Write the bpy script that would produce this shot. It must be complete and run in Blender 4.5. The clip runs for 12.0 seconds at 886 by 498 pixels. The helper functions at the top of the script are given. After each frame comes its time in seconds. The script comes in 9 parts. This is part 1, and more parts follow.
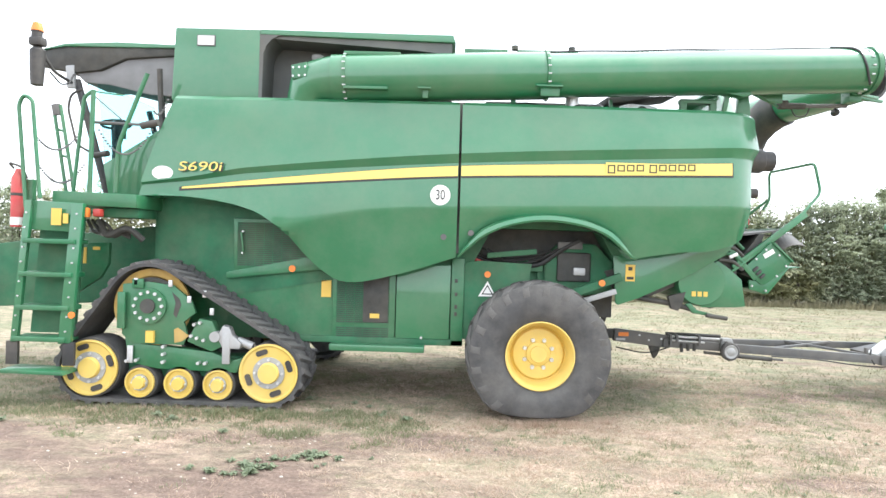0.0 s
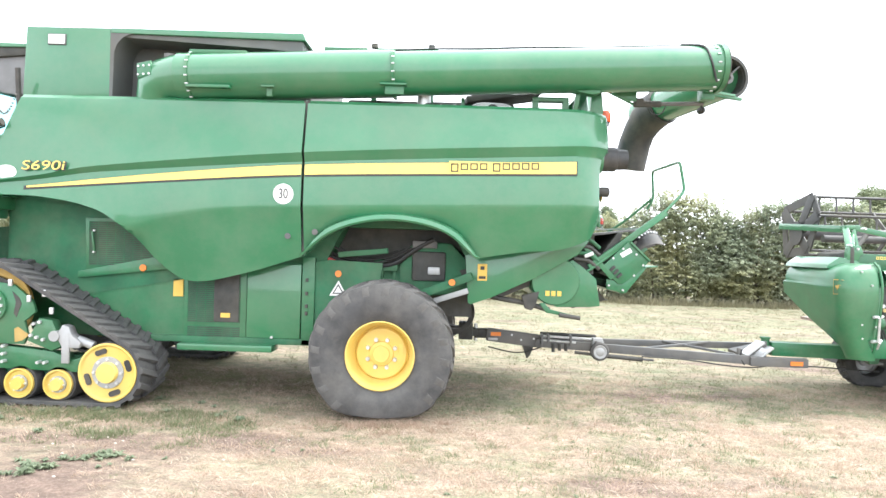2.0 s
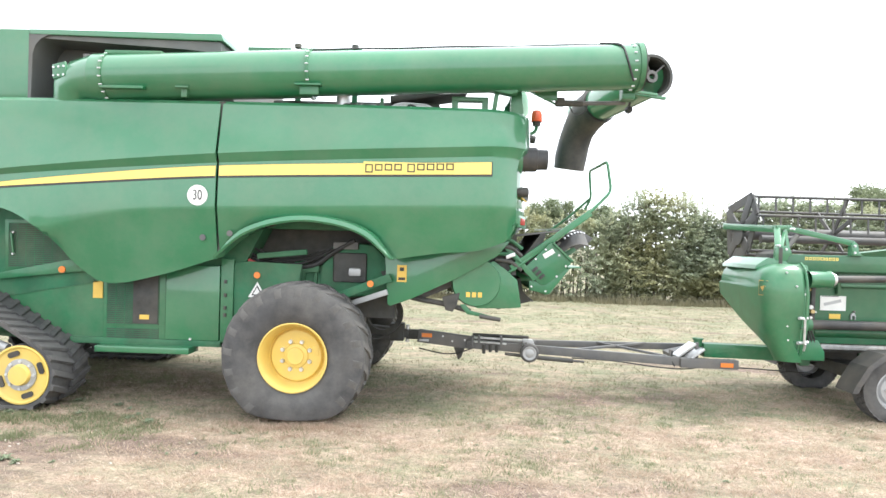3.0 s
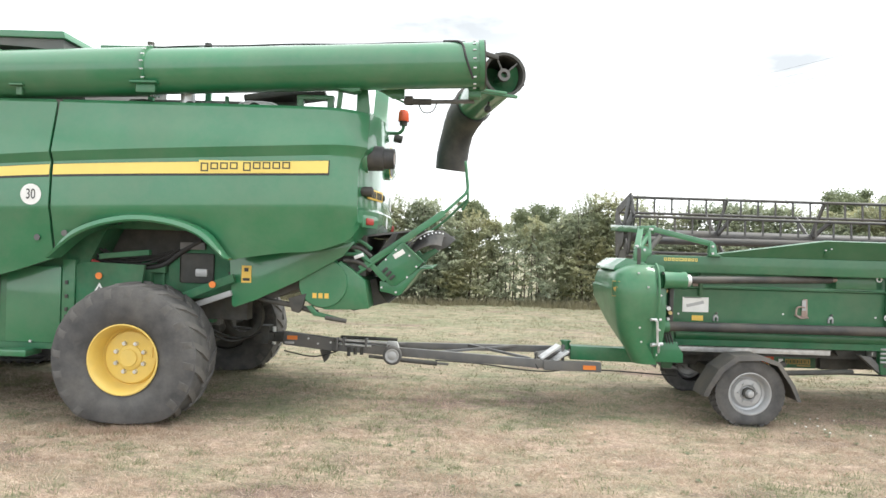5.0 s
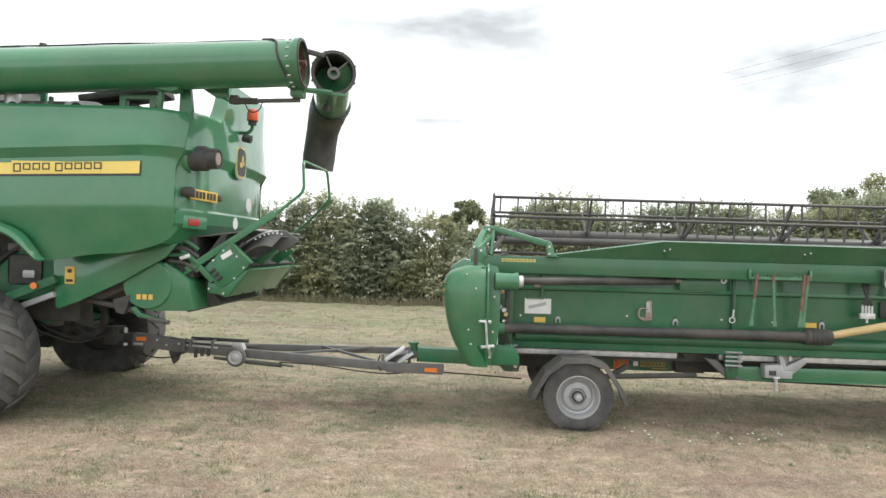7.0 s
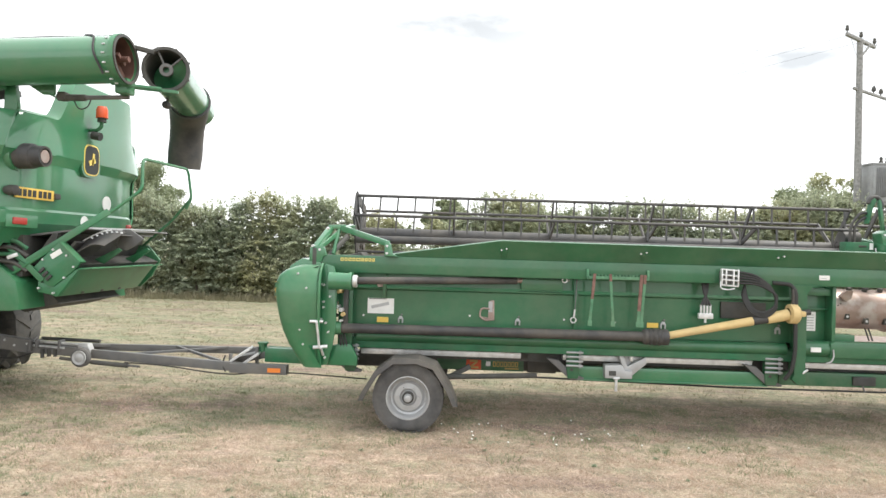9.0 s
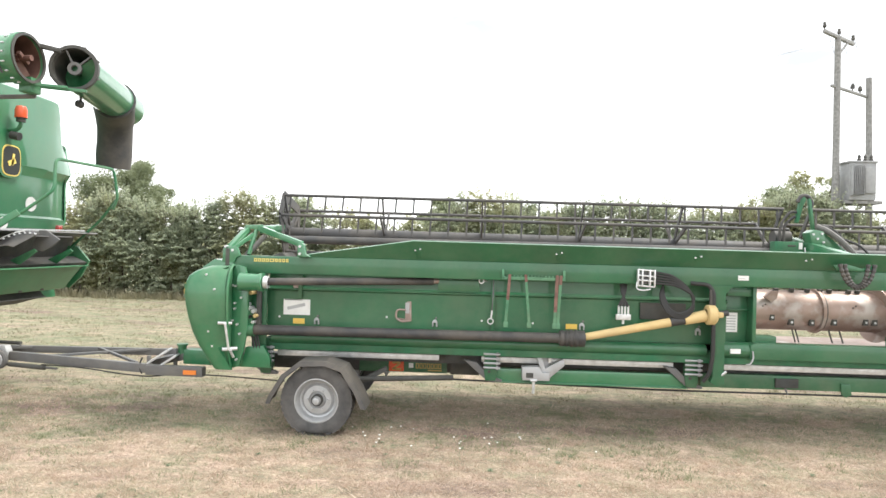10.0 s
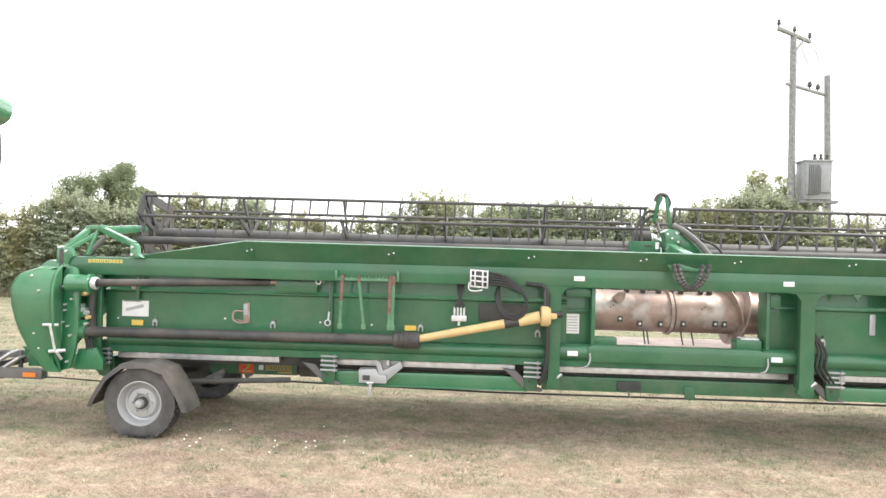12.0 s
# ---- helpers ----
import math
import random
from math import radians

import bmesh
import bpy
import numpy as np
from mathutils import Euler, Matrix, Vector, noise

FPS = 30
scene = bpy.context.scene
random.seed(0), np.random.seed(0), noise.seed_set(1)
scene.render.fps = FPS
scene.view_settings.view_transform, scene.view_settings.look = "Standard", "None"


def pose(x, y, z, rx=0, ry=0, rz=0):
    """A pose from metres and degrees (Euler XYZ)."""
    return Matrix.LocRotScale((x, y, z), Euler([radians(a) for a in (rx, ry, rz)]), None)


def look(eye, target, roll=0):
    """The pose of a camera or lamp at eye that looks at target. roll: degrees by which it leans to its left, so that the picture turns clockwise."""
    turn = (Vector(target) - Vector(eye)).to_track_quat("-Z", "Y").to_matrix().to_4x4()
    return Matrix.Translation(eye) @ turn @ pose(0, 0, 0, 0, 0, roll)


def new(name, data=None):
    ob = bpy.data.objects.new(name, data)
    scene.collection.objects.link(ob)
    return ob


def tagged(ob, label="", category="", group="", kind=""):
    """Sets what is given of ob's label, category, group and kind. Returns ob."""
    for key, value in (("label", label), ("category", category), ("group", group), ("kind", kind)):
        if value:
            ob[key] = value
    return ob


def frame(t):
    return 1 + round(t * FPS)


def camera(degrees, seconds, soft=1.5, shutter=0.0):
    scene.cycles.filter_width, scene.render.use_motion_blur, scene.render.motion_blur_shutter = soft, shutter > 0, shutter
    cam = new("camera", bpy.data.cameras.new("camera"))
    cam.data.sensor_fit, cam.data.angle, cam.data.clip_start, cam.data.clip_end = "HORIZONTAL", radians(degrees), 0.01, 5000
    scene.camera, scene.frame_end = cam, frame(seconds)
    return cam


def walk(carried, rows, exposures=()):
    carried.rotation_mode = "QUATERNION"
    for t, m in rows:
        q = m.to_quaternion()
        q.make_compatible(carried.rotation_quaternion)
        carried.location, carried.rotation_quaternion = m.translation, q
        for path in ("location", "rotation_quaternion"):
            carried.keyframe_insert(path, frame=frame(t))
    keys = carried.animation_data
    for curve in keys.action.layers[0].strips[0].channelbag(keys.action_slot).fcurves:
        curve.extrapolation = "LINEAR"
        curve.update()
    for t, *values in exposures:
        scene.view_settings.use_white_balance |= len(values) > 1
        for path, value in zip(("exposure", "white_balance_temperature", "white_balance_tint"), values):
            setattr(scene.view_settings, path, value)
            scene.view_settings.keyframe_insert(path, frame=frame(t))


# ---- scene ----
cam = camera(71.4, 12.0, soft=1.5)
PATH = [
    (0, (0.844, -8.051, 1.747), (0.818, -6.051, 1.733), 1.7),
    (0.5, (1.262, -8.034, 1.752), (1.234, -6.034, 1.74), 1.7),
    (1, (1.673, -8.019, 1.762), (1.643, -6.019, 1.75), 1.7),
    (1.5, (2.098, -7.99, 1.76), (2.063, -5.991, 1.75), 1.7),
    (2, (2.549, -7.984, 1.786), (2.508, -5.984, 1.772), 1.7),
    (2.5, (3.008, -7.973, 1.801), (2.962, -5.974, 1.788), 1.65),
    (3, (3.484, -7.914, 1.833), (3.429, -5.914, 1.816), 1.6),
    (5, (5.135, -7.77, 1.814), (5.087, -5.771, 1.817), 1.6),
    (5.5, (5.632, -7.734, 1.837), (5.576, -5.735, 1.839), 1.6),
    (6, (6.138, -7.697, 1.853), (6.074, -5.698, 1.854), 1.55),
    (6.5, (6.66, -7.65, 1.865), (6.582, -5.652, 1.866), 1.55),
    (7, (7.145, -7.607, 1.88), (7.06, -5.609, 1.881), 1.55),
    (9, (8.889, -7.472, 1.931), (8.822, -5.473, 1.929), 1.6),
    (9.5, (9.396, -7.402, 1.951), (9.323, -5.403, 1.947), 1.55),
    (10, (9.865, -7.336, 1.97), (9.787, -5.337, 1.965), 1.5),
    (10.5, (10.317, -7.294, 1.976), (10.233, -5.296, 1.971), 1.5),
    (11, (10.796, -7.25, 1.994), (10.707, -5.252, 1.992), 1.45),
    (11.5, (11.272, -7.181, 2.006), (11.178, -5.183, 2.003), 1.4),
    (12, (11.717, -7.143, 2.011), (11.618, -5.146, 2.008), 1.4),
]
EXPOSURES = [(0, 1.34, 6000, 8), (1.5, 1.72, 6000, 8), (2.5, 1.42, 6100, 8), (3, 1.34, 6100, 7.5), (5, 0.86, 6300, 7), (7, 0.5, 6350, 7), (9, 0.83, 6400, 8), (12, 1.18, 6400, 9)]
walk(cam, [(t, look(e, a, r)) for t, e, a, r in PATH], EXPOSURES)


# ---- sky and sun ----
def make_world():
    world = bpy.data.worlds.new("overcast_sky")
    scene.world = world
    world.use_nodes = True
    nt = world.node_tree
    nt.nodes.clear()
    out = nt.nodes.new("ShaderNodeOutputWorld")
    bg = nt.nodes.new("ShaderNodeBackground")
    sky = nt.nodes.new("ShaderNodeTexSky")
    sky.sky_type = "NISHITA"
    sky.sun_disc = False
    sky.sun_elevation, sky.sun_rotation = radians(54), radians(98)
    dim = nt.nodes.new("ShaderNodeMixRGB")
    dim.blend_type = "MULTIPLY"
    dim.inputs[0].default_value = 1
    dim.inputs[2].default_value = (0.1, 0.1, 0.1, 1)
    co = nt.nodes.new("ShaderNodeTexCoord")
    mp = nt.nodes.new("ShaderNodeMapping")
    mp.inputs["Scale"].default_value = (1.6, 1.6, 5.0)
    nz = nt.nodes.new("ShaderNodeTexNoise")
    nz.inputs["Scale"].default_value = 4.5
    nz.inputs["Detail"].default_value = 6
    # grey cloud banks in a bright overcast
    def bank(centre, size):
        sub = nt.nodes.new("ShaderNodeVectorMath")
        sub.operation = "SUBTRACT"
        sub.inputs[1].default_value = centre
        mul = nt.nodes.new("ShaderNodeVectorMath")
        mul.operation = "MULTIPLY"
        mul.inputs[1].default_value = [1 / v for v in size]
        far = nt.nodes.new("ShaderNodeVectorMath")
        far.operation = "LENGTH"
        edge = nt.nodes.new("ShaderNodeMapRange")
        edge.interpolation_type = "SMOOTHSTEP"
        edge.inputs[1].default_value, edge.inputs[2].default_value = 1.3, 0.1
        edge.inputs[3].default_value, edge.inputs[4].default_value = 0.0, 1.0
        nt.links.new(co.outputs["Generated"], sub.inputs[0])
        nt.links.new(sub.outputs[0], mul.inputs[0])
        nt.links.new(mul.outputs[0], far.inputs[0])
        nt.links.new(far.outputs["Value"], edge.inputs[0])
        return edge.outputs[0]

    total = None
    for centre, size in (((-0.04, 0.945, 0.345), (0.36, 0.6, 0.10)), ((0.445, 0.86, 0.262), (0.19, 0.5, 0.10)), ((-0.05, 0.98, 0.202), (0.09, 0.5, 0.010)), ((0.14, 0.97, 0.196), (0.05, 0.5, 0.012)), ((-0.62, 0.72, 0.42), (0.22, 0.5, 0.08)), ((0.6, -0.6, 0.5), (0.4, 0.5, 0.12)), ((-0.5, -0.7, 0.45), (0.35, 0.5, 0.1))):
        one = bank(centre, size)
        if total is not None:
            both = nt.nodes.new("ShaderNodeMath")
            both.operation = "MAXIMUM"
            nt.links.new(total, both.inputs[0])
            nt.links.new(one, both.inputs[1])
            one = both.outputs[0]
        total = one
    ragged = nt.nodes.new("ShaderNodeMath")
    ragged.operation = "MULTIPLY_ADD"
    ragged.inputs[1].default_value, ragged.inputs[2].default_value = 2.4, -0.55
    ragged.use_clamp = True
    nt.links.new(nz.outputs["Fac"], ragged.inputs[0])
    cloud = nt.nodes.new("ShaderNodeMath")
    cloud.operation = "MULTIPLY"
    nt.links.new(total, cloud.inputs[0])
    nt.links.new(ragged.outputs[0], cloud.inputs[1])
    ramp = nt.nodes.new("ShaderNodeMixRGB")
    ramp.inputs[1].default_value, ramp.inputs[2].default_value = (1.0, 0.99, 0.985, 1), (0.43, 0.435, 0.44, 1)
    mix = nt.nodes.new("ShaderNodeMixRGB")
    mix.inputs[0].default_value = 0.93
    nt.links.new(co.outputs["Generated"], mp.inputs["Vector"])
    nt.links.new(mp.outputs[0], nz.inputs["Vector"])
    nt.links.new(cloud.outputs[0], ramp.inputs[0])
    nt.links.new(sky.outputs[0], dim.inputs[1])
    nt.links.new(dim.outputs[0], mix.inputs[1])
    nt.links.new(ramp.outputs[0], mix.inputs[2])
    nt.links.new(mix.outputs[0], bg.inputs[0])
    bg.inputs[1].default_value = 1.17
    nt.links.new(bg.outputs[0], out.inputs[0])


make_world()
sun_data = bpy.data.lights.new("sun", "SUN")
sun_data.energy, sun_data.angle, sun_data.color = 2.2, radians(22), (1.0, 0.95, 0.87)
sun = new("sun", sun_data)
sun.matrix_world = look((19, 2.5, 26), (0, 0, 0))


# ---- materials ----
def material(name, colour, rough=0.5, metal=0.0, vary=0.12, scale=6.0, bump=0.0, bump_scale=120.0, dust=0.0, dust_colour=(0.36, 0.31, 0.24), coat=0.0, random_tone=0.0, wear=None):
    m = bpy.data.materials.new(name)
    m.use_nodes = True
    nt = m.node_tree
    b = nt.nodes["Principled BSDF"]
    b.inputs["Roughness"].default_value = rough
    b.inputs["Metallic"].default_value = metal
    if coat:
        b.inputs["Coat Weight"].default_value = coat
        b.inputs["Coat Roughness"].default_value = 0.07
    co = nt.nodes.new("ShaderNodeTexCoord")
    nz = nt.nodes.new("ShaderNodeTexNoise")
    nz.inputs["Scale"].default_value, nz.inputs["Detail"].default_value = scale, 5
    nt.links.new(co.outputs["Object"], nz.inputs["Vector"])
    ramp = nt.nodes.new("ShaderNodeMapRange")
    ramp.inputs[1].default_value, ramp.inputs[2].default_value = 0.3, 0.7
    ramp.inputs[3].default_value, ramp.inputs[4].default_value = 1 - vary, 1 + vary
    nt.links.new(nz.outputs["Fac"], ramp.inputs[0])
    hsv = nt.nodes.new("ShaderNodeHueSaturation")
    hsv.inputs["Color"].default_value = (*colour, 1)
    value = ramp.outputs[0]
    if random_tone:
        oi = nt.nodes.new("ShaderNodeObjectInfo")
        r2 = nt.nodes.new("ShaderNodeMapRange")
        r2.inputs[3].default_value, r2.inputs[4].default_value = 1 - random_tone, 1 + random_tone
        nt.links.new(oi.outputs["Random"], r2.inputs[0])
        mul = nt.nodes.new("ShaderNodeMath")
        mul.operation = "MULTIPLY"
        nt.links.new(value, mul.inputs[0])
        nt.links.new(r2.outputs[0], mul.inputs[1])
        value = mul.outputs[0]
    nt.links.new(value, hsv.inputs["Value"])
    colour_out = hsv.outputs[0]
    if dust:
        n2 = nt.nodes.new("ShaderNodeTexNoise")
        n2.inputs["Scale"].default_value, n2.inputs["Detail"].default_value, n2.inputs["Roughness"].default_value = 1.9, 9, 0.7
        nt.links.new(co.outputs["Object"], n2.inputs["Vector"])
        r3 = nt.nodes.new("ShaderNodeMapRange")
        r3.inputs[1].default_value, r3.inputs[2].default_value = 0.4, 0.75
        r3.inputs[3].default_value, r3.inputs[4].default_value = 0.0, dust
        nt.links.new(n2.outputs["Fac"], r3.inputs[0])
        mx = nt.nodes.new("ShaderNodeMixRGB")
        mx.inputs[2].default_value = (*dust_colour, 1)
        nt.links.new(r3.outputs[0], mx.inputs[0])
        nt.links.new(colour_out, mx.inputs[1])
        colour_out = mx.outputs[0]
        rr = nt.nodes.new("ShaderNodeMapRange")
        rr.inputs[2].default_value = max(dust, 0.01)
        rr.inputs[3].default_value, rr.inputs[4].default_value = rough, min(1, rough + 0.35)
        nt.links.new(r3.outputs[0], rr.inputs[0])
        nt.links.new(rr.outputs[0], b.inputs["Roughness"])
    if wear:
        n4 = nt.nodes.new("ShaderNodeTexNoise")
        n4.inputs["Scale"].default_value, n4.inputs["Detail"].default_value = 5, 12
        nt.links.new(co.outputs["Object"], n4.inputs["Vector"])
        r4 = nt.nodes.new("ShaderNodeMapRange")
        r4.inputs[1].default_value, r4.inputs[2].default_value = 0.52, 0.66
        nt.links.new(n4.outputs["Fac"], r4.inputs[0])
        m4 = nt.nodes.new("ShaderNodeMixRGB")
        m4.inputs[2].default_value = (*wear, 1)
        nt.links.new(r4.outputs[0], m4.inputs[0])
        nt.links.new(colour_out, m4.inputs[1])
        colour_out = m4.outputs[0]
    nt.links.new(colour_out, b.inputs["Base Color"])
    if bump:
        n3 = nt.nodes.new("ShaderNodeTexNoise")
        n3.inputs["Scale"].default_value, n3.inputs["Detail"].default_value = bump_scale, 4
        nt.links.new(co.outputs["Object"], n3.inputs["Vector"])
        bp = nt.nodes.new("ShaderNodeBump")
        bp.inputs["Strength"].default_value, bp.inputs["Distance"].default_value = bump, 0.01
        nt.links.new(n3.outputs["Fac"], bp.inputs["Height"])
        nt.links.new(bp.outputs[0], b.inputs["Normal"])
    return m


def glass(name, tint, rough=0.02):
    m = bpy.data.materials.new(name)
    m.use_nodes = True
    b = m.node_tree.nodes["Principled BSDF"]
    b.inputs["Base Color"].default_value = (*tint, 1)
    b.inputs["Roughness"].default_value = rough
    b.inputs["Transmission Weight"].default_value = 1
    b.inputs["IOR"].default_value = 1.05
    return m


GREEN = material("green_paint", (0.024, 0.168, 0.070), 0.33, vary=0.07, scale=1.5, dust=0.15, bump=0.02, bump_scale=60, coat=1.0)
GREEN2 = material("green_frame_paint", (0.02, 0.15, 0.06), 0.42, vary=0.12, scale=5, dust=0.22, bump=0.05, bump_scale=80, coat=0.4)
GREEN3 = material("dusty_green_chassis", (0.018, 0.13, 0.058), 0.6, vary=0.2, scale=4, dust=0.25, bump=0.08)
YELLOW = material("yellow_paint", (0.72, 0.52, 0.12), 0.42, vary=0.07, scale=4, dust=0.3, dust_colour=(0.5, 0.43, 0.3), bump=0.03)
HG2 = material("trailer_green_paint", (0.016, 0.105, 0.043), 0.45, vary=0.15, scale=3, dust=0.25, bump=0.04, coat=0.3)
DULLYELLOW = material("worn_yellow_sprocket", (0.46, 0.30, 0.07), 0.55, vary=0.2, scale=6, dust=0.35)
STRIPE = material("yellow_decal", (0.80, 0.62, 0.16), 0.45, vary=0.03)
DECAL_DARK = material("dark_decal", (0.03, 0.032, 0.03), 0.45, vary=0.05)
# tyre and machinery dust, thickened so the blacks lift as through veiling glare
RUBBER = material("tyre_rubber", (0.062, 0.062, 0.064), 0.75, vary=0.25, scale=7, dust=0.55, dust_colour=(0.24, 0.225, 0.205), bump=0.2, bump_scale=90)
PLASTIC = material("black_plastic", (0.034, 0.034, 0.036), 0.5, vary=0.15, dust=0.3, bump=0.05)
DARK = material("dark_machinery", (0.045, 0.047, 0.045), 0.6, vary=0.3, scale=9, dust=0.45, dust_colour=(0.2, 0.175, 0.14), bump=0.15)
GREY = material("grey_steel_paint", (0.11, 0.112, 0.115), 0.5, vary=0.15, scale=5, dust=0.3, bump=0.05)
REELGREY = material("dark_grey_reel_paint", (0.05, 0.05, 0.052), 0.5, vary=0.15, scale=5, dust=0.25, bump=0.05)
ZINC = material("galvanised_steel", (0.66, 0.67, 0.68), 0.34, metal=0.6, vary=0.15, scale=14, dust=0.2)
SILVER = material("silver_wheel_paint", (0.42, 0.43, 0.44), 0.42, metal=0.4, vary=0.08, dust=0.25)
WORN = material("worn_auger_steel", (0.37, 0.285, 0.25), 0.38, metal=0.6, vary=0.25, scale=3, dust=0.25, dust_colour=(0.35, 0.22, 0.15), bump=0.05, wear=(0.48, 0.43, 0.40))
RUST = material("rusty_red_steel", (0.14, 0.075, 0.06), 0.6, metal=0.3, vary=0.3, scale=9, bump=0.1)
WHITE = material("white_sticker", (0.78, 0.78, 0.76), 0.5, vary=0.05, scale=12)
LABEL = material("yellow_warning_sticker", (0.74, 0.50, 0.10), 0.5, vary=0.05)
ORANGE = material("orange_reflector", (0.80, 0.24, 0.05), 0.25, vary=0.05)
RED = material("red_lamp_lens", (0.38, 0.05, 0.04), 0.2, vary=0.05)
REDPAINT = material("red_extinguisher_paint", (0.52, 0.05, 0.055), 0.45, vary=0.12, dust=0.35)
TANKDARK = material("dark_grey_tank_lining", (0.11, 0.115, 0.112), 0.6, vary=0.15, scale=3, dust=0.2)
PTOYELLOW = material("dusty_yellow_shaft_guard", (0.62, 0.46, 0.21), 0.55, vary=0.12, scale=6, dust=0.3)
# weathered grey, lightened further for the haze over the distant poles
TIMBER = material("weathered_hazy_pole_timber", (0.235, 0.235, 0.23), 0.85, vary=0.3, scale=12, bump=0.3, bump_scale=40)
LAMPWHITE = material("clear_lamp_lens", (0.75, 0.75, 0.73), 0.15, vary=0.04)
SEATCLOTH = material("dark_seat_cloth", (0.06, 0.06, 0.062), 0.9, vary=0.15)
CABGLASS = glass("cab_glass", (0.60, 0.87, 0.89))
WIRE = material("dark_cable", (0.03, 0.03, 0.03), 0.6, vary=0.1)


# ---- mesh helpers ----
def box(bm, lo, hi, bevel=0.0, m=None):
    r = bmesh.ops.create_cube(bm, size=1.0)
    vs = r["verts"]
    for v in vs:
        v.co = Vector([lo[i] + (v.co[i] + 0.5) * (hi[i] - lo[i]) for i in range(3)])
    if bevel:
        es = list({e for v in vs for e in v.link_edges})
        r = bmesh.ops.bevel(bm, geom=es, offset=bevel, segments=2, affect="EDGES", profile=0.6)
        vs = list({v for f in r["faces"] for v in f.verts} | {v for v in vs if v.is_valid})
    if m is not None:
        bmesh.ops.transform(bm, matrix=m, verts=list({w for v in vs if v.is_valid for w in [v]}))
    return bm


def beam(bm, a, b, w, h, bevel=0.0):
    """A rectangular bar from a to b, w across and h high."""
    a, b = Vector(a), Vector(b)
    d = b - a
    tmp = bmesh.new()
    box(tmp, (0, -w / 2, -h / 2), (d.length, w / 2, h / 2), bevel)
    x = d.normalized()
    up = Vector((0, 0, 1)) if abs(x.z) < 0.95 else Vector((0, 1, 0))
    y = up.cross(x).normalized()
    z = x.cross(y)
    m = Matrix(((x.x, y.x, z.x, a.x), (x.y, y.y, z.y, a.y), (x.z, y.z, z.z, a.z), (0, 0, 0, 1)))
    tmp.transform(m)
    merge(bm, tmp)
    return bm


def merge(bm, other):
    me = bpy.data.meshes.new("tmp")
    other.to_mesh(me)
    other.free()
    bm.from_mesh(me)
    bpy.data.meshes.remove(me)


def rod(bm, a, b, r, seg=12, r2=None):
    a, b = Vector(a), Vector(b)
    d = b - a
    m = Matrix.Translation((a + b) / 2) @ d.to_track_quat("Z", "Y").to_matrix().to_4x4()
    bmesh.ops.create_cone(bm, cap_ends=True, segments=seg, radius1=r, radius2=r if r2 is None else r2, depth=d.length, matrix=m)
    return bm


def rounded(points, radius=0.06, n=4, closed=False):
    """The polyline with its corners rounded."""
    ps = [Vector(p) for p in points]
    out = []
    for i, p in enumerate(ps):
        if not closed and i in (0, len(ps) - 1):
            out.append(p)
            continue
        a, b = ps[i - 1], ps[(i + 1) % len(ps)]
        r = min(radius, (a - p).length * 0.45, (b - p).length * 0.45)
        s, e = p + (a - p).normalized() * r, p + (b - p).normalized() * r
        for k in range(n + 1):
            t = k / n
            out.append(s * (1 - t) ** 2 + p * 2 * t * (1 - t) + e * t * t)
    return out


def pipe(bm, points, r, seg=8, closed=False):
    """A round tube along a polyline."""
    ps = [Vector(p) for p in points]
    rings = []
    n = len(ps)
    side = None
    for i, p in enumerate(ps):
        if closed:
            d = ps[(i + 1) % n] - ps[i - 1]
        else:
            d = ps[min(i + 1, n - 1)] - ps[max(i - 1, 0)]
        d.normalize()
        if side is None:
            side = d.orthogonal().normalized()
        side = (side - d * side.dot(d)).normalized()
        up = d.cross(side)
        rr = r(i / (n - 1)) if callable(r) else r
        rings.append([bm.verts.new(p + rr * (math.cos(2 * math.pi * k / seg) * side + math.sin(2 * math.pi * k / seg) * up)) for k in range(seg)])
    for i in range(n if closed else n - 1):
        a, b = rings[i], rings[(i + 1) % n]
        for k in range(seg):
            bm.faces.new((a[k], a[(k + 1) % seg], b[(k + 1) % seg], b[k]))
    if not closed:
        bm.faces.new(rings[0][::-1])
        bm.faces.new(rings[-1])
    return bm


def prism(bm, outline, y0, y1, bevel=0.0):
    """An outline of (x, z) pairs, made solid between y0 and y1."""
    tmp = bmesh.new()
    a = [tmp.verts.new((x, y0, z)) for x, z in outline]
    f = tmp.faces.new(a)
    r = bmesh.ops.extrude_face_region(tmp, geom=[f])
    bmesh.ops.translate(tmp, vec=(0, y1 - y0, 0), verts=[v for v in r["geom"] if isinstance(v, bmesh.types.BMVert)])
    bmesh.ops.recalc_face_normals(tmp, faces=tmp.faces)
    if bevel:
        bmesh.ops.bevel(tmp, geom=tmp.edges[:], offset=bevel, segments=2, affect="EDGES", profile=0.6)
    merge(bm, tmp)
    return bm


def shell(bm, t):
    """Gives a sheet of faces a thickness t, behind it."""
    bm.normal_update()
    faces, edges = bm.faces[:], [e for e in bm.edges if len(e.link_faces) == 1]
    twin = {v: bm.verts.new(v.co - v.normal * t) for v in bm.verts[:]}
    for f in faces:
        bm.faces.new([twin[v] for v in f.verts][::-1])
    for e in edges:
        a, b = e.verts
        bm.faces.new((a, b, twin[b], twin[a]))
    bmesh.ops.recalc_face_normals(bm, faces=bm.faces)


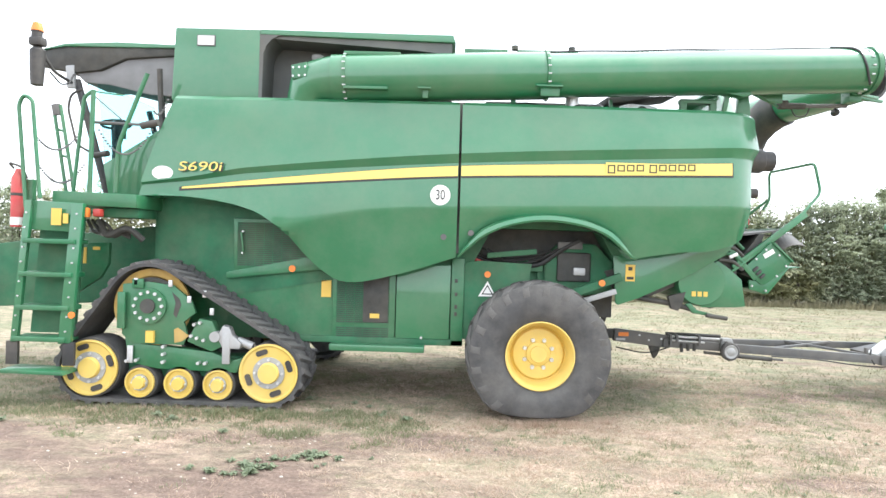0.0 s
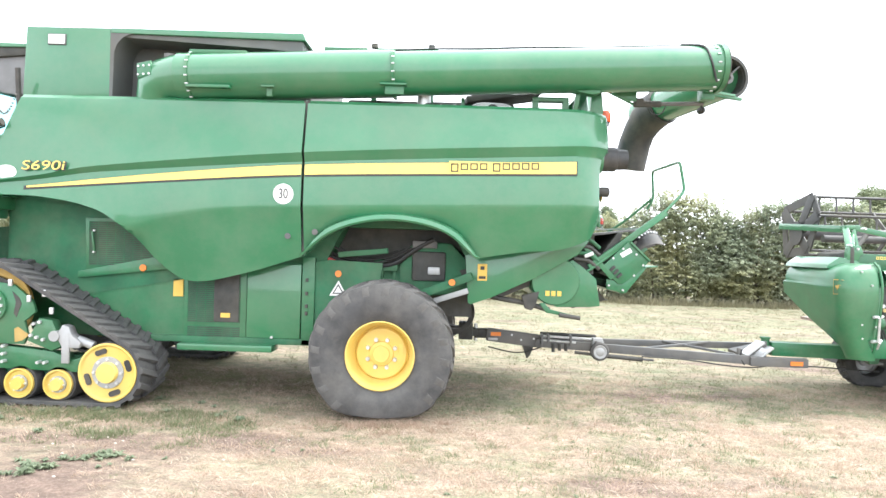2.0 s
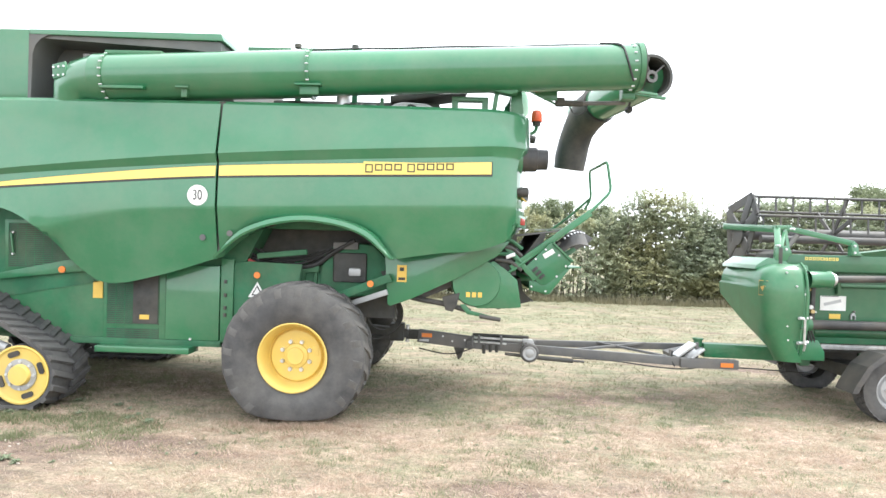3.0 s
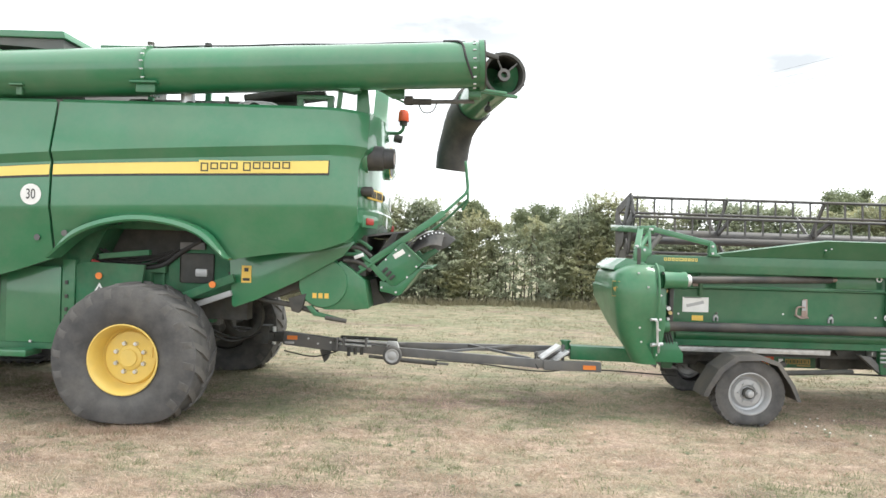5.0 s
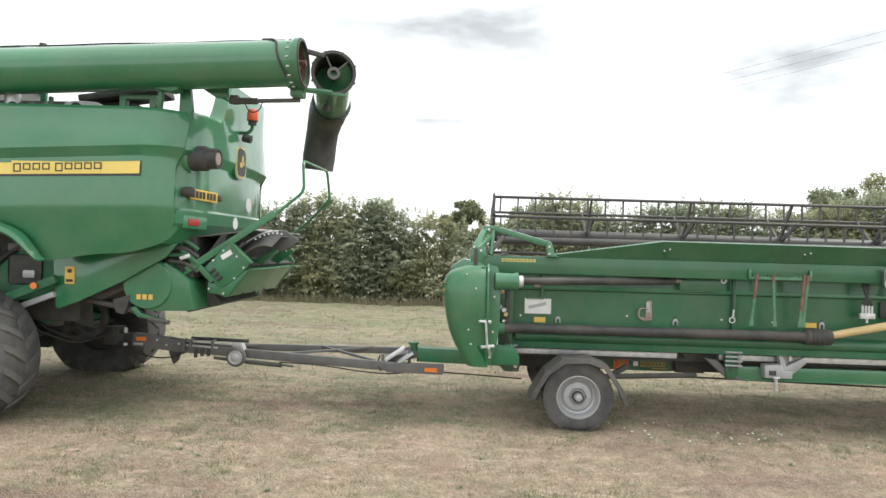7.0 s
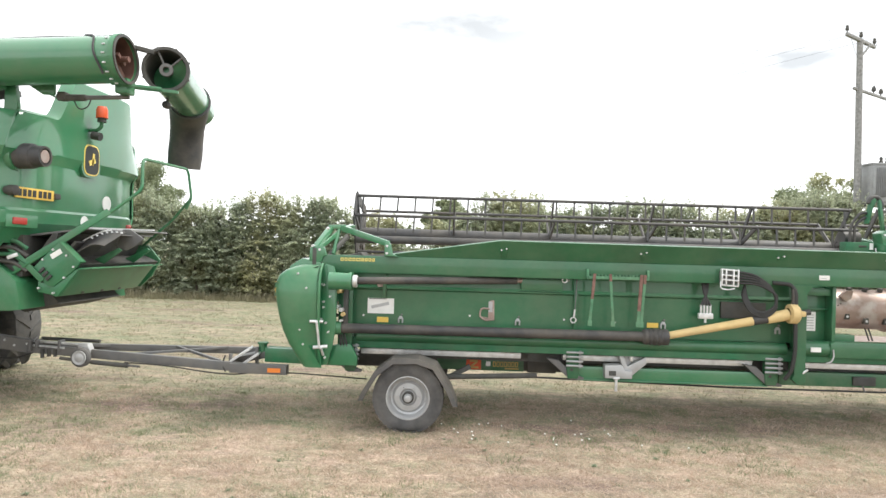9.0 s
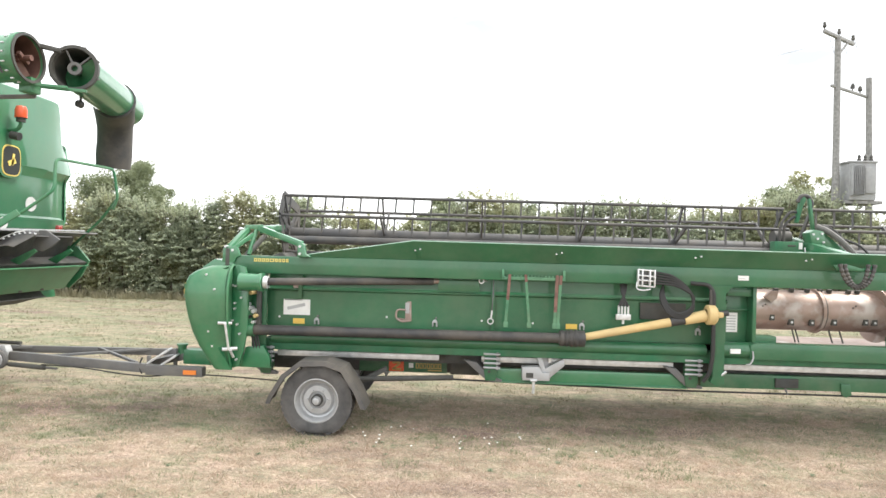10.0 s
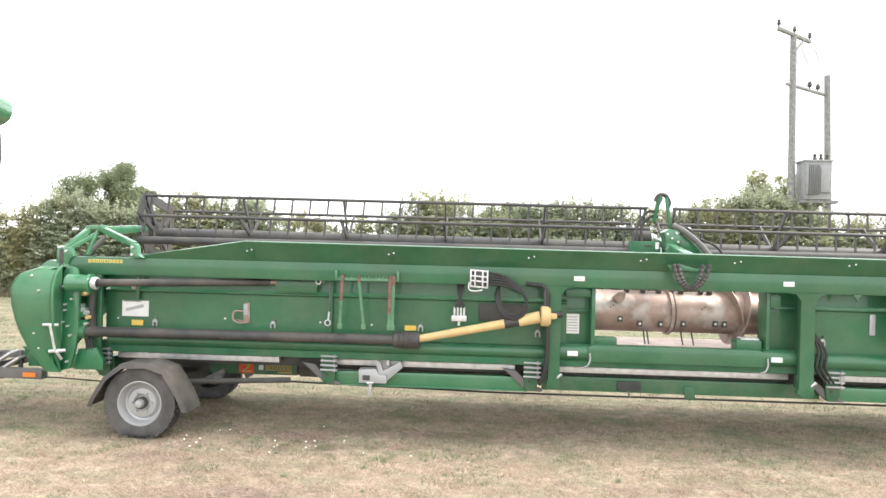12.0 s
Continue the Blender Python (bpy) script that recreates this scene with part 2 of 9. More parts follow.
def lathe(bm, profile, centre, axis="Y", seg=40, closed=False):
    """A profile of (along, radius) pairs turned round an axis through centre."""
    c = Vector(centre)
    rings = []
    for s, r in profile:
        ring = []
        for k in range(seg):
            u, v = r * math.cos(2 * math.pi * k / seg), r * math.sin(2 * math.pi * k / seg)
            ring.append(bm.verts.new(c + Vector({"Y": (u, s, v), "X": (s, u, v), "Z": (u, v, s)}[axis])))
        rings.append(ring)
    n = len(rings)
    for i in range(n if closed else n - 1):
        a, b = rings[i], rings[(i + 1) % n]
        for k in range(seg):
            bm.faces.new((a[k], a[(k + 1) % seg], b[(k + 1) % seg], b[k]))
    if not closed:
        if profile[0][1] <= 0.035:
            bm.faces.new(rings[0])
        if profile[-1][1] <= 0.035:
            bm.faces.new(rings[-1][::-1])
    bmesh.ops.recalc_face_normals(bm, faces=bm.faces)
    return bm


def link(name, bm, mat, parent=None, label="", smooth=35):
    me = bpy.data.meshes.new(name)
    bm.to_mesh(me)
    bm.free()
    me.materials.append(mat)
    if smooth:
        me.polygons.foreach_set("use_smooth", [True] * len(me.polygons))
        me.set_sharp_from_angle(angle=radians(smooth))
    ob = new(name, me)
    if parent is not None:
        ob.parent = parent
        ob.matrix_parent_inverse = parent.matrix_world.inverted()
    if label:
        tagged(ob, label)
    return ob


def part(name, bm, mat, parent, label="", smooth=35):
    return link(name, bm, mat, parent, label, smooth)


def part_of(name, mat, parent, shape, *args, label="", smooth=35, **kw):
    bm = bmesh.new()
    shape(bm, *args, **kw)
    return link(name, bm, mat, parent, label, smooth)


def thing(name, at, label, category, group="", kind=""):
    ob = new(name)
    ob.empty_display_size = 0.2
    ob.matrix_world = Matrix.Translation(at)
    return tagged(ob, label, category, group, kind)


def curve(table):
    """A smooth function through a short table of (x, value)."""
    xs, vs = zip(*table)

    def f(x):
        if x <= xs[0]:
            return vs[0]
        if x >= xs[-1]:
            return vs[-1]
        i = max(k for k in range(len(xs) - 1) if xs[k] <= x)
        def slope(j):
            if j == 0 or j == len(xs) - 1:
                k = min(j, len(xs) - 2)
                return (vs[k + 1] - vs[k]) / (xs[k + 1] - xs[k])
            return (vs[j + 1] - vs[j - 1]) / (xs[j + 1] - xs[j - 1])
        h = xs[i + 1] - xs[i]
        t = (x - xs[i]) / h
        return (2 * t**3 - 3 * t**2 + 1) * vs[i] + (t**3 - 2 * t**2 + t) * h * slope(i) + (3 * t**2 - 2 * t**3) * vs[i + 1] + (t**3 - t**2) * h * slope(i + 1)
    return f


# ---- ground ----
def ground_material():
    m = bpy.data.materials.new("dry_mown_grass")
    m.use_nodes = True
    nt = m.node_tree
    b = nt.nodes["Principled BSDF"]
    b.inputs["Roughness"].default_value = 0.95
    co = nt.nodes.new("ShaderNodeTexCoord")
    def noise_of(scale, detail=6, stretch=(1, 1, 1), rough=0.6):
        mp = nt.nodes.new("ShaderNodeMapping")
        mp.inputs["Scale"].default_value = stretch
        nt.links.new(co.outputs["Object"], mp.inputs["Vector"])
        n = nt.nodes.new("ShaderNodeTexNoise")
        n.inputs["Scale"].default_value, n.inputs["Detail"].default_value, n.inputs["Roughness"].default_value = scale, detail, rough
        nt.links.new(mp.outputs[0], n.inputs["Vector"])
        return n.outputs["Fac"]
    def ramp_of(fac, *stops):
        r = nt.nodes.new("ShaderNodeValToRGB")
        r.color_ramp.elements[0].position, r.color_ramp.elements[0].color = stops[0][0], (*stops[0][1], 1)
        r.color_ramp.elements[1].position, r.color_ramp.elements[1].color = stops[-1][0], (*stops[-1][1], 1)
        for p, c in stops[1:-1]:
            r.color_ramp.elements.new(p).color = (*c, 1)
        nt.links.new(fac, r.inputs[0])
        return r.outputs[0]
    straw = ramp_of(noise_of(38, 12, (0.8, 1.1, 1), 0.8), (0.32, (0.13, 0.092, 0.07)), (0.5, (0.37, 0.275, 0.212)), (0.68, (0.64, 0.505, 0.405)))
    grass = ramp_of(noise_of(44, 12, (0.9, 1.1, 1), 0.8), (0.32, (0.06, 0.078, 0.042)), (0.5, (0.16, 0.175, 0.10)), (0.68, (0.33, 0.315, 0.205)))
    soil = ramp_of(noise_of(40, 12, (1, 1, 1), 0.8), (0.3, (0.095, 0.066, 0.05)), (0.5, (0.175, 0.124, 0.10)), (0.72, (0.30, 0.228, 0.185)))
    # rows of cut straw lie along the field; between them the sward is greener
    sep = nt.nodes.new("ShaderNodeSeparateXYZ")
    nt.links.new(co.outputs["Object"], sep.inputs[0])
    skew = nt.nodes.new("ShaderNodeMath")
    skew.operation = "MULTIPLY_ADD"
    skew.inputs[1].default_value = -0.05
    nt.links.new(sep.outputs["X"], skew.inputs[0])
    nt.links.new(sep.outputs["Y"], skew.inputs[2])
    wob = nt.nodes.new("ShaderNodeMath")
    wob.operation = "MULTIPLY_ADD"
    wob.inputs[1].default_value = 2.2
    nt.links.new(noise_of(0.7, 8, (0.6, 1.2, 1), 0.7), wob.inputs[0])
    nt.links.new(skew.outputs[0], wob.inputs[2])
    row = nt.nodes.new("ShaderNodeMapRange")
    row.inputs[1].default_value, row.inputs[2].default_value = -8.0, 14.0
    nt.links.new(wob.outputs[0], row.inputs[0])
    band = nt.nodes.new("ShaderNodeValToRGB")
    # share of green across the field, from the near side to the hedge
    # the step up past -0.75 also paints the machines' shade on the ground
    marks = [(-7.9, 0.5), (-0.75, 0.34), (0.0, 0.66), (2.2, 0.62), (3.6, 0.6), (5.2, 0.82), (7.0, 0.64), (8.6, 0.86), (10.4, 0.7), (13.4, 0.85)]
    els = band.color_ramp.elements
    for i, (y, g) in enumerate(marks):
        e = els[i] if i < 2 else els.new((y + 8) / 22)
        e.position = (y + 8) / 22
        e.color = (g, g, g, 1)
    nt.links.new(row.outputs[0], band.inputs[0])
    patch = nt.nodes.new("ShaderNodeMath")
    patch.operation = "MULTIPLY_ADD"
    patch.use_clamp = True
    patch.inputs[1].default_value = 3.4
    base = nt.nodes.new("ShaderNodeMath")
    base.operation = "ADD"
    base.inputs[1].default_value = -1.7
    nt.links.new(band.outputs[0], base.inputs[0])
    nt.links.new(noise_of(2.2, 12, (0.7, 1.3, 1), 0.78), patch.inputs[0])
    nt.links.new(base.outputs[0], patch.inputs[2])
    mix = nt.nodes.new("ShaderNodeMixRGB")
    nt.links.new(patch.outputs[0], mix.inputs[0])
    nt.links.new(straw, mix.inputs[1])
    nt.links.new(grass, mix.inputs[2])
    p2 = nt.nodes.new("ShaderNodeMapRange")
    p2.inputs[1].default_value, p2.inputs[2].default_value = 0.52, 0.66
    bare = nt.nodes.new("ShaderNodeMapRange")
    # trodden bare soil ahead of the tracks
    bare.inputs[1].default_value, bare.inputs[2].default_value = 2.2, -0.4
    bare.inputs[3].default_value, bare.inputs[4].default_value = 0.0, 0.17
    nt.links.new(sep.outputs["X"], bare.inputs[0])
    near = nt.nodes.new("ShaderNodeMapRange")
    near.inputs[1].default_value, near.inputs[2].default_value = -1.9, -2.6
    nt.links.new(sep.outputs["Y"], near.inputs[0])
    both = nt.nodes.new("ShaderNodeMath")
    both.operation = "MULTIPLY"
    nt.links.new(bare.outputs[0], both.inputs[0])
    nt.links.new(near.outputs[0], both.inputs[1])
    lift = nt.nodes.new("ShaderNodeMath")
    nt.links.new(noise_of(0.8, 10, (0.35, 1.0, 1), 0.68), lift.inputs[0])
    nt.links.new(both.outputs[0], lift.inputs[1])
    nt.links.new(lift.outputs[0], p2.inputs[0])
    mix2 = nt.nodes.new("ShaderNodeMixRGB")
    nt.links.new(p2.outputs[0], mix2.inputs[0])
    nt.links.new(mix.outputs[0], mix2.inputs[1])
    nt.links.new(soil, mix2.inputs[2])
    # matted tufts: lighter and darker every hand's width, drawn out along the mowing
    tuft = nt.nodes.new("ShaderNodeMapRange")
    tuft.inputs[1].default_value, tuft.inputs[2].default_value = 0.32, 0.68
    tuft.inputs[3].default_value, tuft.inputs[4].default_value = 0.66, 1.42
    nt.links.new(noise_of(7.0, 8, (0.8, 1.2, 1), 0.75), tuft.inputs[0])
    tone = nt.nodes.new("ShaderNodeHueSaturation")
    nt.links.new(mix2.outputs[0], tone.inputs["Color"])
    nt.links.new(tuft.outputs[0], tone.inputs["Value"])
    nt.links.new(tone.outputs[0], b.inputs["Base Color"])
    bp = nt.nodes.new("ShaderNodeBump")
    bp.inputs["Strength"].default_value, bp.inputs["Distance"].default_value = 0.9, 0.05
    nt.links.new(noise_of(22, 8), bp.inputs["Height"])
    nt.links.new(bp.outputs[0], b.inputs["Normal"])
    return m


GROUND = ground_material()


def lie(x, y):
    """The ground's height, with a hollow where the heavy rear wheel stands."""
    rough = 0.03 * (noise.noise((x * 0.35, y * 0.5, 2)) + 0.4 * noise.noise((x * 1.3, y * 1.3, 5))) - 0.01
    calm = math.exp(-((x - 0.3) / 3.5) ** 4 - ((y + 0.8) / 2.2) ** 4)
    tussock = 0.010 * noise.noise((x * 3.1, y * 4.3, 9.0)) + 0.006 * noise.noise((x * 7.5, y * 9.0, 4.0))
    return tussock + rough * (1 - 0.85 * calm) - 0.02 * calm - 0.05 * math.exp(-((x - 1.8) / 1.1) ** 2 - ((y + 1.5) / 1.0) ** 2)


def make_ground():
    xs = sorted(set([-900, -300, -120, -60, -30] + [-16 + 0.25 * i for i in range(41)] + [-6 + 0.1 * i for i in range(251)] + [19 + 0.25 * i for i in range(53)] + [45, 70, 130, 300, 900]))
    ys = sorted(set([-600, -200, -80, -30] + [-14 + 0.25 * i for i in range(31)] + [-6.5 + 0.09 * i for i in range(79)] + [0.75 + 0.25 * i for i in range(86)] + [30, 45, 80, 200, 600, 1500]))
    verts, faces = [], []
    for y in ys:
        for x in xs:
            near = -16 < x < 32 and -14 < y < 22
            verts.append((x, y, lie(x, y) if near else 0.0))
    w = len(xs)
    for j in range(len(ys) - 1):
        for i in range(w - 1):
            faces.append((j * w + i, j * w + i + 1, (j + 1) * w + i + 1, (j + 1) * w + i))
    me = bpy.data.meshes.new("ground")
    me.from_pydata(verts, [], faces)
    me.materials.append(GROUND)
    me.polygons.foreach_set("use_smooth", [True] * len(me.polygons))
    ob = new("ground", me)
    tagged(ob, "dry mown grass field with straw and bare patches", "ground", kind="structure")


make_ground()


# ---- the combine harvester ----
combine = thing("combine_harvester", (1.0, 0.0, 0.0), "green combine harvester with yellow wheels and rubber tracks on grass", "combine harvester")

BOTTOM_FRONT = curve([(-2.51, 2.168), (-1.87, 2.165), (-1.27, 2.055), (-0.955, 1.865), (-0.60, 1.50), (-0.28, 1.315), (0.26, 1.405), (0.905, 1.615)])
BOTTOM_REAR = curve([(0.905, 1.615), (1.21, 1.87), (1.62, 2.01), (2.04, 2.02), (2.46, 1.905), (2.77, 1.65)])
BOTTOM_TAIL = curve([(2.77, 1.65), (3.30, 1.735), (3.60, 1.757), (3.87, 1.828), (4.03, 1.91), (4.10, 2.02)])
TOP = curve([(-2.6, 3.295), (0.9, 3.303), (3.55, 3.287), (3.8, 3.28), (4.1, 3.268)])
BAND_TOP = curve([(-2.5, 2.31), (-1.9, 2.40), (-1.33, 2.51), (0.91, 2.715), (4.0, 2.865)])
BAND_LOW = curve([(-2.5, 2.29), (-1.9, 2.36), (-1.33, 2.45), (0.91, 2.62), (4.0, 2.765)])
CREASE = curve([(-2.5, 1.7), (-0.956, 1.885), (-0.06, 2.07), (0.93, 2.13), (4.0, 2.222)])
FRONT_EDGE = curve([(2.1, -2.53), (2.64, -2.40), (3.26, -2.185)])


def panel_levels(x, low):
    """(z, outward) down one line of the side panel, from its top to its lower edge."""
    top, bt, bl, cr = TOP(x), BAND_TOP(x), BAND_LOW(x), CREASE(x)
    rows = [(top, 1.30), (top - 0.012, 1.37), (top - 0.05, 1.41), (top - 0.16, 1.435), ((top + bt) / 2, 1.435 + 0.09 * ((top - bt) / 2 - 0.16) / max(0.05, top - bt - 0.18)), (bt + 0.02, 1.525), (bt, 1.527), (bl, 1.482), (bl - 0.02, 1.484), (bl - 0.12, 1.495), ((bl + cr) / 2 - 0.05, 1.505), (cr + 0.03, 1.512), (cr - 0.01, 1.508), (cr - 0.06, 1.492), (min(cr - 0.12, (cr + low) / 2), 1.455), (low, 1.395)]
    out = []
    for z, y in rows:
        zz = max(z, low + 0.002 * (len(rows) - len(out)))
        out.append((zz if z != low else low, y))
    return out


def side_panel(xs, low, side, front_slope=False, tail=False):
    bm = bmesh.new()
    outer, inner = [], []
    for i, x in enumerate(xs):
        a, b = [], []
        for z, y in panel_levels(x, low(x)):
            px = x
            if front_slope:
                f = (xs[-1] - x) / (xs[-1] - xs[0])
                px = xs[-1] - f * (xs[-1] - FRONT_EDGE(z))
            yy = y
            if tail and x > 3.7:
                u, hi = (x - 3.7) / 0.4, min(1, max(0, (z - 2.72) / 0.1))
                yy = y - (0.17 + 0.05 * hi) * u ** 2.4
                px = x + (0.085 * hi - 0.03) * u
            a.append(bm.verts.new((px, -side * yy, z)))
            b.append(bm.verts.new((px, -side * (yy - 0.035), z)))
        outer.append(a)
        inner.append(b)
    for g, flip in ((outer, False), (inner, True)):
        for i in range(len(g) - 1):
            for k in range(len(g[0]) - 1):
                q = (g[i][k], g[i + 1][k], g[i + 1][k + 1], g[i][k + 1])
                bm.faces.new(q if not flip else q[::-1])
    n = len(outer[0])
    for i in range(len(xs) - 1):
        for k in (0, n - 1):
            bm.faces.new((outer[i][k], outer[i + 1][k], inner[i + 1][k], inner[i][k]))
    for k in range(n - 1):
        for i in (0, len(xs) - 1):
            bm.faces.new((outer[i][k], outer[i][k + 1], inner[i][k + 1], inner[i][k]))
    bmesh.ops.recalc_face_normals(bm, faces=bm.faces)
    return bm


def panel_out(x, z):
    """How far the side panel stands out at a height."""
    rows = panel_levels(x, 1.4)
    for (za, ya), (zb, yb) in zip(rows, rows[1:]):
        if zb <= z <= za:
            return ya + (yb - ya) * (za - z) / max(za - zb, 1e-6)
    return rows[-1][1]


def span(a, b, n):
    return [a + (b - a) * i / n for i in range(n + 1)]


for side, tag in ((1, ""), (-1, "")):
    part("front_side_panel", side_panel(span(-2.45, 0.898, 44), BOTTOM_FRONT, side, True), GREEN, combine, smooth=28)
    rear = lambda x: BOTTOM_REAR(x) if x < 2.77 else BOTTOM_TAIL(x)
    part("rear_side_panel", side_panel(span(0.925, 2.77, 26) + span(2.77, 4.1, 20)[1:], rear, side, False, True), GREEN, combine, smooth=28)
    # rounded lip round the wheel arch
    bm = bmesh.new()
    rings = []
    for x in span(0.915, 2.80, 40):
        z = BOTTOM_REAR(min(x, 2.765))
        d = (BOTTOM_REAR(min(x + 0.02, 2.765)) - BOTTOM_REAR(max(min(x - 0.02, 2.74), 0.91))) / 0.04
        n = Vector((-d, 0, 1)).normalized()
        t = 0.075 * min(1, (x - 0.86) / 0.35, (2.86 - x) / 0.3)
        y = -side * 1.43
        p = Vector((x, y, z))
        rings.append([bm.verts.new(p + n * t + Vector((0, -side * 0.03, 0))), bm.verts.new(p + n * t * 0.7 + Vector((0, -side * 0.115, 0))), bm.verts.new(p + n * 0.01 + Vector((0, -side * 0.13, 0))), bm.verts.new(p - n * 0.01 + Vector((0, -side * 0.115, 0))), bm.verts.new(p - n * 0.004 + Vector((0, side * 0.12, 0)))])
    for a, b in zip(rings, rings[1:]):
        for k in range(4):
            bm.faces.new((a[k], a[k + 1], b[k + 1], b[k]))
    shell(bm, 0.012)
    part("wheel_arch_lip", bm, GREEN, combine)
# dark gap behind the seam between the two panels
part_of("panel_seam", PLASTIC, combine, box, (0.88, -1.40, 1.66), (0.945, -1.36, 3.28))


def decal(xs, top, low, mat, name, proud, parent):
    bm = bmesh.new()
    rows = []
    for x in xs:
        rows.append([bm.verts.new((x, -panel_out(x, z) - proud, z)) for z in (top(x), (top(x) + low(x)) / 2, low(x))])
    for a, b in zip(rows, rows[1:]):
        for k in range(2):
            bm.faces.new((a[k], b[k], b[k + 1], a[k + 1]))
    return part(name, bm, mat, parent)


STRIPE_TOP = curve([(-2.08, 2.280), (-0.61, 2.455), (0.90, 2.588), (3.80, 2.694)])
STRIPE_LOW = curve([(-2.08, 2.262), (-0.61, 2.378), (0.90, 2.480), (3.80, 2.566)])
for a, b in ((-2.08, 0.893), (0.93, 3.80)):
    decal(span(a, b, 24), lambda x: STRIPE_TOP(x) + 0.004, lambda x: STRIPE_LOW(x) - 0.022, DECAL_DARK, "dark_stripe", 0.003, combine)
    decal(span(a + (0.03 if a < 0 else 0), b - (0.012 if b > 1 else 0), 24), STRIPE_TOP, STRIPE_LOW, STRIPE, "yellow_stripe", 0.006, combine)


def text_mesh(body, size, mat, name, m, parent, depth=0.001, stretch=1.0, bold=0.0):
    cu = bpy.data.curves.new(name, "FONT")
    cu.body, cu.size, cu.extrude, cu.align_x, cu.align_y, cu.offset = body, size, depth, "CENTER", "CENTER", bold
    ob = bpy.data.objects.new("tmp", cu)
    scene.collection.objects.link(ob)
    me = bpy.data.meshes.new_from_object(ob.evaluated_get(bpy.context.evaluated_depsgraph_get()))
    bpy.data.objects.remove(ob)
    me.materials.clear()
    me.materials.append(mat)
    me.transform(m @ Matrix.Diagonal((stretch, 1, 1, 1)))
    o = new(name, me)
    if parent:
        o.parent = parent
        o.matrix_parent_inverse = parent.matrix_world.inverted()
    return o


FACING = pose(0, 0, 0, 90, 0, 0)
SLANT = Matrix(((1, 0.22, 0, 0), (0, 1, 0, 0), (0, 0, 1, 0), (0, 0, 0, 1)))
text_mesh("S690i", 0.138, DECAL_DARK, "lettering_shade", Matrix.Translation((-1.822, -1.545, 2.492)) @ FACING @ pose(0, 0, 0, 0, 0, 1) @ SLANT, combine, stretch=1.58, bold=0.004)
text_mesh("S690i", 0.138, STRIPE, "model_lettering", Matrix.Translation((-1.835, -1.548, 2.497)) @ FACING @ pose(0, 0, 0, 0, 0, 1) @ SLANT, combine, stretch=1.58, bold=0.0)
def glyph(mat, parent, x, w, z0, z1, y, stroke):
    """A plain upright ring that stands for one letter of a mark."""
    bm = bmesh.new()
    for lo, hi in (((x, z0), (x + stroke, z1)), ((x + w - stroke, z0), (x + w, z1)), ((x + stroke, z0), (x + w - stroke, z0 + stroke)), ((x + stroke, z1 - stroke), (x + w - stroke, z1))):
        box(bm, (lo[0], y, lo[1]), (hi[0], y + 0.004, hi[1]))
    return part("maker_bar", bm, mat, parent, smooth=0)


# maker's mark: plain shapes on a yellow plate in the stripe
part_of("maker_plate", STRIPE, combine, box, (2.455, -panel_out(3, 2.55) - 0.009, 2.555), (3.395, -panel_out(3, 2.6) - 0.004, 2.668))
x = 2.475
for k in range(9):
    if k == 4:
        x += 0.035
    tall = 0.018 if k in (0, 4) else 0.0
    glyph(DECAL_DARK, combine, x, 0.078, 2.572 + 0.0034 * k - tall, 2.642 + 0.0034 * k, -panel_out(3, 2.55) - 0.012, 0.012)
    x += 0.101


def disc(bm, c, r, t=0.004, seg=32, squash=1.0):
    rod(bm, (c[0], c[1], c[2]), (c[0], c[1] - t, c[2]), r, seg)
    if squash != 1.0:
        for v in bm.verts:
            v.co.z = c[2] + (v.co.z - c[2]) * squash


yp = -panel_out(0.7, 2.27)
sign = part_of("speed_sign", WHITE, combine, disc, (0.713, yp - 0.002, 2.272), 0.108, label="round white speed sign")
text_mesh("30", 0.15, DECAL_DARK, "number", Matrix.Translation((0.713, yp - 0.008, 2.27)) @ FACING, sign, stretch=0.7, bold=0.0)
part_of("oval_badge", WHITE, combine, disc, (-2.25, -panel_out(-2.25, 2.43) - 0.004, 2.425), 0.112, squash=0.66)
for xx, zz in ((0.76, 1.83), (1.05, 1.88)):
    part_of("panel_lock", GREY, combine, disc, (xx, -panel_out(xx, zz) - 0.001, zz), 0.032)

# rear hood, curved across the back
def hood_x(y, z):
    u = min(1, abs(y) / 1.29)
    return 4.05 + 0.055 * min(1, max(0, (z - 2.72) / 0.1)) * u ** 3 + 0.165 * (1 - u ** 4) - 0.01 * max(0, z - 2.9)


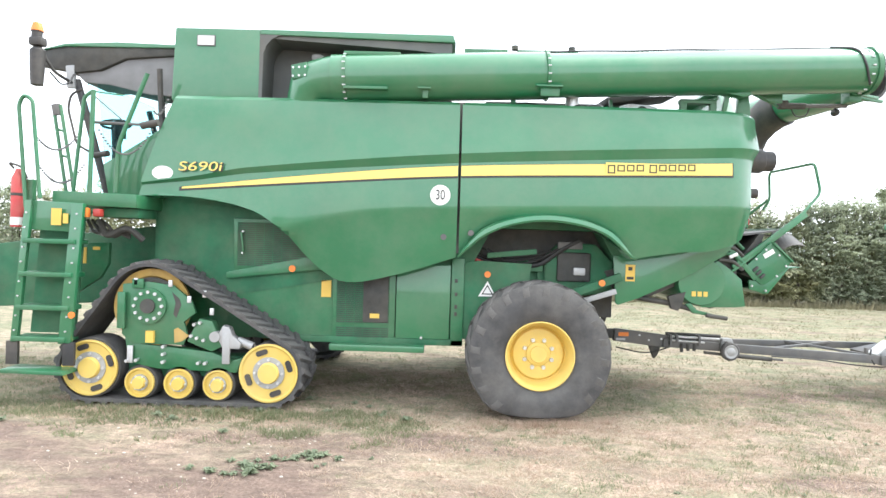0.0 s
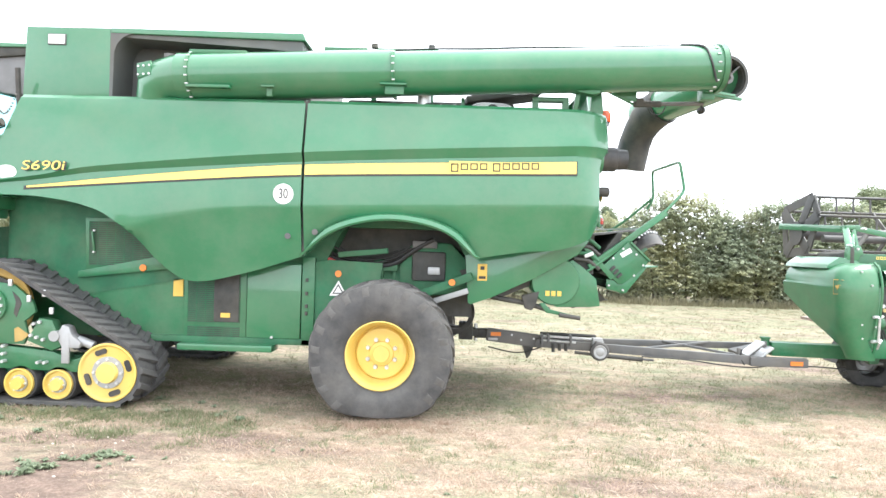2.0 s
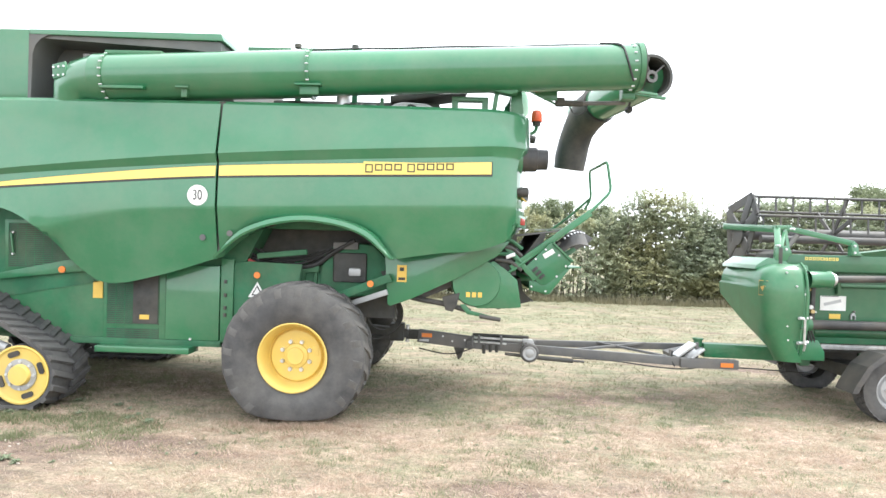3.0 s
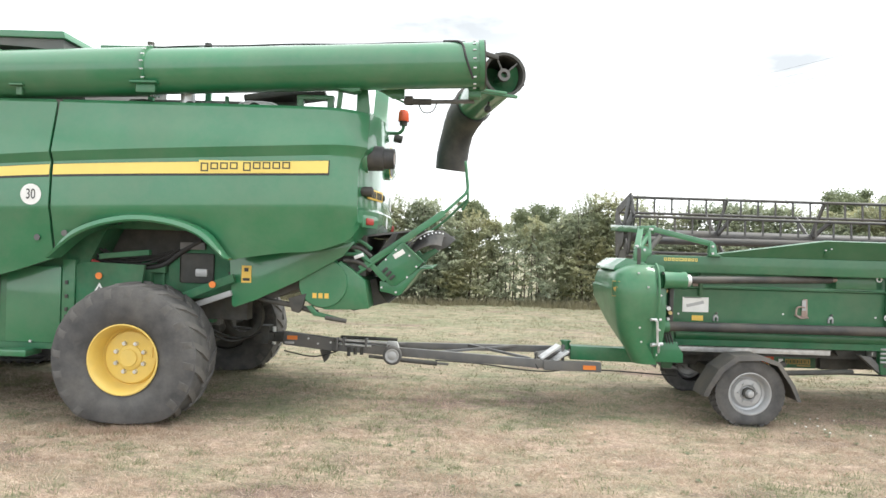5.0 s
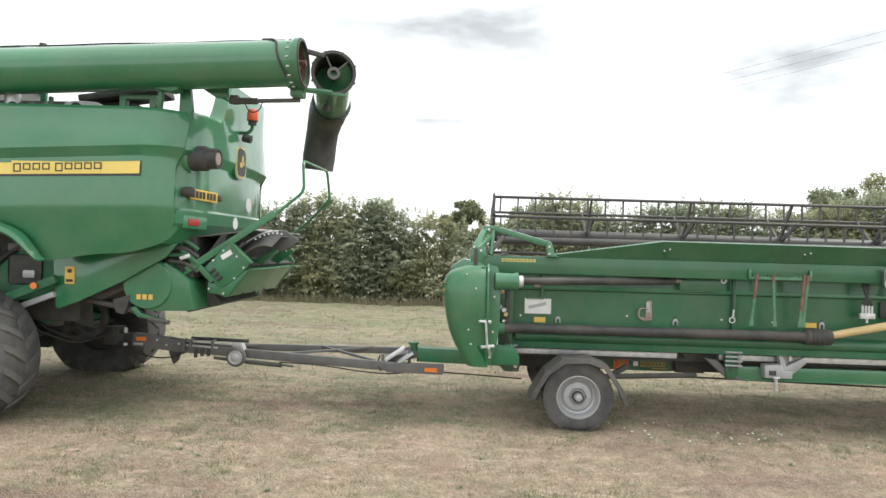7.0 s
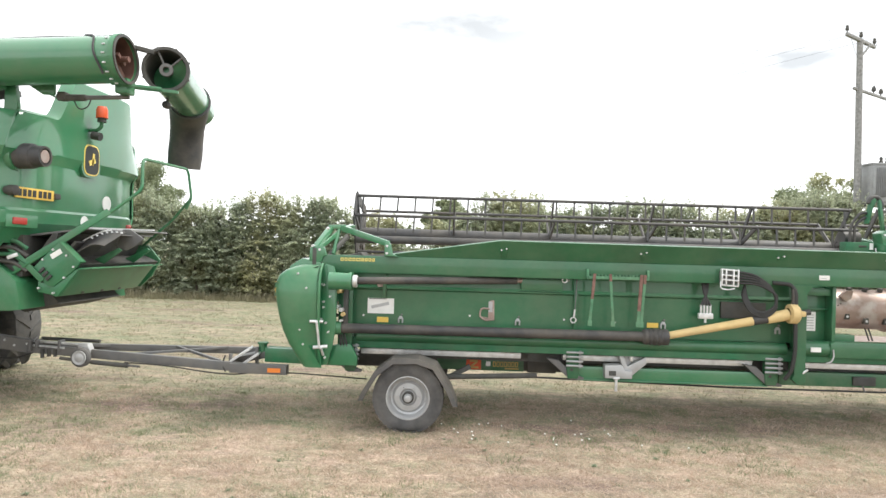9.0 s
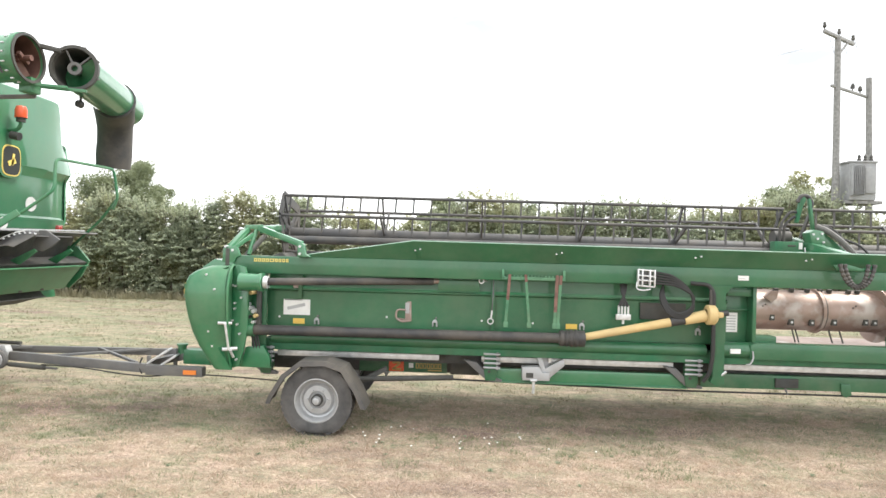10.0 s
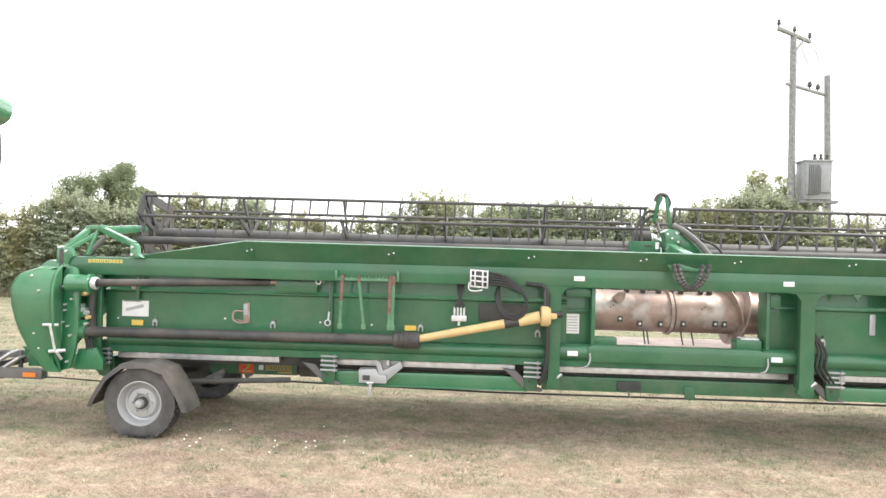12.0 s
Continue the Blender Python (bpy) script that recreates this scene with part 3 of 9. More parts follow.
def hood():
    bm = bmesh.new()
    ys = span(-1.29, 1.29, 64)
    grid = []
    for y in ys:
        t = min(1, max(0, (y + 0.66) / 0.40 if y < 0 else (1.24 - y) / 0.28))
        top = 3.26 + 0.53 * t * t * (3 - 2 * t)
        col = []
        for z in [1.86, 1.90, 1.98, 2.08, 2.19, 2.212, 2.24, 2.4, 2.55, 2.68, 2.74, 2.755, 2.85, 2.87, 2.95, 3.1, 3.3, 3.4]:
            zz = z if z < 2.9 else 2.87 + (z - 2.87) / (3.4 - 2.87) * (top - 2.87)
            x = hood_x(y, zz)
            if 2.0 < z < 2.215:
                x += 0.022
            if z >= 2.85:
                x += 0.05
            if z < 2.1:
                x -= 0.9 * (2.1 - z) ** 1.3
            lean = 0.055 * min(1, max(0, (zz - 2.87) / 0.23)) + 0.09 * min(1, max(0, (zz - 3.1) / 0.16))
            col.append((x, y * (1 - lean * max(0, abs(y) - 0.6) / 0.69), zz))
        col.append((col[-1][0] - 0.04, col[-1][1], top + 0.03))
        col.append((col[-1][0] - 0.12, col[-1][1], top + 0.04))
        grid.append([bm.verts.new(c) for c in col])
    for a, b in zip(grid, grid[1:]):
        for k in range(len(a) - 1):
            bm.faces.new((a[k], b[k], b[k + 1], a[k + 1]))
    shell(bm, 0.03)
    return bm


rear_hood = part("rear_hood", hood(), GREEN, combine, smooth=30)

# closed body behind the panels
part_of("body", GREEN3, combine, prism, [(-2.5, 2.15), (-2.5, 0.95), (-1.2, 0.95), (-0.6, 0.62), (1.0, 0.62), (1.0, 1.35), (1.3, 1.95), (2.5, 1.95), (2.75, 1.5), (3.6, 1.75), (3.85, 2.1), (3.9, 3.1), (-2.1, 3.1)], -1.12, 1.12)
part_of("top_deck", DARK, combine, box, (-2.2, -1.33, 3.12), (3.9, 1.33, 3.2))

# ---- grain tank ----
tank = part_of("grain_tank", GREEN, combine, prism, [(-2.33, 3.27), (-2.30, 4.085), (-1.35, 4.085), (-1.35, 3.27)], -1.2, 1.2, 0.02)
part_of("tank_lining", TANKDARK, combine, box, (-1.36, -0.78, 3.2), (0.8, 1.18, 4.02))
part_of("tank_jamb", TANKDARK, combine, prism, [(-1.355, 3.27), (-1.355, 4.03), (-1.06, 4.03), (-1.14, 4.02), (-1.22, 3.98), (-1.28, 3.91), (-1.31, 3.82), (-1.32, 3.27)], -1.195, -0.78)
part_of("tank_roof", GREEN, combine, prism, [(-1.35, 4.03), (-1.35, 4.085), (0.80, 4.07), (0.83, 3.99), (0.80, 3.99)], -1.2, 1.2, 0.008)
# dark prism paints the shadowed recess below the tank roof
part_of("tank_roof_shade", TANKDARK, combine, prism, [(-1.33, 4.0), (-1.33, 4.028), (0.79, 3.985), (0.79, 3.86), (0.4, 3.9)], -1.17, -0.75)
part_of("tank_window_frame", GREY, tank, box, (-2.052, -1.212, 3.88), (-1.845, -1.195, 4.005), 0.008)
part_of("tank_window", LAMPWHITE, tank, box, (-2.04, -1.216, 3.892), (-1.857, -1.21, 3.993))
for xa, xb in ((0.935, 1.445), (1.557, 2.28)):
    part_of("roof_strip", GREEN2, combine, box, (xa, -0.74, 3.96), (xb, -0.70, 4.075), 0.006)
for xx in (1.53, 2.2):
    part_of("strip_bolt", DARK, combine, rod, (xx, -0.74, 4.07), (xx, -0.74, 4.115), 0.04, 10)
    part_of("strip_leg", GREEN3, combine, box, (xx - 0.03, -0.72, 3.15), (xx + 0.03, -0.68, 3.99))

# ---- unloading auger ----
A0, A1 = Vector((-0.45, -1.28, 3.53)), Vector((5.33, -1.23, 3.785))
AXIS = (A1 - A0).normalized()
auger = part_of("unloading_auger", GREEN, combine, pipe, [A0, A0.lerp(A1, 0.2), A0.lerp(A1, 0.39), A0.lerp(A1, 0.398), A0.lerp(A1, 0.7), A1 - AXIS * 0.32], lambda t: 0.255 if t < 0.5 else 0.238, 40)


def hoop(bm, p, d, r, r2, w, seg=40):
    """A flat ring round an axis."""
    p, d = Vector(p), Vector(d).normalized()
    s = d.orthogonal().normalized()
    u = d.cross(s)
    rings = []
    for a, rr in ((-w / 2, r), (w / 2, r), (w / 2, r2), (-w / 2, r2)):
        rings.append([bm.verts.new(p + d * a + rr * (math.cos(2 * math.pi * k / seg) * s + math.sin(2 * math.pi * k / seg) * u)) for k in range(seg)])
    for i in range(4):
        a, b = rings[i], rings[(i + 1) % 4]
        for k in range(seg):
            bm.faces.new((a[k], a[(k + 1) % seg], b[(k + 1) % seg], b[k]))
    bmesh.ops.recalc_face_normals(bm, faces=bm.faces)


def bolts_on_ring(parent, p, d, r, n, size=0.014, mat=None):
    p, d = Vector(p), Vector(d).normalized()
    s = d.orthogonal().normalized()
    u = d.cross(s)
    for k in range(n):
        c = p + r * (math.cos(2 * math.pi * k / n) * s + math.sin(2 * math.pi * k / n) * u)
        part_of("bolt", mat or ZINC, parent, rod, c - d * 0.012, c + d * 0.02, size, 6)


for f, n in ((0.016, 20), (0.394, 20)):
    p = A0.lerp(A1, f)
    ring = part_of("flange", GREEN2, auger, hoop, p, AXIS, 0.235, 0.270, 0.03)
    bolts_on_ring(auger, p, AXIS, 0.268, n, 0.0085)
part_of("end_ring", GREEN2, auger, hoop, A1, AXIS, 0.226, 0.256, 0.05)
part_of("end_seal", DARK, auger, hoop, A1 + AXIS * 0.03, AXIS, 0.222, 0.25, 0.02)
bolts_on_ring(auger, A1 - AXIS * 0.08, AXIS, 0.242, 16, 0.009)
# brackets under the tube and the cover on its top
for xa, xb in ((0.44, 0.58), (1.70, 1.98)):
    z = 3.53 + (xa + 0.45) * 0.0441 - 0.17
    part_of("tube_bracket", GREEN2, auger, box, (xa, -1.50, z), (xb, -1.40, z + 0.02), 0.004)
    part_of("bracket_web", GREEN2, auger, box, (xa + 0.05, -1.46, z - 0.09), (xb - 0.03, -1.42, z), 0.004)
part_of("tube_cover", GREEN2, auger, box, (-0.38, -1.40, 3.765), (0.24, -1.16, 3.812), 0.015)
part_of("tube_collar", GREEN, auger, hoop, A0 + AXIS * 0.015, AXIS, 0.24, 0.262, 0.13)
# elbow up out of the tank
elbow_pts = [Vector((-0.80, -1.15, 3.1)), Vector((-0.80, -1.18, 3.3)), Vector((-0.77, -1.22, 3.43)), Vector((-0.66, -1.25, 3.505)), Vector((-0.55, -1.262, 3.522)), A0]
part_of("auger_elbow", GREEN, combine, pipe, elbow_pts, lambda t: 0.225 + 0.03 * t, 32)
part_of("elbow_cover", GREEN2, combine, beam, (-0.93, -1.40, 3.56), (-0.75, -1.46, 3.58), 0.03, 0.16, 0.01)
for dx in (0.02, 0.09, 0.16):
    for dz in (-0.045, 0.045):
        part_of("bolt", ZINC, combine, rod, (-0.93 + dx, -1.40 - dx * 0.33 - 0.01, 3.56 + dz), (-0.93 + dx, -1.43 - dx * 0.33, 3.56 + dz), 0.012, 6)
part_of("elbow_cap", GREY, combine, rod, (-0.72, -1.1, 3.7), (-0.72, -1.1, 3.83), 0.07, 20)
# inside of the open tube: flighting
def flight(bm, a, b, r, turns, r0=0.04, n=24):
    a, b = Vector(a), Vector(b)
    d = (b - a).normalized()
    s = d.orthogonal().normalized()
    u = d.cross(s)
    rows = []
    for i in range(int(turns * n) + 1):
        t = i / (turns * n)
        w = 2 * math.pi * turns * t
        o = math.cos(w) * s + math.sin(w) * u
        p = a + (b - a) * t
        rows.append((bm.verts.new(p + o * r0), bm.verts.new(p + o * r)))
    for (p, q), (p2, q2) in zip(rows, rows[1:]):
        bm.faces.new((p, q, q2, p2))
    shell(bm, 0.008)
    rod(bm, a, b, r0, 14)


# folded end section
B0, B1 = Vector((5.60, -0.87, 3.79)), Vector((5.17, 0.92, 3.74))
BX = (B1 - B0).normalized()


def open_tube(bm, a, b, r, t=0.012, seg=36):
    a, b = Vector(a), Vector(b)
    d = (b - a).normalized()
    s = d.orthogonal().normalized()
    u = d.cross(s)
    rings = []
    for p, rr in ((a, r), (b, r), (b, r - t), (a, r - t)):
        rings.append([bm.verts.new(p + rr * (math.cos(2 * math.pi * k / seg) * s + math.sin(2 * math.pi * k / seg) * u)) for k in range(seg)])
    for i in range(4):
        x, y = rings[i], rings[(i + 1) % 4]
        for k in range(seg):
            bm.faces.new((x[k], x[(k + 1) % seg], y[(k + 1) % seg], y[k]))
    bmesh.ops.recalc_face_normals(bm, faces=bm.faces)


part_of("tube_mouth", GREEN, auger, open_tube, A1 - AXIS * 0.33, A1, 0.238)
part_of("tube_inner", RUST, auger, open_tube, A1 - AXIS * 0.31, A1 - AXIS * 0.005, 0.2255, 0.006)
part_of("auger_flight", RUST, auger, flight, A1 - AXIS * 0.30, A1 - AXIS * 0.06, 0.19, 0.75)
part_of("mouth_bearing", RUST, auger, rod, A1 - AXIS * 0.10, A1 + AXIS * 0.06, 0.03, 16)
part_of("drive_dog", RUST, auger, beam, A1 - AXIS * 0.03 + Vector((0, -0.07, 0.04)), A1 - AXIS * 0.03 + Vector((0, 0.07, -0.04)), 0.04, 0.04, 0.008)
part_of("drive_dog", RUST, auger, rod, A1 - AXIS * 0.12 + Vector((0, -0.10, 0.0)), A1 - AXIS * 0.12 + Vector((0, -0.06, 0.17)), 0.014, 8)
part_of("mouth_floor", DARK, auger, rod, A1 - AXIS * 0.32, A1 - AXIS * 0.30, 0.224, 30)
part_of("hinge_link", DARK, combine, beam, (5.34, -1.05, 3.97), (5.52, -0.98, 3.94), 0.05, 0.05, 0.01)
fold = part_of("folded_auger_section", GREEN, combine, open_tube, B0, B1, 0.225)
part_of("rim_ring", DARK, fold, hoop, B0, BX, 0.212, 0.246, 0.05)
for k in range(8):
    a = 2 * math.pi * (k + 0.5) / 8
    s = BX.cross(Vector((0, 0, 1))).normalized()
    c = B0 + 0.25 * (math.cos(a) * s + math.sin(a) * s.cross(BX))
    part_of("rim_bolt", GREY, fold, rod, c, c + BX * 0.03, 0.012, 6)
part_of("hub_ring", GREY, fold, hoop, B0 + BX * 0.02, BX, 0.035, 0.07, 0.04)
part_of("fold_inner", DARK, fold, open_tube, B0 + BX * 0.01, B0 + BX * 1.0, 0.2125, 0.006)
for w in (0.75, 2.0):
    s = BX.cross(Vector((0, 0, 1))).normalized()
    u = Vector((0, 0, 1))
    o = math.cos(w) * s + math.sin(w) * u
    part_of("spoke", GREY, fold, rod, B0 + BX * 0.02 + o * 0.06, B0 + BX * 0.02 + o * 0.215, 0.011, 8)
part_of("auger_flight", GREEN2, fold, flight, B0 + BX * 0.06, B0 + BX * 1.0, 0.2, 2.2, 0.035)
part_of("tube_end", DARK, fold, rod, B0 + BX * 1.0, B0 + BX * 1.02, 0.21, 24)
part_of("rubber_spout", PLASTIC, combine, pipe, [(5.29, 0.40, 3.755), (5.22, 0.54, 3.70), (5.15, 0.68, 3.60), (5.09, 0.79, 3.46), (5.05, 0.86, 3.30), (5.02, 0.90, 3.12), (5.0, 0.92, 2.94)], lambda t: 0.248 - 0.04 * t + 0.010 * math.sin(9 * t), 26, label="black rubber spout")
part_of("spout_collar", PLASTIC, combine, hoop, (5.285, 0.41, 3.75), (-0.4, 0.9, -0.25), 0.22, 0.258, 0.05)
part_of("spout_lamp", PLASTIC, combine, lathe, [(-0.045, 0.028), (-0.025, 0.042), (0.025, 0.044), (0.04, 0.024), (0.045, 0.010)], (5.44, -0.52, 3.485), "Y", 18)
part_of("spout_lamp_arm", PLASTIC, combine, pipe, rounded([(5.44, -0.50, 3.50), (5.45, -0.52, 3.57), (5.47, -0.56, 3.60)], 0.03), 0.014, 8)
part_of("ram_cable", WIRE, combine, pipe, rounded([(4.66, -0.98, 3.41), (4.70, -0.98, 3.33), (4.76, -1.0, 3.31), (4.83, -1.0, 3.34), (4.86, -1.0, 3.43)], 0.05), 0.007, 6)
part_of("hinge_arm", GREEN2, combine, beam, (5.20, -1.05, 3.56), (5.75, -0.88, 3.54), 0.035, 0.035, 0.006)
part_of("hinge_arm", GREEN2, combine, beam, (5.20, -1.22, 3.54), (5.62, -1.00, 3.55), 0.03, 0.03, 0.006)
part_of("hinge_block", GREEN2, combine, box, (5.20, -1.16, 3.46), (5.34, -1.0, 3.62), 0.02)
part_of("ram_bracket", GREEN2, combine, prism, [(4.17, 3.575), (4.20, 3.61), (4.51, 3.61), (4.51, 3.445), (4.38, 3.445)], -1.08, -1.05, 0.006)
part_of("hinge_ram", DARK, combine, rod, (4.50, -1.0, 3.435), (4.80, -1.0, 3.435), 0.036, 16)
part_of("ram_gland", DARK, combine, box, (4.51, -1.045, 3.40), (4.60, -0.955, 3.49), 0.012)
part_of("ram_rod", GREY, combine, rod, (4.79, -1.0, 3.437), (5.27, -1.0, 3.452), 0.024, 14)
part_of("hinge_brace", GREEN2, combine, beam, (4.18, -1.0, 3.575), (4.50, -1.0, 3.425), 0.022, 0.022, 0.004)
part_of("auger_rest", GREEN2, combine, prism, [(3.70, 3.50), (3.72, 3.57), (4.06, 3.585), (4.06, 3.47), (3.98, 3.45)], -1.30, -1.16, 0.01)
part_of("rest_arm", GREEN2, combine, prism, [(3.99, 3.20), (4.0, 3.55), (4.11, 3.55), (4.14, 3.30), (4.10, 3.20)], -1.12, -1.06, 0.008)
part_of("rest_post", GREEN2, combine, beam, (3.80, -1.16, 3.2), (3.84, -1.2, 3.5), 0.05, 0.05, 0.008)


# ---- wheels ----
def tyre(bm, c, R, r, w, out, seg=56):
    """A tyre round the y axis; out is -1 when its outer face looks to -y."""
    h = w / 2
    k = R - r
    prof = [(-h * 0.80, r - 0.01), (-h * 0.90, r + 0.05 * k), (-h * 0.99, r + 0.35 * k), (-h, r + 0.55 * k), (-h * 0.95, r + 0.80 * k), (-h * 0.88, r + 0.90 * k), (-h * 0.6, R - 0.035), (0, R - 0.025), (h * 0.6, R - 0.035), (h * 0.88, r + 0.90 * k), (h * 0.95, r + 0.80 * k), (h, r + 0.55 * k), (h * 0.99, r + 0.35 * k), (h * 0.90, r + 0.05 * k), (h * 0.80, r - 0.01)]
    lathe(bm, prof, c, "Y", seg, closed=True)
    for v in bm.verts:
        if v.co.z < 0.08:
            v.co.z = 0.08 - 0.15 * (1 - math.exp(-(0.08 - v.co.z) / 0.15))


def lug(bm, c, R, w, ang, sgn, depth=0.036, thick=0.105, skew=0.26):
    """One tread bar, slanting from the middle to the shoulder and down the sidewall."""
    c = Vector(c)
    pts = []
    for f, rr, up in ((0.02, R - 0.03, 1.0), (0.55, R - 0.035, 1.0), (0.86, R - 0.06, 1.0), (0.955, R - 0.10, 0.8), (0.985, R - 0.14, 0.35), (0.97, R - 0.185, -0.4)):
        a = ang + skew * f
        y = sgn * f * w / 2
        rows = []
        for da, lift in ((-thick / R / 2, -0.02), (-thick / R / 2 * 0.7, depth), (thick / R / 2 * 0.7, depth), (thick / R / 2, -0.02)):
            q = rr + (lift * up if lift > 0 else lift)
            rows.append(bm.verts.new(c + Vector((q * math.cos(a + da), y, q * math.sin(a + da)))))
        pts.append(rows)
    for a, b in zip(pts, pts[1:]):
        for k in range(3):
            bm.faces.new((a[k], a[k + 1], b[k + 1], b[k]))
    bm.faces.new(pts[0])
    bm.faces.new(pts[-1][::-1])


def rear_wheel(x, y, z, out, parent):
    """A steered rear wheel; out = -1 looks to -y."""
    w = part_of("rear_wheel", RUBBER, parent, tyre, (x, y, z), 0.782, 0.35, 0.60, out)
    for sgn in (-1, 1):
        bm = bmesh.new()
        lug(bm, (0, 0, 0), 0.770, 0.60, 0, sgn)
        bmesh.ops.recalc_face_normals(bm, faces=bm.faces)
        first = part("tread_lug", bm, RUBBER, w)
        for k in range(20):
            turn = 2 * math.pi * (k + (0.5 if sgn > 0 else 0)) / 20
            if k and abs((turn + 0.13) % (2 * math.pi) - 1.5 * math.pi) < 0.62:
                continue
            m = Matrix.Translation((x, y, z)) @ Matrix.Rotation(-turn, 4, "Y")
            ob = first if k == 0 else new("tread_lug", first.data)
            ob.parent = w
            ob.matrix_parent_inverse = w.matrix_world.inverted()
            ob.matrix_basis = m
    o = out
    bm = bmesh.new()
    prof = [(0.24 * o, 0.352), (0.285 * o, 0.362), (0.288 * o, 0.35), (0.262 * o, 0.335), (0.22 * o, 0.318), (0.10 * o, 0.30), (0.085 * o, 0.285), (0.12 * o, 0.262), (0.125 * o, 0.22), (0.125 * o, 0.13), (0.14 * o, 0.125), (0.155 * o, 0.10), (0.155 * o, 0.001)]
    lathe(bm, prof, (x, y, z), "Y", 48)
    rim = part("rim", bm, YELLOW, w)
    for k in range(8):
        a = 2 * math.pi * (k + 0.5) / 8
        c = Vector((x + 0.155 * math.cos(a), y + 0.125 * o, z + 0.155 * math.sin(a)))
        part_of("wheel_nut", ZINC, w, rod, c, c + Vector((0, 0.03 * o, 0)), 0.026, 6, 0.02)
    part_of("valve_plate", YELLOW, w, box, (x + 0.18, y + o * 0.125 - 0.006, z + 0.0), (x + 0.235, y + o * 0.125 + 0.006, z + 0.11), 0.004)
    part_of("brake_back", DARK, w, rod, (x, y - 0.18 * o, z), (x, y - 0.05 * o, z), 0.33, 28)
    part_of("hub_cap", YELLOW, w, rod, (x, y + 0.15 * o, z), (x, y + 0.172 * o, z), 0.095, 28, 0.085)
    return w


rear_wheel(1.80, -1.38, 0.62, -1, combine)
rear_wheel(1.80, 1.38, 0.62, 1, combine)
part_of("rear_axle", GREEN3, combine, beam, (1.8, -1.2, 0.72), (1.8, 1.2, 0.72), 0.22, 0.26, 0.03)
part_of("axle_pivot", DARK, combine, prism, [(1.6, 0.75), (1.65, 1.35), (2.2, 1.35), (2.25, 0.75), (2.05, 0.55), (1.75, 0.55)], -0.3, 0.3, 0.02)
part_of("hitch_beam", DARK, combine, beam, (2.1, 0.0, 0.74), (2.86, 0.0, 0.67), 0.16, 0.10, 0.01)
part_of("hitch_bracket", DARK, combine, box, (2.62, -0.10, 0.58), (2.80, 0.10, 0.80), 0.015)
part_of("hitch_pin", ZINC, combine, rod, (2.84, 0.0, 0.56), (2.84, 0.0, 0.78), 0.025, 12)
part_of("under_frame", GREEN3, combine, prism, [(1.9, 1.25), (2.0, 1.0), (2.35, 0.9), (2.5, 1.2)], -0.75, -0.65, 0.01)
part_of("under_box", GREY, combine, box, (2.22, -0.62, 0.86), (2.38, -0.50, 1.12), 0.02)
part_of("under_wheel", DARK, combine, hoop, (2.55, -0.3, 0.95), (0.2, 1, 0), 0.20, 0.26, 0.06)
for k in range(2):
    part_of("axle_hose", WIRE, combine, pipe, rounded([(1.9 + 0.06 * k, -0.7 + 0.1 * k, 1.2), (2.15 + 0.05 * k, -0.75 + 0.1 * k, 0.85), (2.45, -0.4 + 0.08 * k, 0.62 + 0.03 * k), (2.7, -0.1, 0.72)], 0.15), 0.014, 6)
for s in (-1, 1):
    part_of("steering_ram", DARK, combine, rod, (2.02, s * 0.25, 0.74), (2.05, s * 1.05, 0.74), 0.04, 12)
    part_of("knuckle", GREEN3, combine, box, (1.68, s * 1.12 - 0.1, 0.5), (1.92, s * 1.12 + 0.1, 0.98), 0.03)


# ---- rubber track units ----
def belt_path():
    """The belt's run round the drive wheel and the two idlers: point and outward direction."""
    cs = [((-2.285, 1.0), 0.43), ((-1.01, 0.36), 0.315), ((-2.88, 0.36), 0.315)]
    # tangents between neighbours, clockwise seen from -y
    def tang(a, b):
        (x0, z0), r0 = a
        (x1, z1), r1 = b
        dx, dz = x1 - x0, z1 - z0
        L = math.hypot(dx, dz)
        base = math.atan2(dz, dx)
        off = math.acos((r0 - r1) / L)
        return base + off
    order = [cs[2], cs[0], cs[1]]
    angs = [tang(order[i], order[(i + 1) % 3]) for i in range(3)]
    pts = []
    for i in range(3):
        (x, z), r = order[i]
        a0, a1 = angs[i - 1], angs[i]
        while a1 > a0:
            a1 -= 2 * math.pi
        n = max(4, int((a0 - a1) / 0.12))
        for k in range(n + 1):
            a = a0 + (a1 - a0) * k / n
            pts.append((x + r * math.cos(a), z + r * math.sin(a), math.cos(a), math.sin(a)))
    # resample evenly
    P = np.array([p[:2] for p in pts] + [pts[0][:2]])
    N = np.array([p[2:] for p in pts] + [pts[0][2:]])
    s = np.r_[0, np.cumsum(np.hypot(*np.diff(P, axis=0).T))]
    t = np.linspace(0, s[-1], 141)[:-1]
    Q = np.c_[np.interp(t, s, P[:, 0]), np.interp(t, s, P[:, 1])]
    M = np.c_[np.interp(t, s, N[:, 0]), np.interp(t, s, N[:, 1])]
    M /= np.hypot(*M.T)[:, None]
    return Q, M


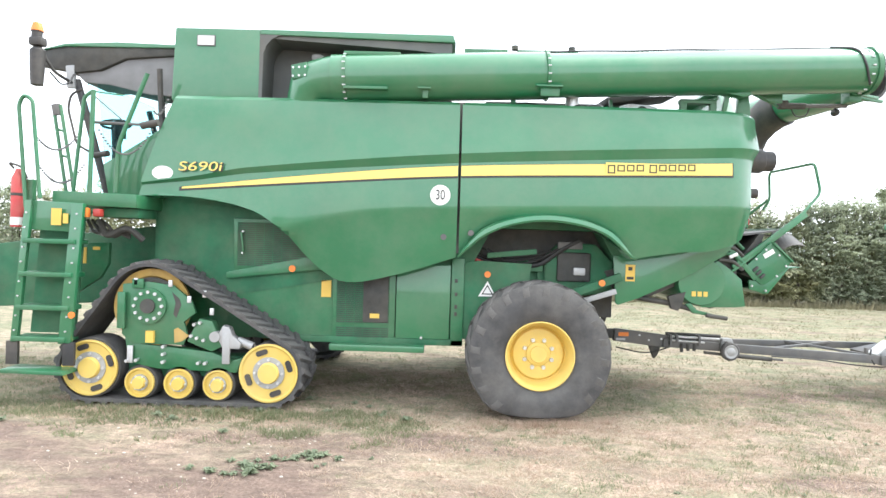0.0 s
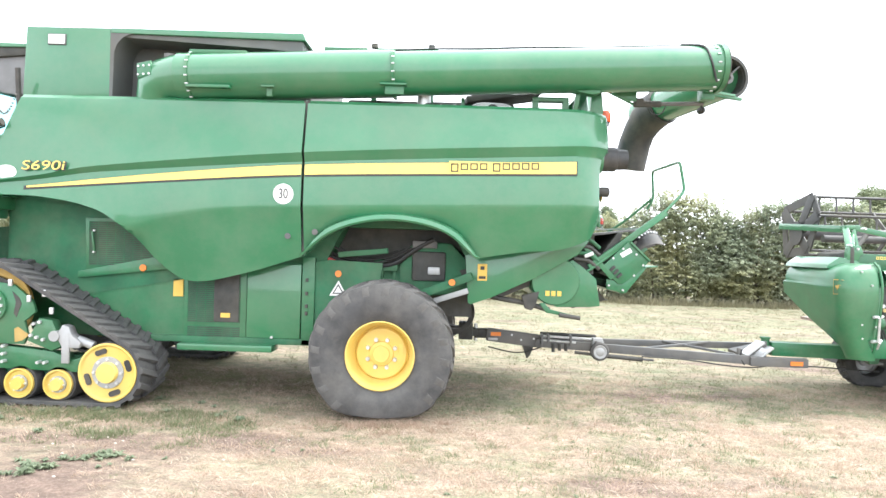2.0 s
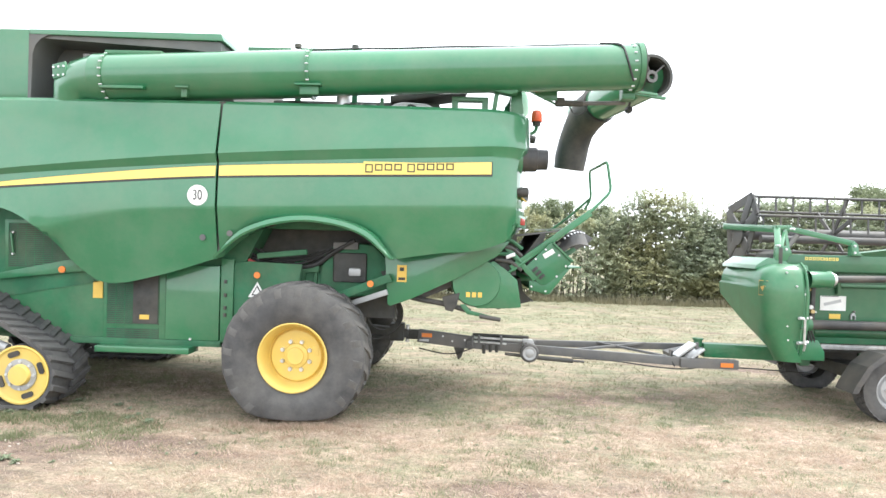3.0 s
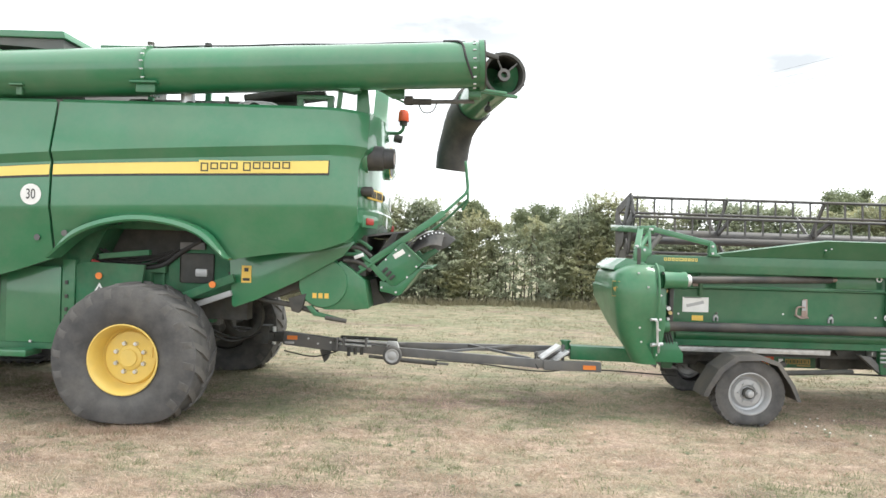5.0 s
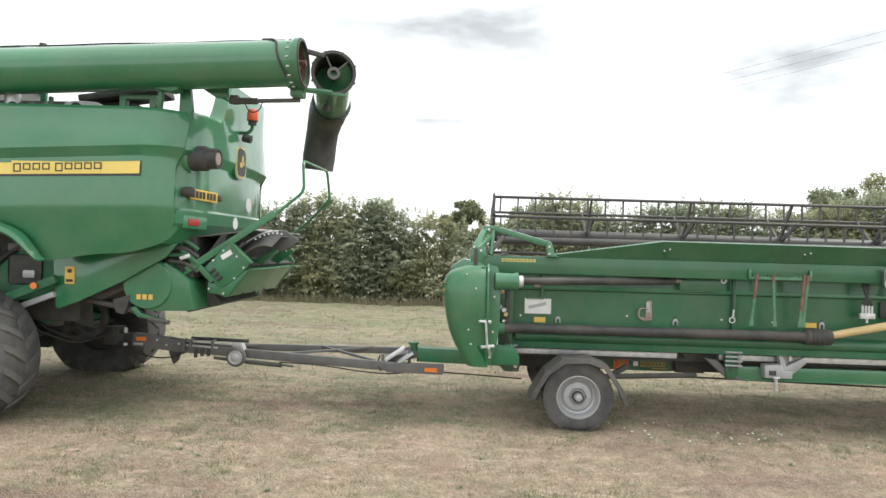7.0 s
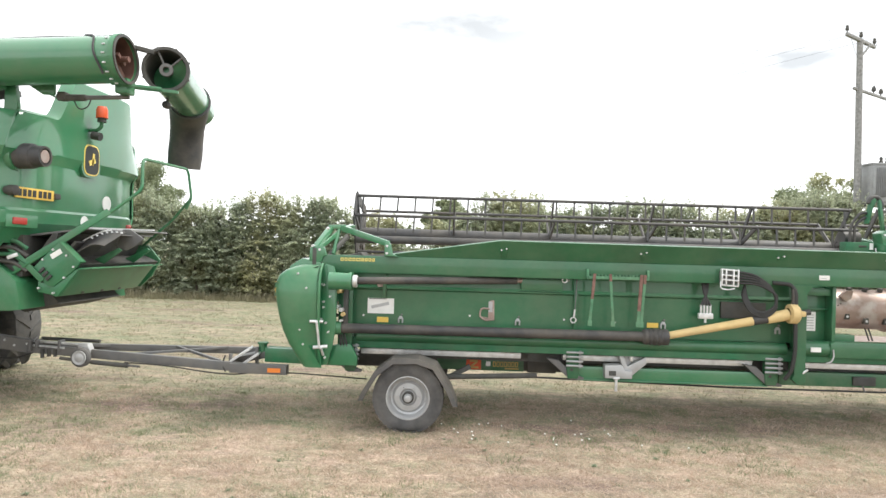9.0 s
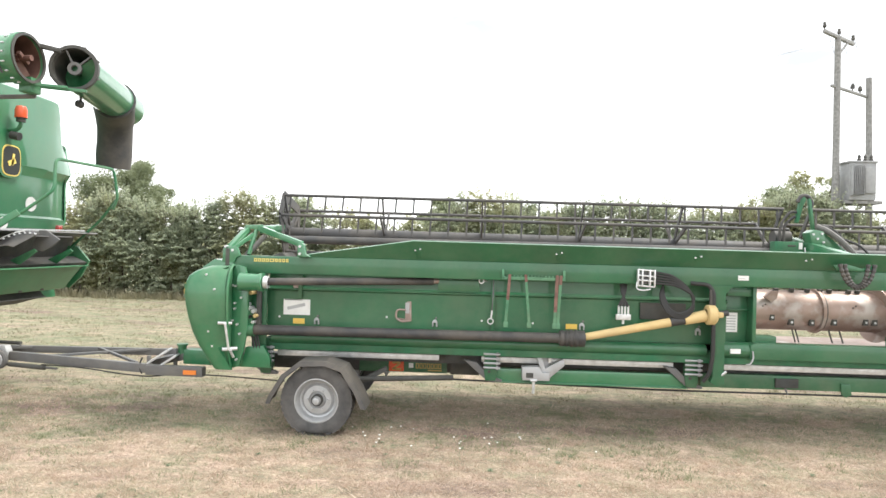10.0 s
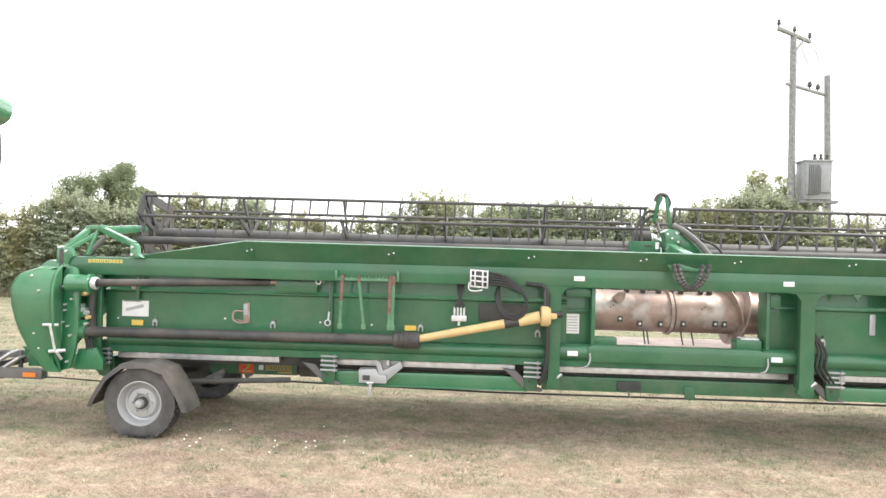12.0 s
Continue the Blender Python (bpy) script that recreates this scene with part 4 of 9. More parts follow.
def track_unit(side):
    """One triangular rubber track; side = -1 looks to -y."""
    unit = combine
    y0, y1 = side * 1.70, side * 1.10
    Q, M = belt_path()
    bm = bmesh.new()
    rings = []
    for (x, z), (nx, nz) in zip(Q, M):
        rings.append([bm.verts.new((x + nx * d, y, z + nz * d)) for d, y in ((0, y0), (0.035, y0), (0.04, (y0 + y1) / 2), (0.035, y1), (0, y1))])
    n = len(rings)
    for i in range(n):
        a, b = rings[i], rings[(i + 1) % n]
        for k in range(5):
            bm.faces.new((a[k], a[(k + 1) % 5], b[(k + 1) % 5], b[k]))
    bmesh.ops.recalc_face_normals(bm, faces=bm.faces)
    belt = part("track_belt", bm, RUBBER, unit)
    for half in (0, 1):
        ya, yb = (y0 + 0.004 * side, (y0 + y1) / 2) if half == 0 else (y1, (y0 + y1) / 2)
        bm = bmesh.new()
        rows = []
        for f in (0.0, 0.5, 1.0):
            y = ya + (yb - ya) * f
            rows.append([bm.verts.new((0.11 * f + s, y, d)) for d, s in ((0.03, -0.040), (0.062, -0.026), (0.062, 0.026), (0.03, 0.040))])
        for a, b in zip(rows, rows[1:]):
            for k in range(3):
                bm.faces.new((a[k], a[k + 1], b[k + 1], b[k]))
        bm.faces.new(rows[0])
        bm.faces.new(rows[-1][::-1])
        bmesh.ops.recalc_face_normals(bm, faces=bm.faces)
        first = part("track_lug", bm, RUBBER, belt)
        for i, j in enumerate(np.arange(1.5 * half, n, 3.1)[:45]):
            i0, fr = int(math.floor(j)) % n, j - math.floor(j)
            p = Q[i0] * (1 - fr) + Q[(i0 + 1) % n] * fr
            m = M[i0] * (1 - fr) + M[(i0 + 1) % n] * fr
            ob = first if i == 0 else new("track_lug", first.data)
            ob.parent = belt
            ob.matrix_parent_inverse = belt.matrix_world.inverted()
            ob.matrix_basis = Matrix.Translation((p[0], 0, p[1])) @ Matrix.Rotation(math.atan2(m[0], m[1]), 4, "Y")
    o = side

    def roller(x, z, r, rub, name, face):
        bm = bmesh.new()
        lathe(bm, [(o * 0.0, r - 0.02), (o * 0.0, r + rub * 0.8), (o * -0.02, r + rub), (o * -0.30, r + rub), (o * -0.30, r * 0.5)], (x, o * face, z), "Y", 44)
        t = part(name, bm, RUBBER, unit)
        bm = bmesh.new()
        if r > 0.2:
            lathe(bm, [(o * 0.0, r + 0.002), (o * 0.035, r + 0.006), (o * 0.038, r - 0.012), (o * 0.018, r - 0.03), (o * 0.010, r * 0.55), (o * 0.012, 0.01)], (x, o * (face + 0.005), z), "Y", 44)
        else:
            lathe(bm, [(o * 0.0, r + 0.002), (o * 0.03, r + 0.004), (o * 0.032, r - 0.01), (o * 0.004, r - 0.025), (o * 0.0, 0.01)], (x, o * (face + 0.005), z), "Y", 32)
        d = part("wheel_disc", bm, YELLOW, t)
        k = 1.0 if r > 0.2 else 0.52
        part_of("hub_plate", SILVER, t, rod, (x, o * (face + 0.012), z), (x, o * (face + 0.03), z), 0.165 * k, 32)
        part_of("hub_cap", YELLOW, t, rod, (x, o * (face + 0.02), z), (x, o * (face + 0.075), z), 0.115 * (k if r > 0.2 else 0.62), 28, 0.10 * (k if r > 0.2 else 0.6))
        for q in range(8 if r > 0.2 else 6):
            a = 2 * math.pi * q / (8 if r > 0.2 else 6)
            c = Vector((x + 0.142 * k * math.cos(a), o * (face + 0.03), z + 0.142 * k * math.sin(a)))
            part_of("wheel_nut", ZINC, t, rod, c, c + Vector((0, o * 0.018, 0)), 0.016 * (1 if r > 0.2 else 0.7), 6)
        if r > 0.2:
            for q in range(4):
                a = math.pi / 2 * q + 0.35
                m = Matrix.Translation((x, o * (face + 0.02), z)) @ Matrix.Rotation(-a, 4, "Y")
                bm = bmesh.new()
                prism(bm, [(0.222 + 0.029 * math.cos(w), (0.034 if math.sin(w) > 0 else -0.034) + 0.029 * math.sin(w)) for w in [math.pi / 12 + math.pi / 6 * j for j in range(12)]], -0.013, 0.013)
                bm.transform(m)
                part("disc_slot", bm, PLASTIC, t)

    roller(-2.88, 0.36, 0.285, 0.03, "idler_wheel", 1.66)
    roller(-1.01, 0.36, 0.30, 0.012, "idler_wheel", 1.66)
    for x in (-2.365, -1.955, -1.545):
        roller(x, 0.215, 0.15, 0.03, "bogie_roller", 1.64)
    # drive wheel behind the frame plate
    bm = bmesh.new()
    lathe(bm, [(o * 0.0, 0.40), (o * 0.05, 0.405), (o * 0.05, 0.33), (o * 0.02, 0.31), (o * 0.02, 0.02)], (-2.285, o * 1.55, 1.0), "Y", 48)
    part("drive_wheel", bm, DULLYELLOW, unit)
    part_of("drive_gap", DARK, unit, hoop, (-2.285, o * 1.61, 1.0), (0, 1, 0), 0.27, 0.315, 0.02)
    # frame
    fr = part_of("frame_plate", GREEN2, unit, prism, [(-2.57, 1.24), (-2.30, 1.27), (-2.04, 1.24), (-1.84, 1.08), (-1.80, 0.96), (-1.92, 0.86), (-1.88, 0.72), (-1.92, 0.62), (-2.45, 0.62), (-2.57, 0.72)], o * 1.66, o * 1.62, 0.006)
    # dark inlay, set proud, paints the shade inside a cutout
    part_of("plate_inlay", DARK, unit, prism, [(-2.05, 1.17), (-1.97, 1.10), (-1.95, 1.04), (-2.00, 0.90), (-2.03, 0.94), (-2.01, 1.06)], o * 1.664, o * 1.655)
    part_of("plate_inlay", DULLYELLOW, unit, prism, [(-2.02, 0.78), (-1.98, 0.80), (-1.86, 0.72), (-1.93, 0.66), (-2.01, 0.64)], o * 1.664, o * 1.655)
    part_of("plate_rim", GREEN2, unit, box, (-2.46, o * 1.675 - 0.015, 1.20), (-2.34, o * 1.675 + 0.015, 1.30), 0.01)
    part_of("frame_rail", GREEN2, unit, prism, [(-2.55, 0.70), (-2.40, 0.62), (-1.62, 0.55), (-1.42, 0.47), (-1.30, 0.50), (-1.36, 0.34), (-2.2, 0.36), (-2.5, 0.42)], o * 1.64, o * 1.52, 0.01)
    part_of("lower_beam", GREEN3, unit, prism, [(-2.9, 0.30), (-2.7, 0.46), (-1.25, 0.50), (-1.0, 0.42), (-1.0, 0.28), (-2.5, 0.24)], o * 1.5, o * 1.3, 0.01)
    hubp = part_of("final_drive", GREEN2, unit, rod, (-2.285, o * 1.64, 1.02), (-2.285, o * 1.69, 1.02), 0.185, 36)
    part_of("drive_cap", DARK, hubp, rod, (-2.285, o * 1.68, 1.02), (-2.285, o * 1.715, 1.02), 0.075, 28)
    for q in range(12):
        a = 2 * math.pi * q / 12
        c = Vector((-2.285 + 0.145 * math.cos(a), o * 1.685, 1.02 + 0.145 * math.sin(a)))
        part_of("bolt", ZINC, hubp, rod, c, c + Vector((0, o * 0.025, 0)), 0.018, 6)
    part_of("guard_bar", GREEN2, unit, box, (-2.60, o * 1.69 - 0.02, 0.78), (-2.52, o * 1.69 + 0.02, 1.16), 0.01)
    part_of("swing_arm", GREEN2, unit, prism, [(-1.88, 0.66), (-1.76, 0.90), (-1.62, 0.88), (-1.50, 0.62), (-1.62, 0.56)], o * 1.67, o * 1.55, 0.012)
    for x, z in ((-1.80, 0.84), (-1.74, 0.86), (-1.83, 0.72), (-1.77, 0.70), (-1.70, 0.68), (-2.12, 0.60), (-2.12, 0.52), (-2.12, 0.44), (-1.75, 0.44), (-1.68, 0.44), (-2.5, 0.44), (-2.40, 0.45)):
        part_of("bolt", ZINC, unit, rod, (x, o * 1.63, z), (x, o * 1.70, z), 0.018, 6)
    for x, z in ((-2.42, 1.27), (-2.06, 1.26), (-1.86, 1.10), (-1.62, 0.98), (-1.7, 1.16)):
        part_of("clip", ZINC, unit, box, (x - 0.02, o * 1.68 - 0.01, z - 0.035), (x + 0.02, o * 1.68 + 0.01, z + 0.035), 0.004)
    # silver tensioner
    ten = part_of("tensioner", SILVER, unit, prism, [(-1.56, 0.72), (-1.50, 0.84), (-1.43, 0.82), (-1.40, 0.74), (-1.30, 0.66), (-1.32, 0.60), (-1.50, 0.60)], o * 1.69, o * 1.58, 0.012)
    part_of("tensioner_leg", SILVER, unit, box, (-1.50, o * 1.68 - 0.015, 0.44), (-1.42, o * 1.68 + 0.015, 0.76), 0.008)
    part_of("tensioner_eye", SILVER, unit, rod, (-1.58, o * 1.6, 0.72), (-1.58, o * 1.7, 0.72), 0.055, 20)
    part_of("tensioner_rod", SILVER, unit, rod, (-1.36, o * 1.62, 0.68), (-1.20, o * 1.62, 0.62), 0.045, 14)
    part_of("tensioner_bracket", ZINC, unit, box, (-2.50, o * 1.67 - 0.01, 0.42), (-2.44, o * 1.67 + 0.01, 0.60), 0.006)
    part_of("warning_sticker", LABEL, unit, box, (-2.30, o * 1.70, 0.64), (-2.22, o * 1.66, 0.76))
    return unit


track_unit(-1)
track_unit(1)

# ---- lower sides of the body ----
S = -1.17
part_of("side_wall", GREEN3, combine, prism, [(-2.46, 2.16), (-2.46, 1.16), (-1.65, 1.1), (-0.45, 1.32), (-0.45, 2.0)], S + 0.03, S + 0.06)
part_of("upper_screen_frame", GREEN2, combine, prism, [(-1.60, 1.97), (-1.58, 1.38), (-0.68, 1.50), (-0.8, 1.97)], S, S + 0.03, 0.006)


def mesh_screen(name, x0, x1, z0, z1, y, step=0.022, slope=0.0):
    """A louvred screen: level slats on thin uprights before a dark back."""
    bm = bmesh.new()
    x = x0
    while x < x1:
        box(bm, (x, y - 0.003, z0), (x + 0.006, y, z1))
        x += step * 4.5
    z = z0
    while z < z1:
        box(bm, (x0, y - 0.008, z), (x1, y - 0.001, z + 0.011))
        z += step
    ob = part(name, bm, GREEN3, combine, smooth=0)
    tagged(ob, kind="stuff")
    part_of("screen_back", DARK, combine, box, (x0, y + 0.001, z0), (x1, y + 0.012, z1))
    return ob


mesh_screen("upper_screen", -1.55, -0.74, 1.44, 1.93, S - 0.002)
part_of("screen_handle", GREEN2, combine, beam, (-1.50, S - 0.03, 1.82), (-1.47, S - 0.03, 1.60), 0.02, 0.025, 0.006)
for z in (1.83, 1.59):
    part_of("handle_foot", ZINC, combine, rod, (-1.485, S - 0.03, z), (-1.485, S, z), 0.012, 8)
part_of("sloping_beam", GREEN2, combine, prism, [(-1.66, 1.30), (-1.66, 1.37), (-0.72, 1.57), (-0.50, 1.60), (-0.50, 1.44)], S - 0.02, S + 0.05, 0.008)
part_of("lower_side", GREEN2, combine, prism, [(-2.3, 1.05), (-1.66, 1.10), (-0.46, 1.34), (-0.46, 0.62), (-1.0, 0.62), (-2.2, 0.7)], S + 0.04, S + 0.08)
part_of("reflector", ORANGE, combine, disc, (-0.92, S - 0.022, 1.43), 0.038, 0.012, 20)
part_of("warning_sticker", LABEL, combine, box, (-0.60, S + 0.03, 1.12), (-0.49, S + 0.045, 1.31))
# screened compartment and door
part_of("screen_frame", GREEN2, combine, box, (-0.46, S, 0.62), (0.24, S + 0.05, 1.50), 0.006)
mesh_screen("lower_screen", -0.42, 0.17, 0.84, 1.42, S - 0.002)
mesh_screen("lower_screen", -0.42, 0.17, 0.66, 0.80, S - 0.002)
part_of("screen_panel", DARK, combine, box, (-0.12, S - 0.016, 0.86), (0.16, S - 0.005, 1.4), 0.004)
part_of("warning_sticker", LABEL, combine, box, (-0.04, S - 0.022, 0.905), (0.065, S - 0.014, 0.955))
door = part_of("service_door", GREEN, combine, box, (0.25, S - 0.025, 0.69), (0.85, S + 0.05, 1.52), 0.012)
part_of("door_latch", ZINC, door, rod, (0.54, S - 0.02, 0.705), (0.54, S - 0.045, 0.705), 0.014, 10)
part_of("door_stile", GREEN2, combine, box, (0.86, S - 0.02, 0.62), (1.0, S + 0.05, 1.6), 0.01)
for z in (1.35, 1.2, 1.06, 0.98):
    part_of("hinge", DARK, combine, box, (0.90, S - 0.035, z - 0.02), (0.93, S - 0.018, z + 0.02), 0.004)
part_of("step_beam", GREEN, combine, box, (-0.46, S - 0.16, 0.555), (0.58, S + 0.1, 0.625), 0.01)
part_of("frame_rail", GREEN3, combine, box, (-1.0, S - 0.02, 0.62), (1.0, S + 0.2, 0.69), 0.01)
part_of("reflector", ORANGE, combine, disc, (1.26, S - 0.012, 1.43), 0.036, 0.012, 20)
part_of("mid_side", GREEN3, combine, prism, [(1.0, 0.7), (1.0, 1.55), (1.15, 1.58), (1.75, 1.56), (1.7, 1.2), (1.3, 0.7)], S + 0.0, S + 0.04, 0.006)


def triangle(bm, cx, cz, w, y, t=0.004):
    prism(bm, [(cx - w / 2, cz - w * 0.43), (cx + w / 2, cz - w * 0.43), (cx, cz + w * 0.43)], y, y - t)


part_of("triangle_sticker", WHITE, combine, triangle, 1.262, 1.27, 0.2, S - 0.003)
part_of("triangle_print", DECAL_DARK, combine, triangle, 1.262, 1.262, 0.13, S - 0.008, 0.002)
part_of("triangle_print", WHITE, combine, triangle, 1.262, 1.257, 0.09, S - 0.0105, 0.002)
# machinery in the wheel arch, with plain dark boxes for its back and opening
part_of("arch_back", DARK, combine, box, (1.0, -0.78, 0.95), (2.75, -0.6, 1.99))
part_of("arch_rail", GREEN3, combine, beam, (1.25, S + 0.02, 1.64), (1.8, S + 0.02, 1.70), 0.06, 0.06, 0.01)
part_of("arch_box", GREEN3, combine, prism, [(1.90, 1.15), (1.94, 1.66), (2.10, 1.82), (2.50, 1.80), (2.70, 1.6), (2.70, 1.25)], -0.98, -0.80, 0.03)
part_of("arch_beam", GREEN3, combine, beam, (1.05, -0.95, 1.50), (1.9, -0.95, 1.52), 0.12, 0.10, 0.02)
part_of("arch_pillar", GREEN3, combine, box, (1.62, -1.0, 1.0), (1.74, -0.85, 1.6), 0.02)
part_of("arch_opening", DARK, combine, box, (2.06, -1.0, 1.37), (2.44, -0.975, 1.70), 0.03)
part_of("arch_tank", SILVER, combine, box, (2.24, -1.03, 1.44), (2.38, -0.99, 1.53), 0.02)
part_of("arch_tray", GREY, combine, box, (2.06, -1.02, 1.74), (2.34, -0.95, 1.82), 0.01)
part_of("rear_brace", GREEN3, combine, beam, (2.1, S + 0.02, 1.20), (2.74, S - 0.02, 1.45), 0.06, 0.09, 0.01)
part_of("reflector", ORANGE, combine, disc, (2.52, S - 0.055, 1.375), 0.036, 0.012, 20)
part_of("brace_arm", SILVER, combine, beam, (2.20, S + 0.1, 1.11), (2.70, S + 0.02, 1.285), 0.04, 0.06, 0.006)
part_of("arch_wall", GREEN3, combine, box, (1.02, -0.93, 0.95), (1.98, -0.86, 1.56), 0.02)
for x in (1.12, 1.32, 1.50, 1.84, 1.92):
    part_of("arch_rib", GREEN3, combine, box, (x, -0.97, 1.0), (x + 0.035, -0.92, 1.55), 0.008)
part_of("arch_seal", WIRE, combine, pipe, rounded([(1.02, -1.0, 1.66), (1.30, -1.0, 1.56), (1.62, -1.0, 1.52), (1.88, -1.0, 1.55), (2.05, -1.0, 1.70), (2.30, -1.0, 1.84)], 0.15), 0.03, 10)
part_of("red_hose", REDPAINT, combine, pipe, rounded([(1.10, -1.08, 1.60), (1.20, -1.08, 1.56), (1.28, -1.06, 1.53)], 0.05), 0.02, 8)
part_of("arch_clip", ZINC, combine, box, (1.56, -1.01, 1.47), (1.66, -0.98, 1.49), 0.003)
for k in range(3):
    a = Vector((1.05 + 0.1 * k, -1.05 - 0.012 * (k % 3), 1.72 + 0.03 * (k % 2)))
    b = Vector((1.9 + 0.08 * k, -1.02, 1.70 + 0.02 * k))
    mid = (a + b) / 2 - Vector((0, 0.03, 0.12 + 0.03 * (k % 4)))
    part_of("hydraulic_hose", WIRE, combine, pipe, rounded([a, a.lerp(mid, 0.5) - Vector((0, 0, 0.05)), mid, b.lerp(mid, 0.5) - Vector((0, 0, 0.03)), b], 0.2), 0.013, 6)

# ---- rear shields, chopper drum and spreader ----
part_of("rear_shield", GREEN, combine, prism, [(2.66, 1.68), (2.70, 1.15), (2.73, 1.13), (2.95, 1.21), (3.40, 1.425), (3.90, 1.715), (4.03, 1.88), (3.3, 1.80)], -1.135, -1.10, 0.008)
part_of("warning_sticker", LABEL, combine, box, (2.80, -1.142, 1.40), (2.905, -1.134, 1.585))
part_of("warning_print", DECAL_DARK, combine, box, (2.815, -1.145, 1.42), (2.89, -1.1415, 1.45))
part_of("warning_print", DECAL_DARK, combine, box, (2.83, -1.145, 1.52), (2.875, -1.1415, 1.56))
drum = part_of("chopper_drum", GREEN, combine, lathe, [(0.0, 0.001), (0.0, 0.26), (0.03, 0.275), (2.1, 0.275), (2.1, 0.001)], (3.675, -1.08, 1.415), "Y", 40)
for k in range(3):
    part_of("warning_sticker", LABEL, drum, box, (3.565 + 0.066 * k, -1.087, 1.25), (3.61 + 0.066 * k, -1.079, 1.305))
part_of("drum_apron", GREEN2, combine, prism, [(3.40, 1.40), (3.46, 1.22), (3.7, 1.125), (4.06, 1.135), (4.18, 1.15), (4.13, 1.45), (3.99, 1.57), (3.86, 1.66)], -1.06, 1.0, 0.01)
part_of("drum_arm", GREEN2, combine, prism, [(3.50, 1.16), (3.56, 1.17), (3.62, 1.10), (3.86, 1.045), (3.84, 1.02), (3.58, 1.06)], -1.09, -1.04, 0.006)
part_of("lever", DARK, combine, rod, (3.72, -1.12, 1.045), (3.95, -1.12, 1.015), 0.024, 10)
part_of("lever_boss", DARK, combine, prism, [(3.30, 1.24), (3.34, 1.10), (3.42, 1.08), (3.46, 1.14), (3.50, 1.30)], -1.09, -1.02, 0.012)
part_of("under_pipe", DARK, combine, pipe, rounded([(2.75, -0.98, 1.27), (3.05, -1.0, 1.20), (3.35, -1.02, 1.16), (3.62, -1.05, 1.09)], 0.1), 0.03, 10)
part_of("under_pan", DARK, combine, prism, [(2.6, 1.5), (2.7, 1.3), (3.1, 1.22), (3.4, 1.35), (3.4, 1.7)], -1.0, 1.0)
# spreader: a wide sloping chute with green side plates
part_of("spreader_side", GREEN2, combine, prism, [(4.20, 1.585), (4.24, 1.61), (4.50, 1.875), (4.53, 1.875), (4.75, 1.67), (4.67, 1.57), (4.46, 1.40), (4.40, 1.40)], -0.94, -0.905, 0.006)
part_of("tray_side", GREEN2, combine, prism, [(4.275, 1.45), (4.47, 1.42), (4.67, 1.58), (4.735, 1.60), (4.50, 1.295), (4.28, 1.335)], -0.925, -0.90, 0.006)
part_of("side_flange", GREEN2, combine, beam, (4.53, -0.91, 1.88), (4.755, -0.91, 1.67), 0.11, 0.02)
part_of("spreader_side", GREEN2, combine, prism, [(4.12, 1.66), (4.30, 1.86), (4.54, 1.86), (4.715, 1.66), (4.60, 1.44), (4.44, 1.285), (4.22, 1.335), (4.24, 1.50)], 0.885, 0.92, 0.006)
part_of("spreader_panel", GREEN2, combine, prism, [(4.28, 1.35), (4.46, 1.285), (4.51, 1.295), (4.735, 1.59), (4.71, 1.61), (4.46, 1.35)], -0.90, 0.68, 0.004)
part_of("chute_floor", DARK, combine, prism, [(4.20, 1.52), (4.46, 1.40), (4.69, 1.64), (4.50, 1.72)], -0.88, 0.88)
part_of("chute_back", DARK, combine, prism, [(4.14, 1.62), (4.40, 1.98), (4.46, 1.98), (4.34, 1.66)], -0.88, 0.95)
part_of("chute_roof", GREY, combine, prism, [(4.10, 1.96), (4.74, 2.045), (4.76, 2.03), (4.12, 1.94)], -0.84, 1.0)
part_of("roof_edge", ZINC, combine, beam, (4.76, -0.84, 2.045), (4.56, 1.0, 2.07), 0.025, 0.02)
for y, m in ((-0.40, GREEN2), (0.25, GREEN2)):
    part_of("chute_vane", m, combine, prism, [(4.42, 1.60), (4.66, 1.62), (4.90, 1.80), (4.86, 1.83), (4.60, 1.70)], y, y + 0.02, 0.003)
for k in range(3):
    part_of("tray_notch", PLASTIC, combine, box, (4.49, -0.55 + 0.38 * k, 1.298), (4.53, -0.50 + 0.38 * k, 1.335), 0.004)
# curved black liner with a row of bright bolts
bm = bmesh.new()
rows = []
for i in range(9):
    a = i / 8
    x, z = 4.53 + 0.42 * a, 1.83 + 0.20 * math.sin(math.pi * 0.62 * a)
    rows.append((bm.verts.new((x, -0.84, z - 0.16)), bm.verts.new((x + 0.02, -0.70 + 0.25 * a, z))))
for (p, q), (p2, q2) in zip(rows, rows[1:]):
    bm.faces.new((p, p2, q2, q))
shell(bm, 0.008)
part("chute_liner", bm, PLASTIC, combine)
for i in range(7):
    a = 0.35 + 0.6 * i / 6
    part_of("liner_bolt", ZINC, combine, rod, (4.55 + 0.42 * a, -0.73 + 0.25 * a, 1.81 + 0.20 * math.sin(math.pi * 0.62 * a)), (4.56 + 0.42 * a, -0.76 + 0.25 * a, 1.815 + 0.20 * math.sin(math.pi * 0.62 * a)), 0.011, 6)
part_of("liner_edge", ZINC, combine, pipe, [(4.53 + 0.42 * i / 8, -0.71 + 0.25 * i / 8, 1.835 + 0.20 * math.sin(math.pi * 0.62 * i / 8)) for i in range(7)], 0.008, 6)
part_of("chute_lip", GREEN2, combine, prism, [(4.66, 1.585), (4.70, 1.60), (4.86, 1.615), (4.86, 1.60)], -0.90, 0.66, 0.003)
part_of("chute_grille", PLASTIC, combine, prism, [(4.40, 1.66), (4.62, 1.90), (4.64, 1.88), (4.43, 1.64)], -0.84, -0.30)
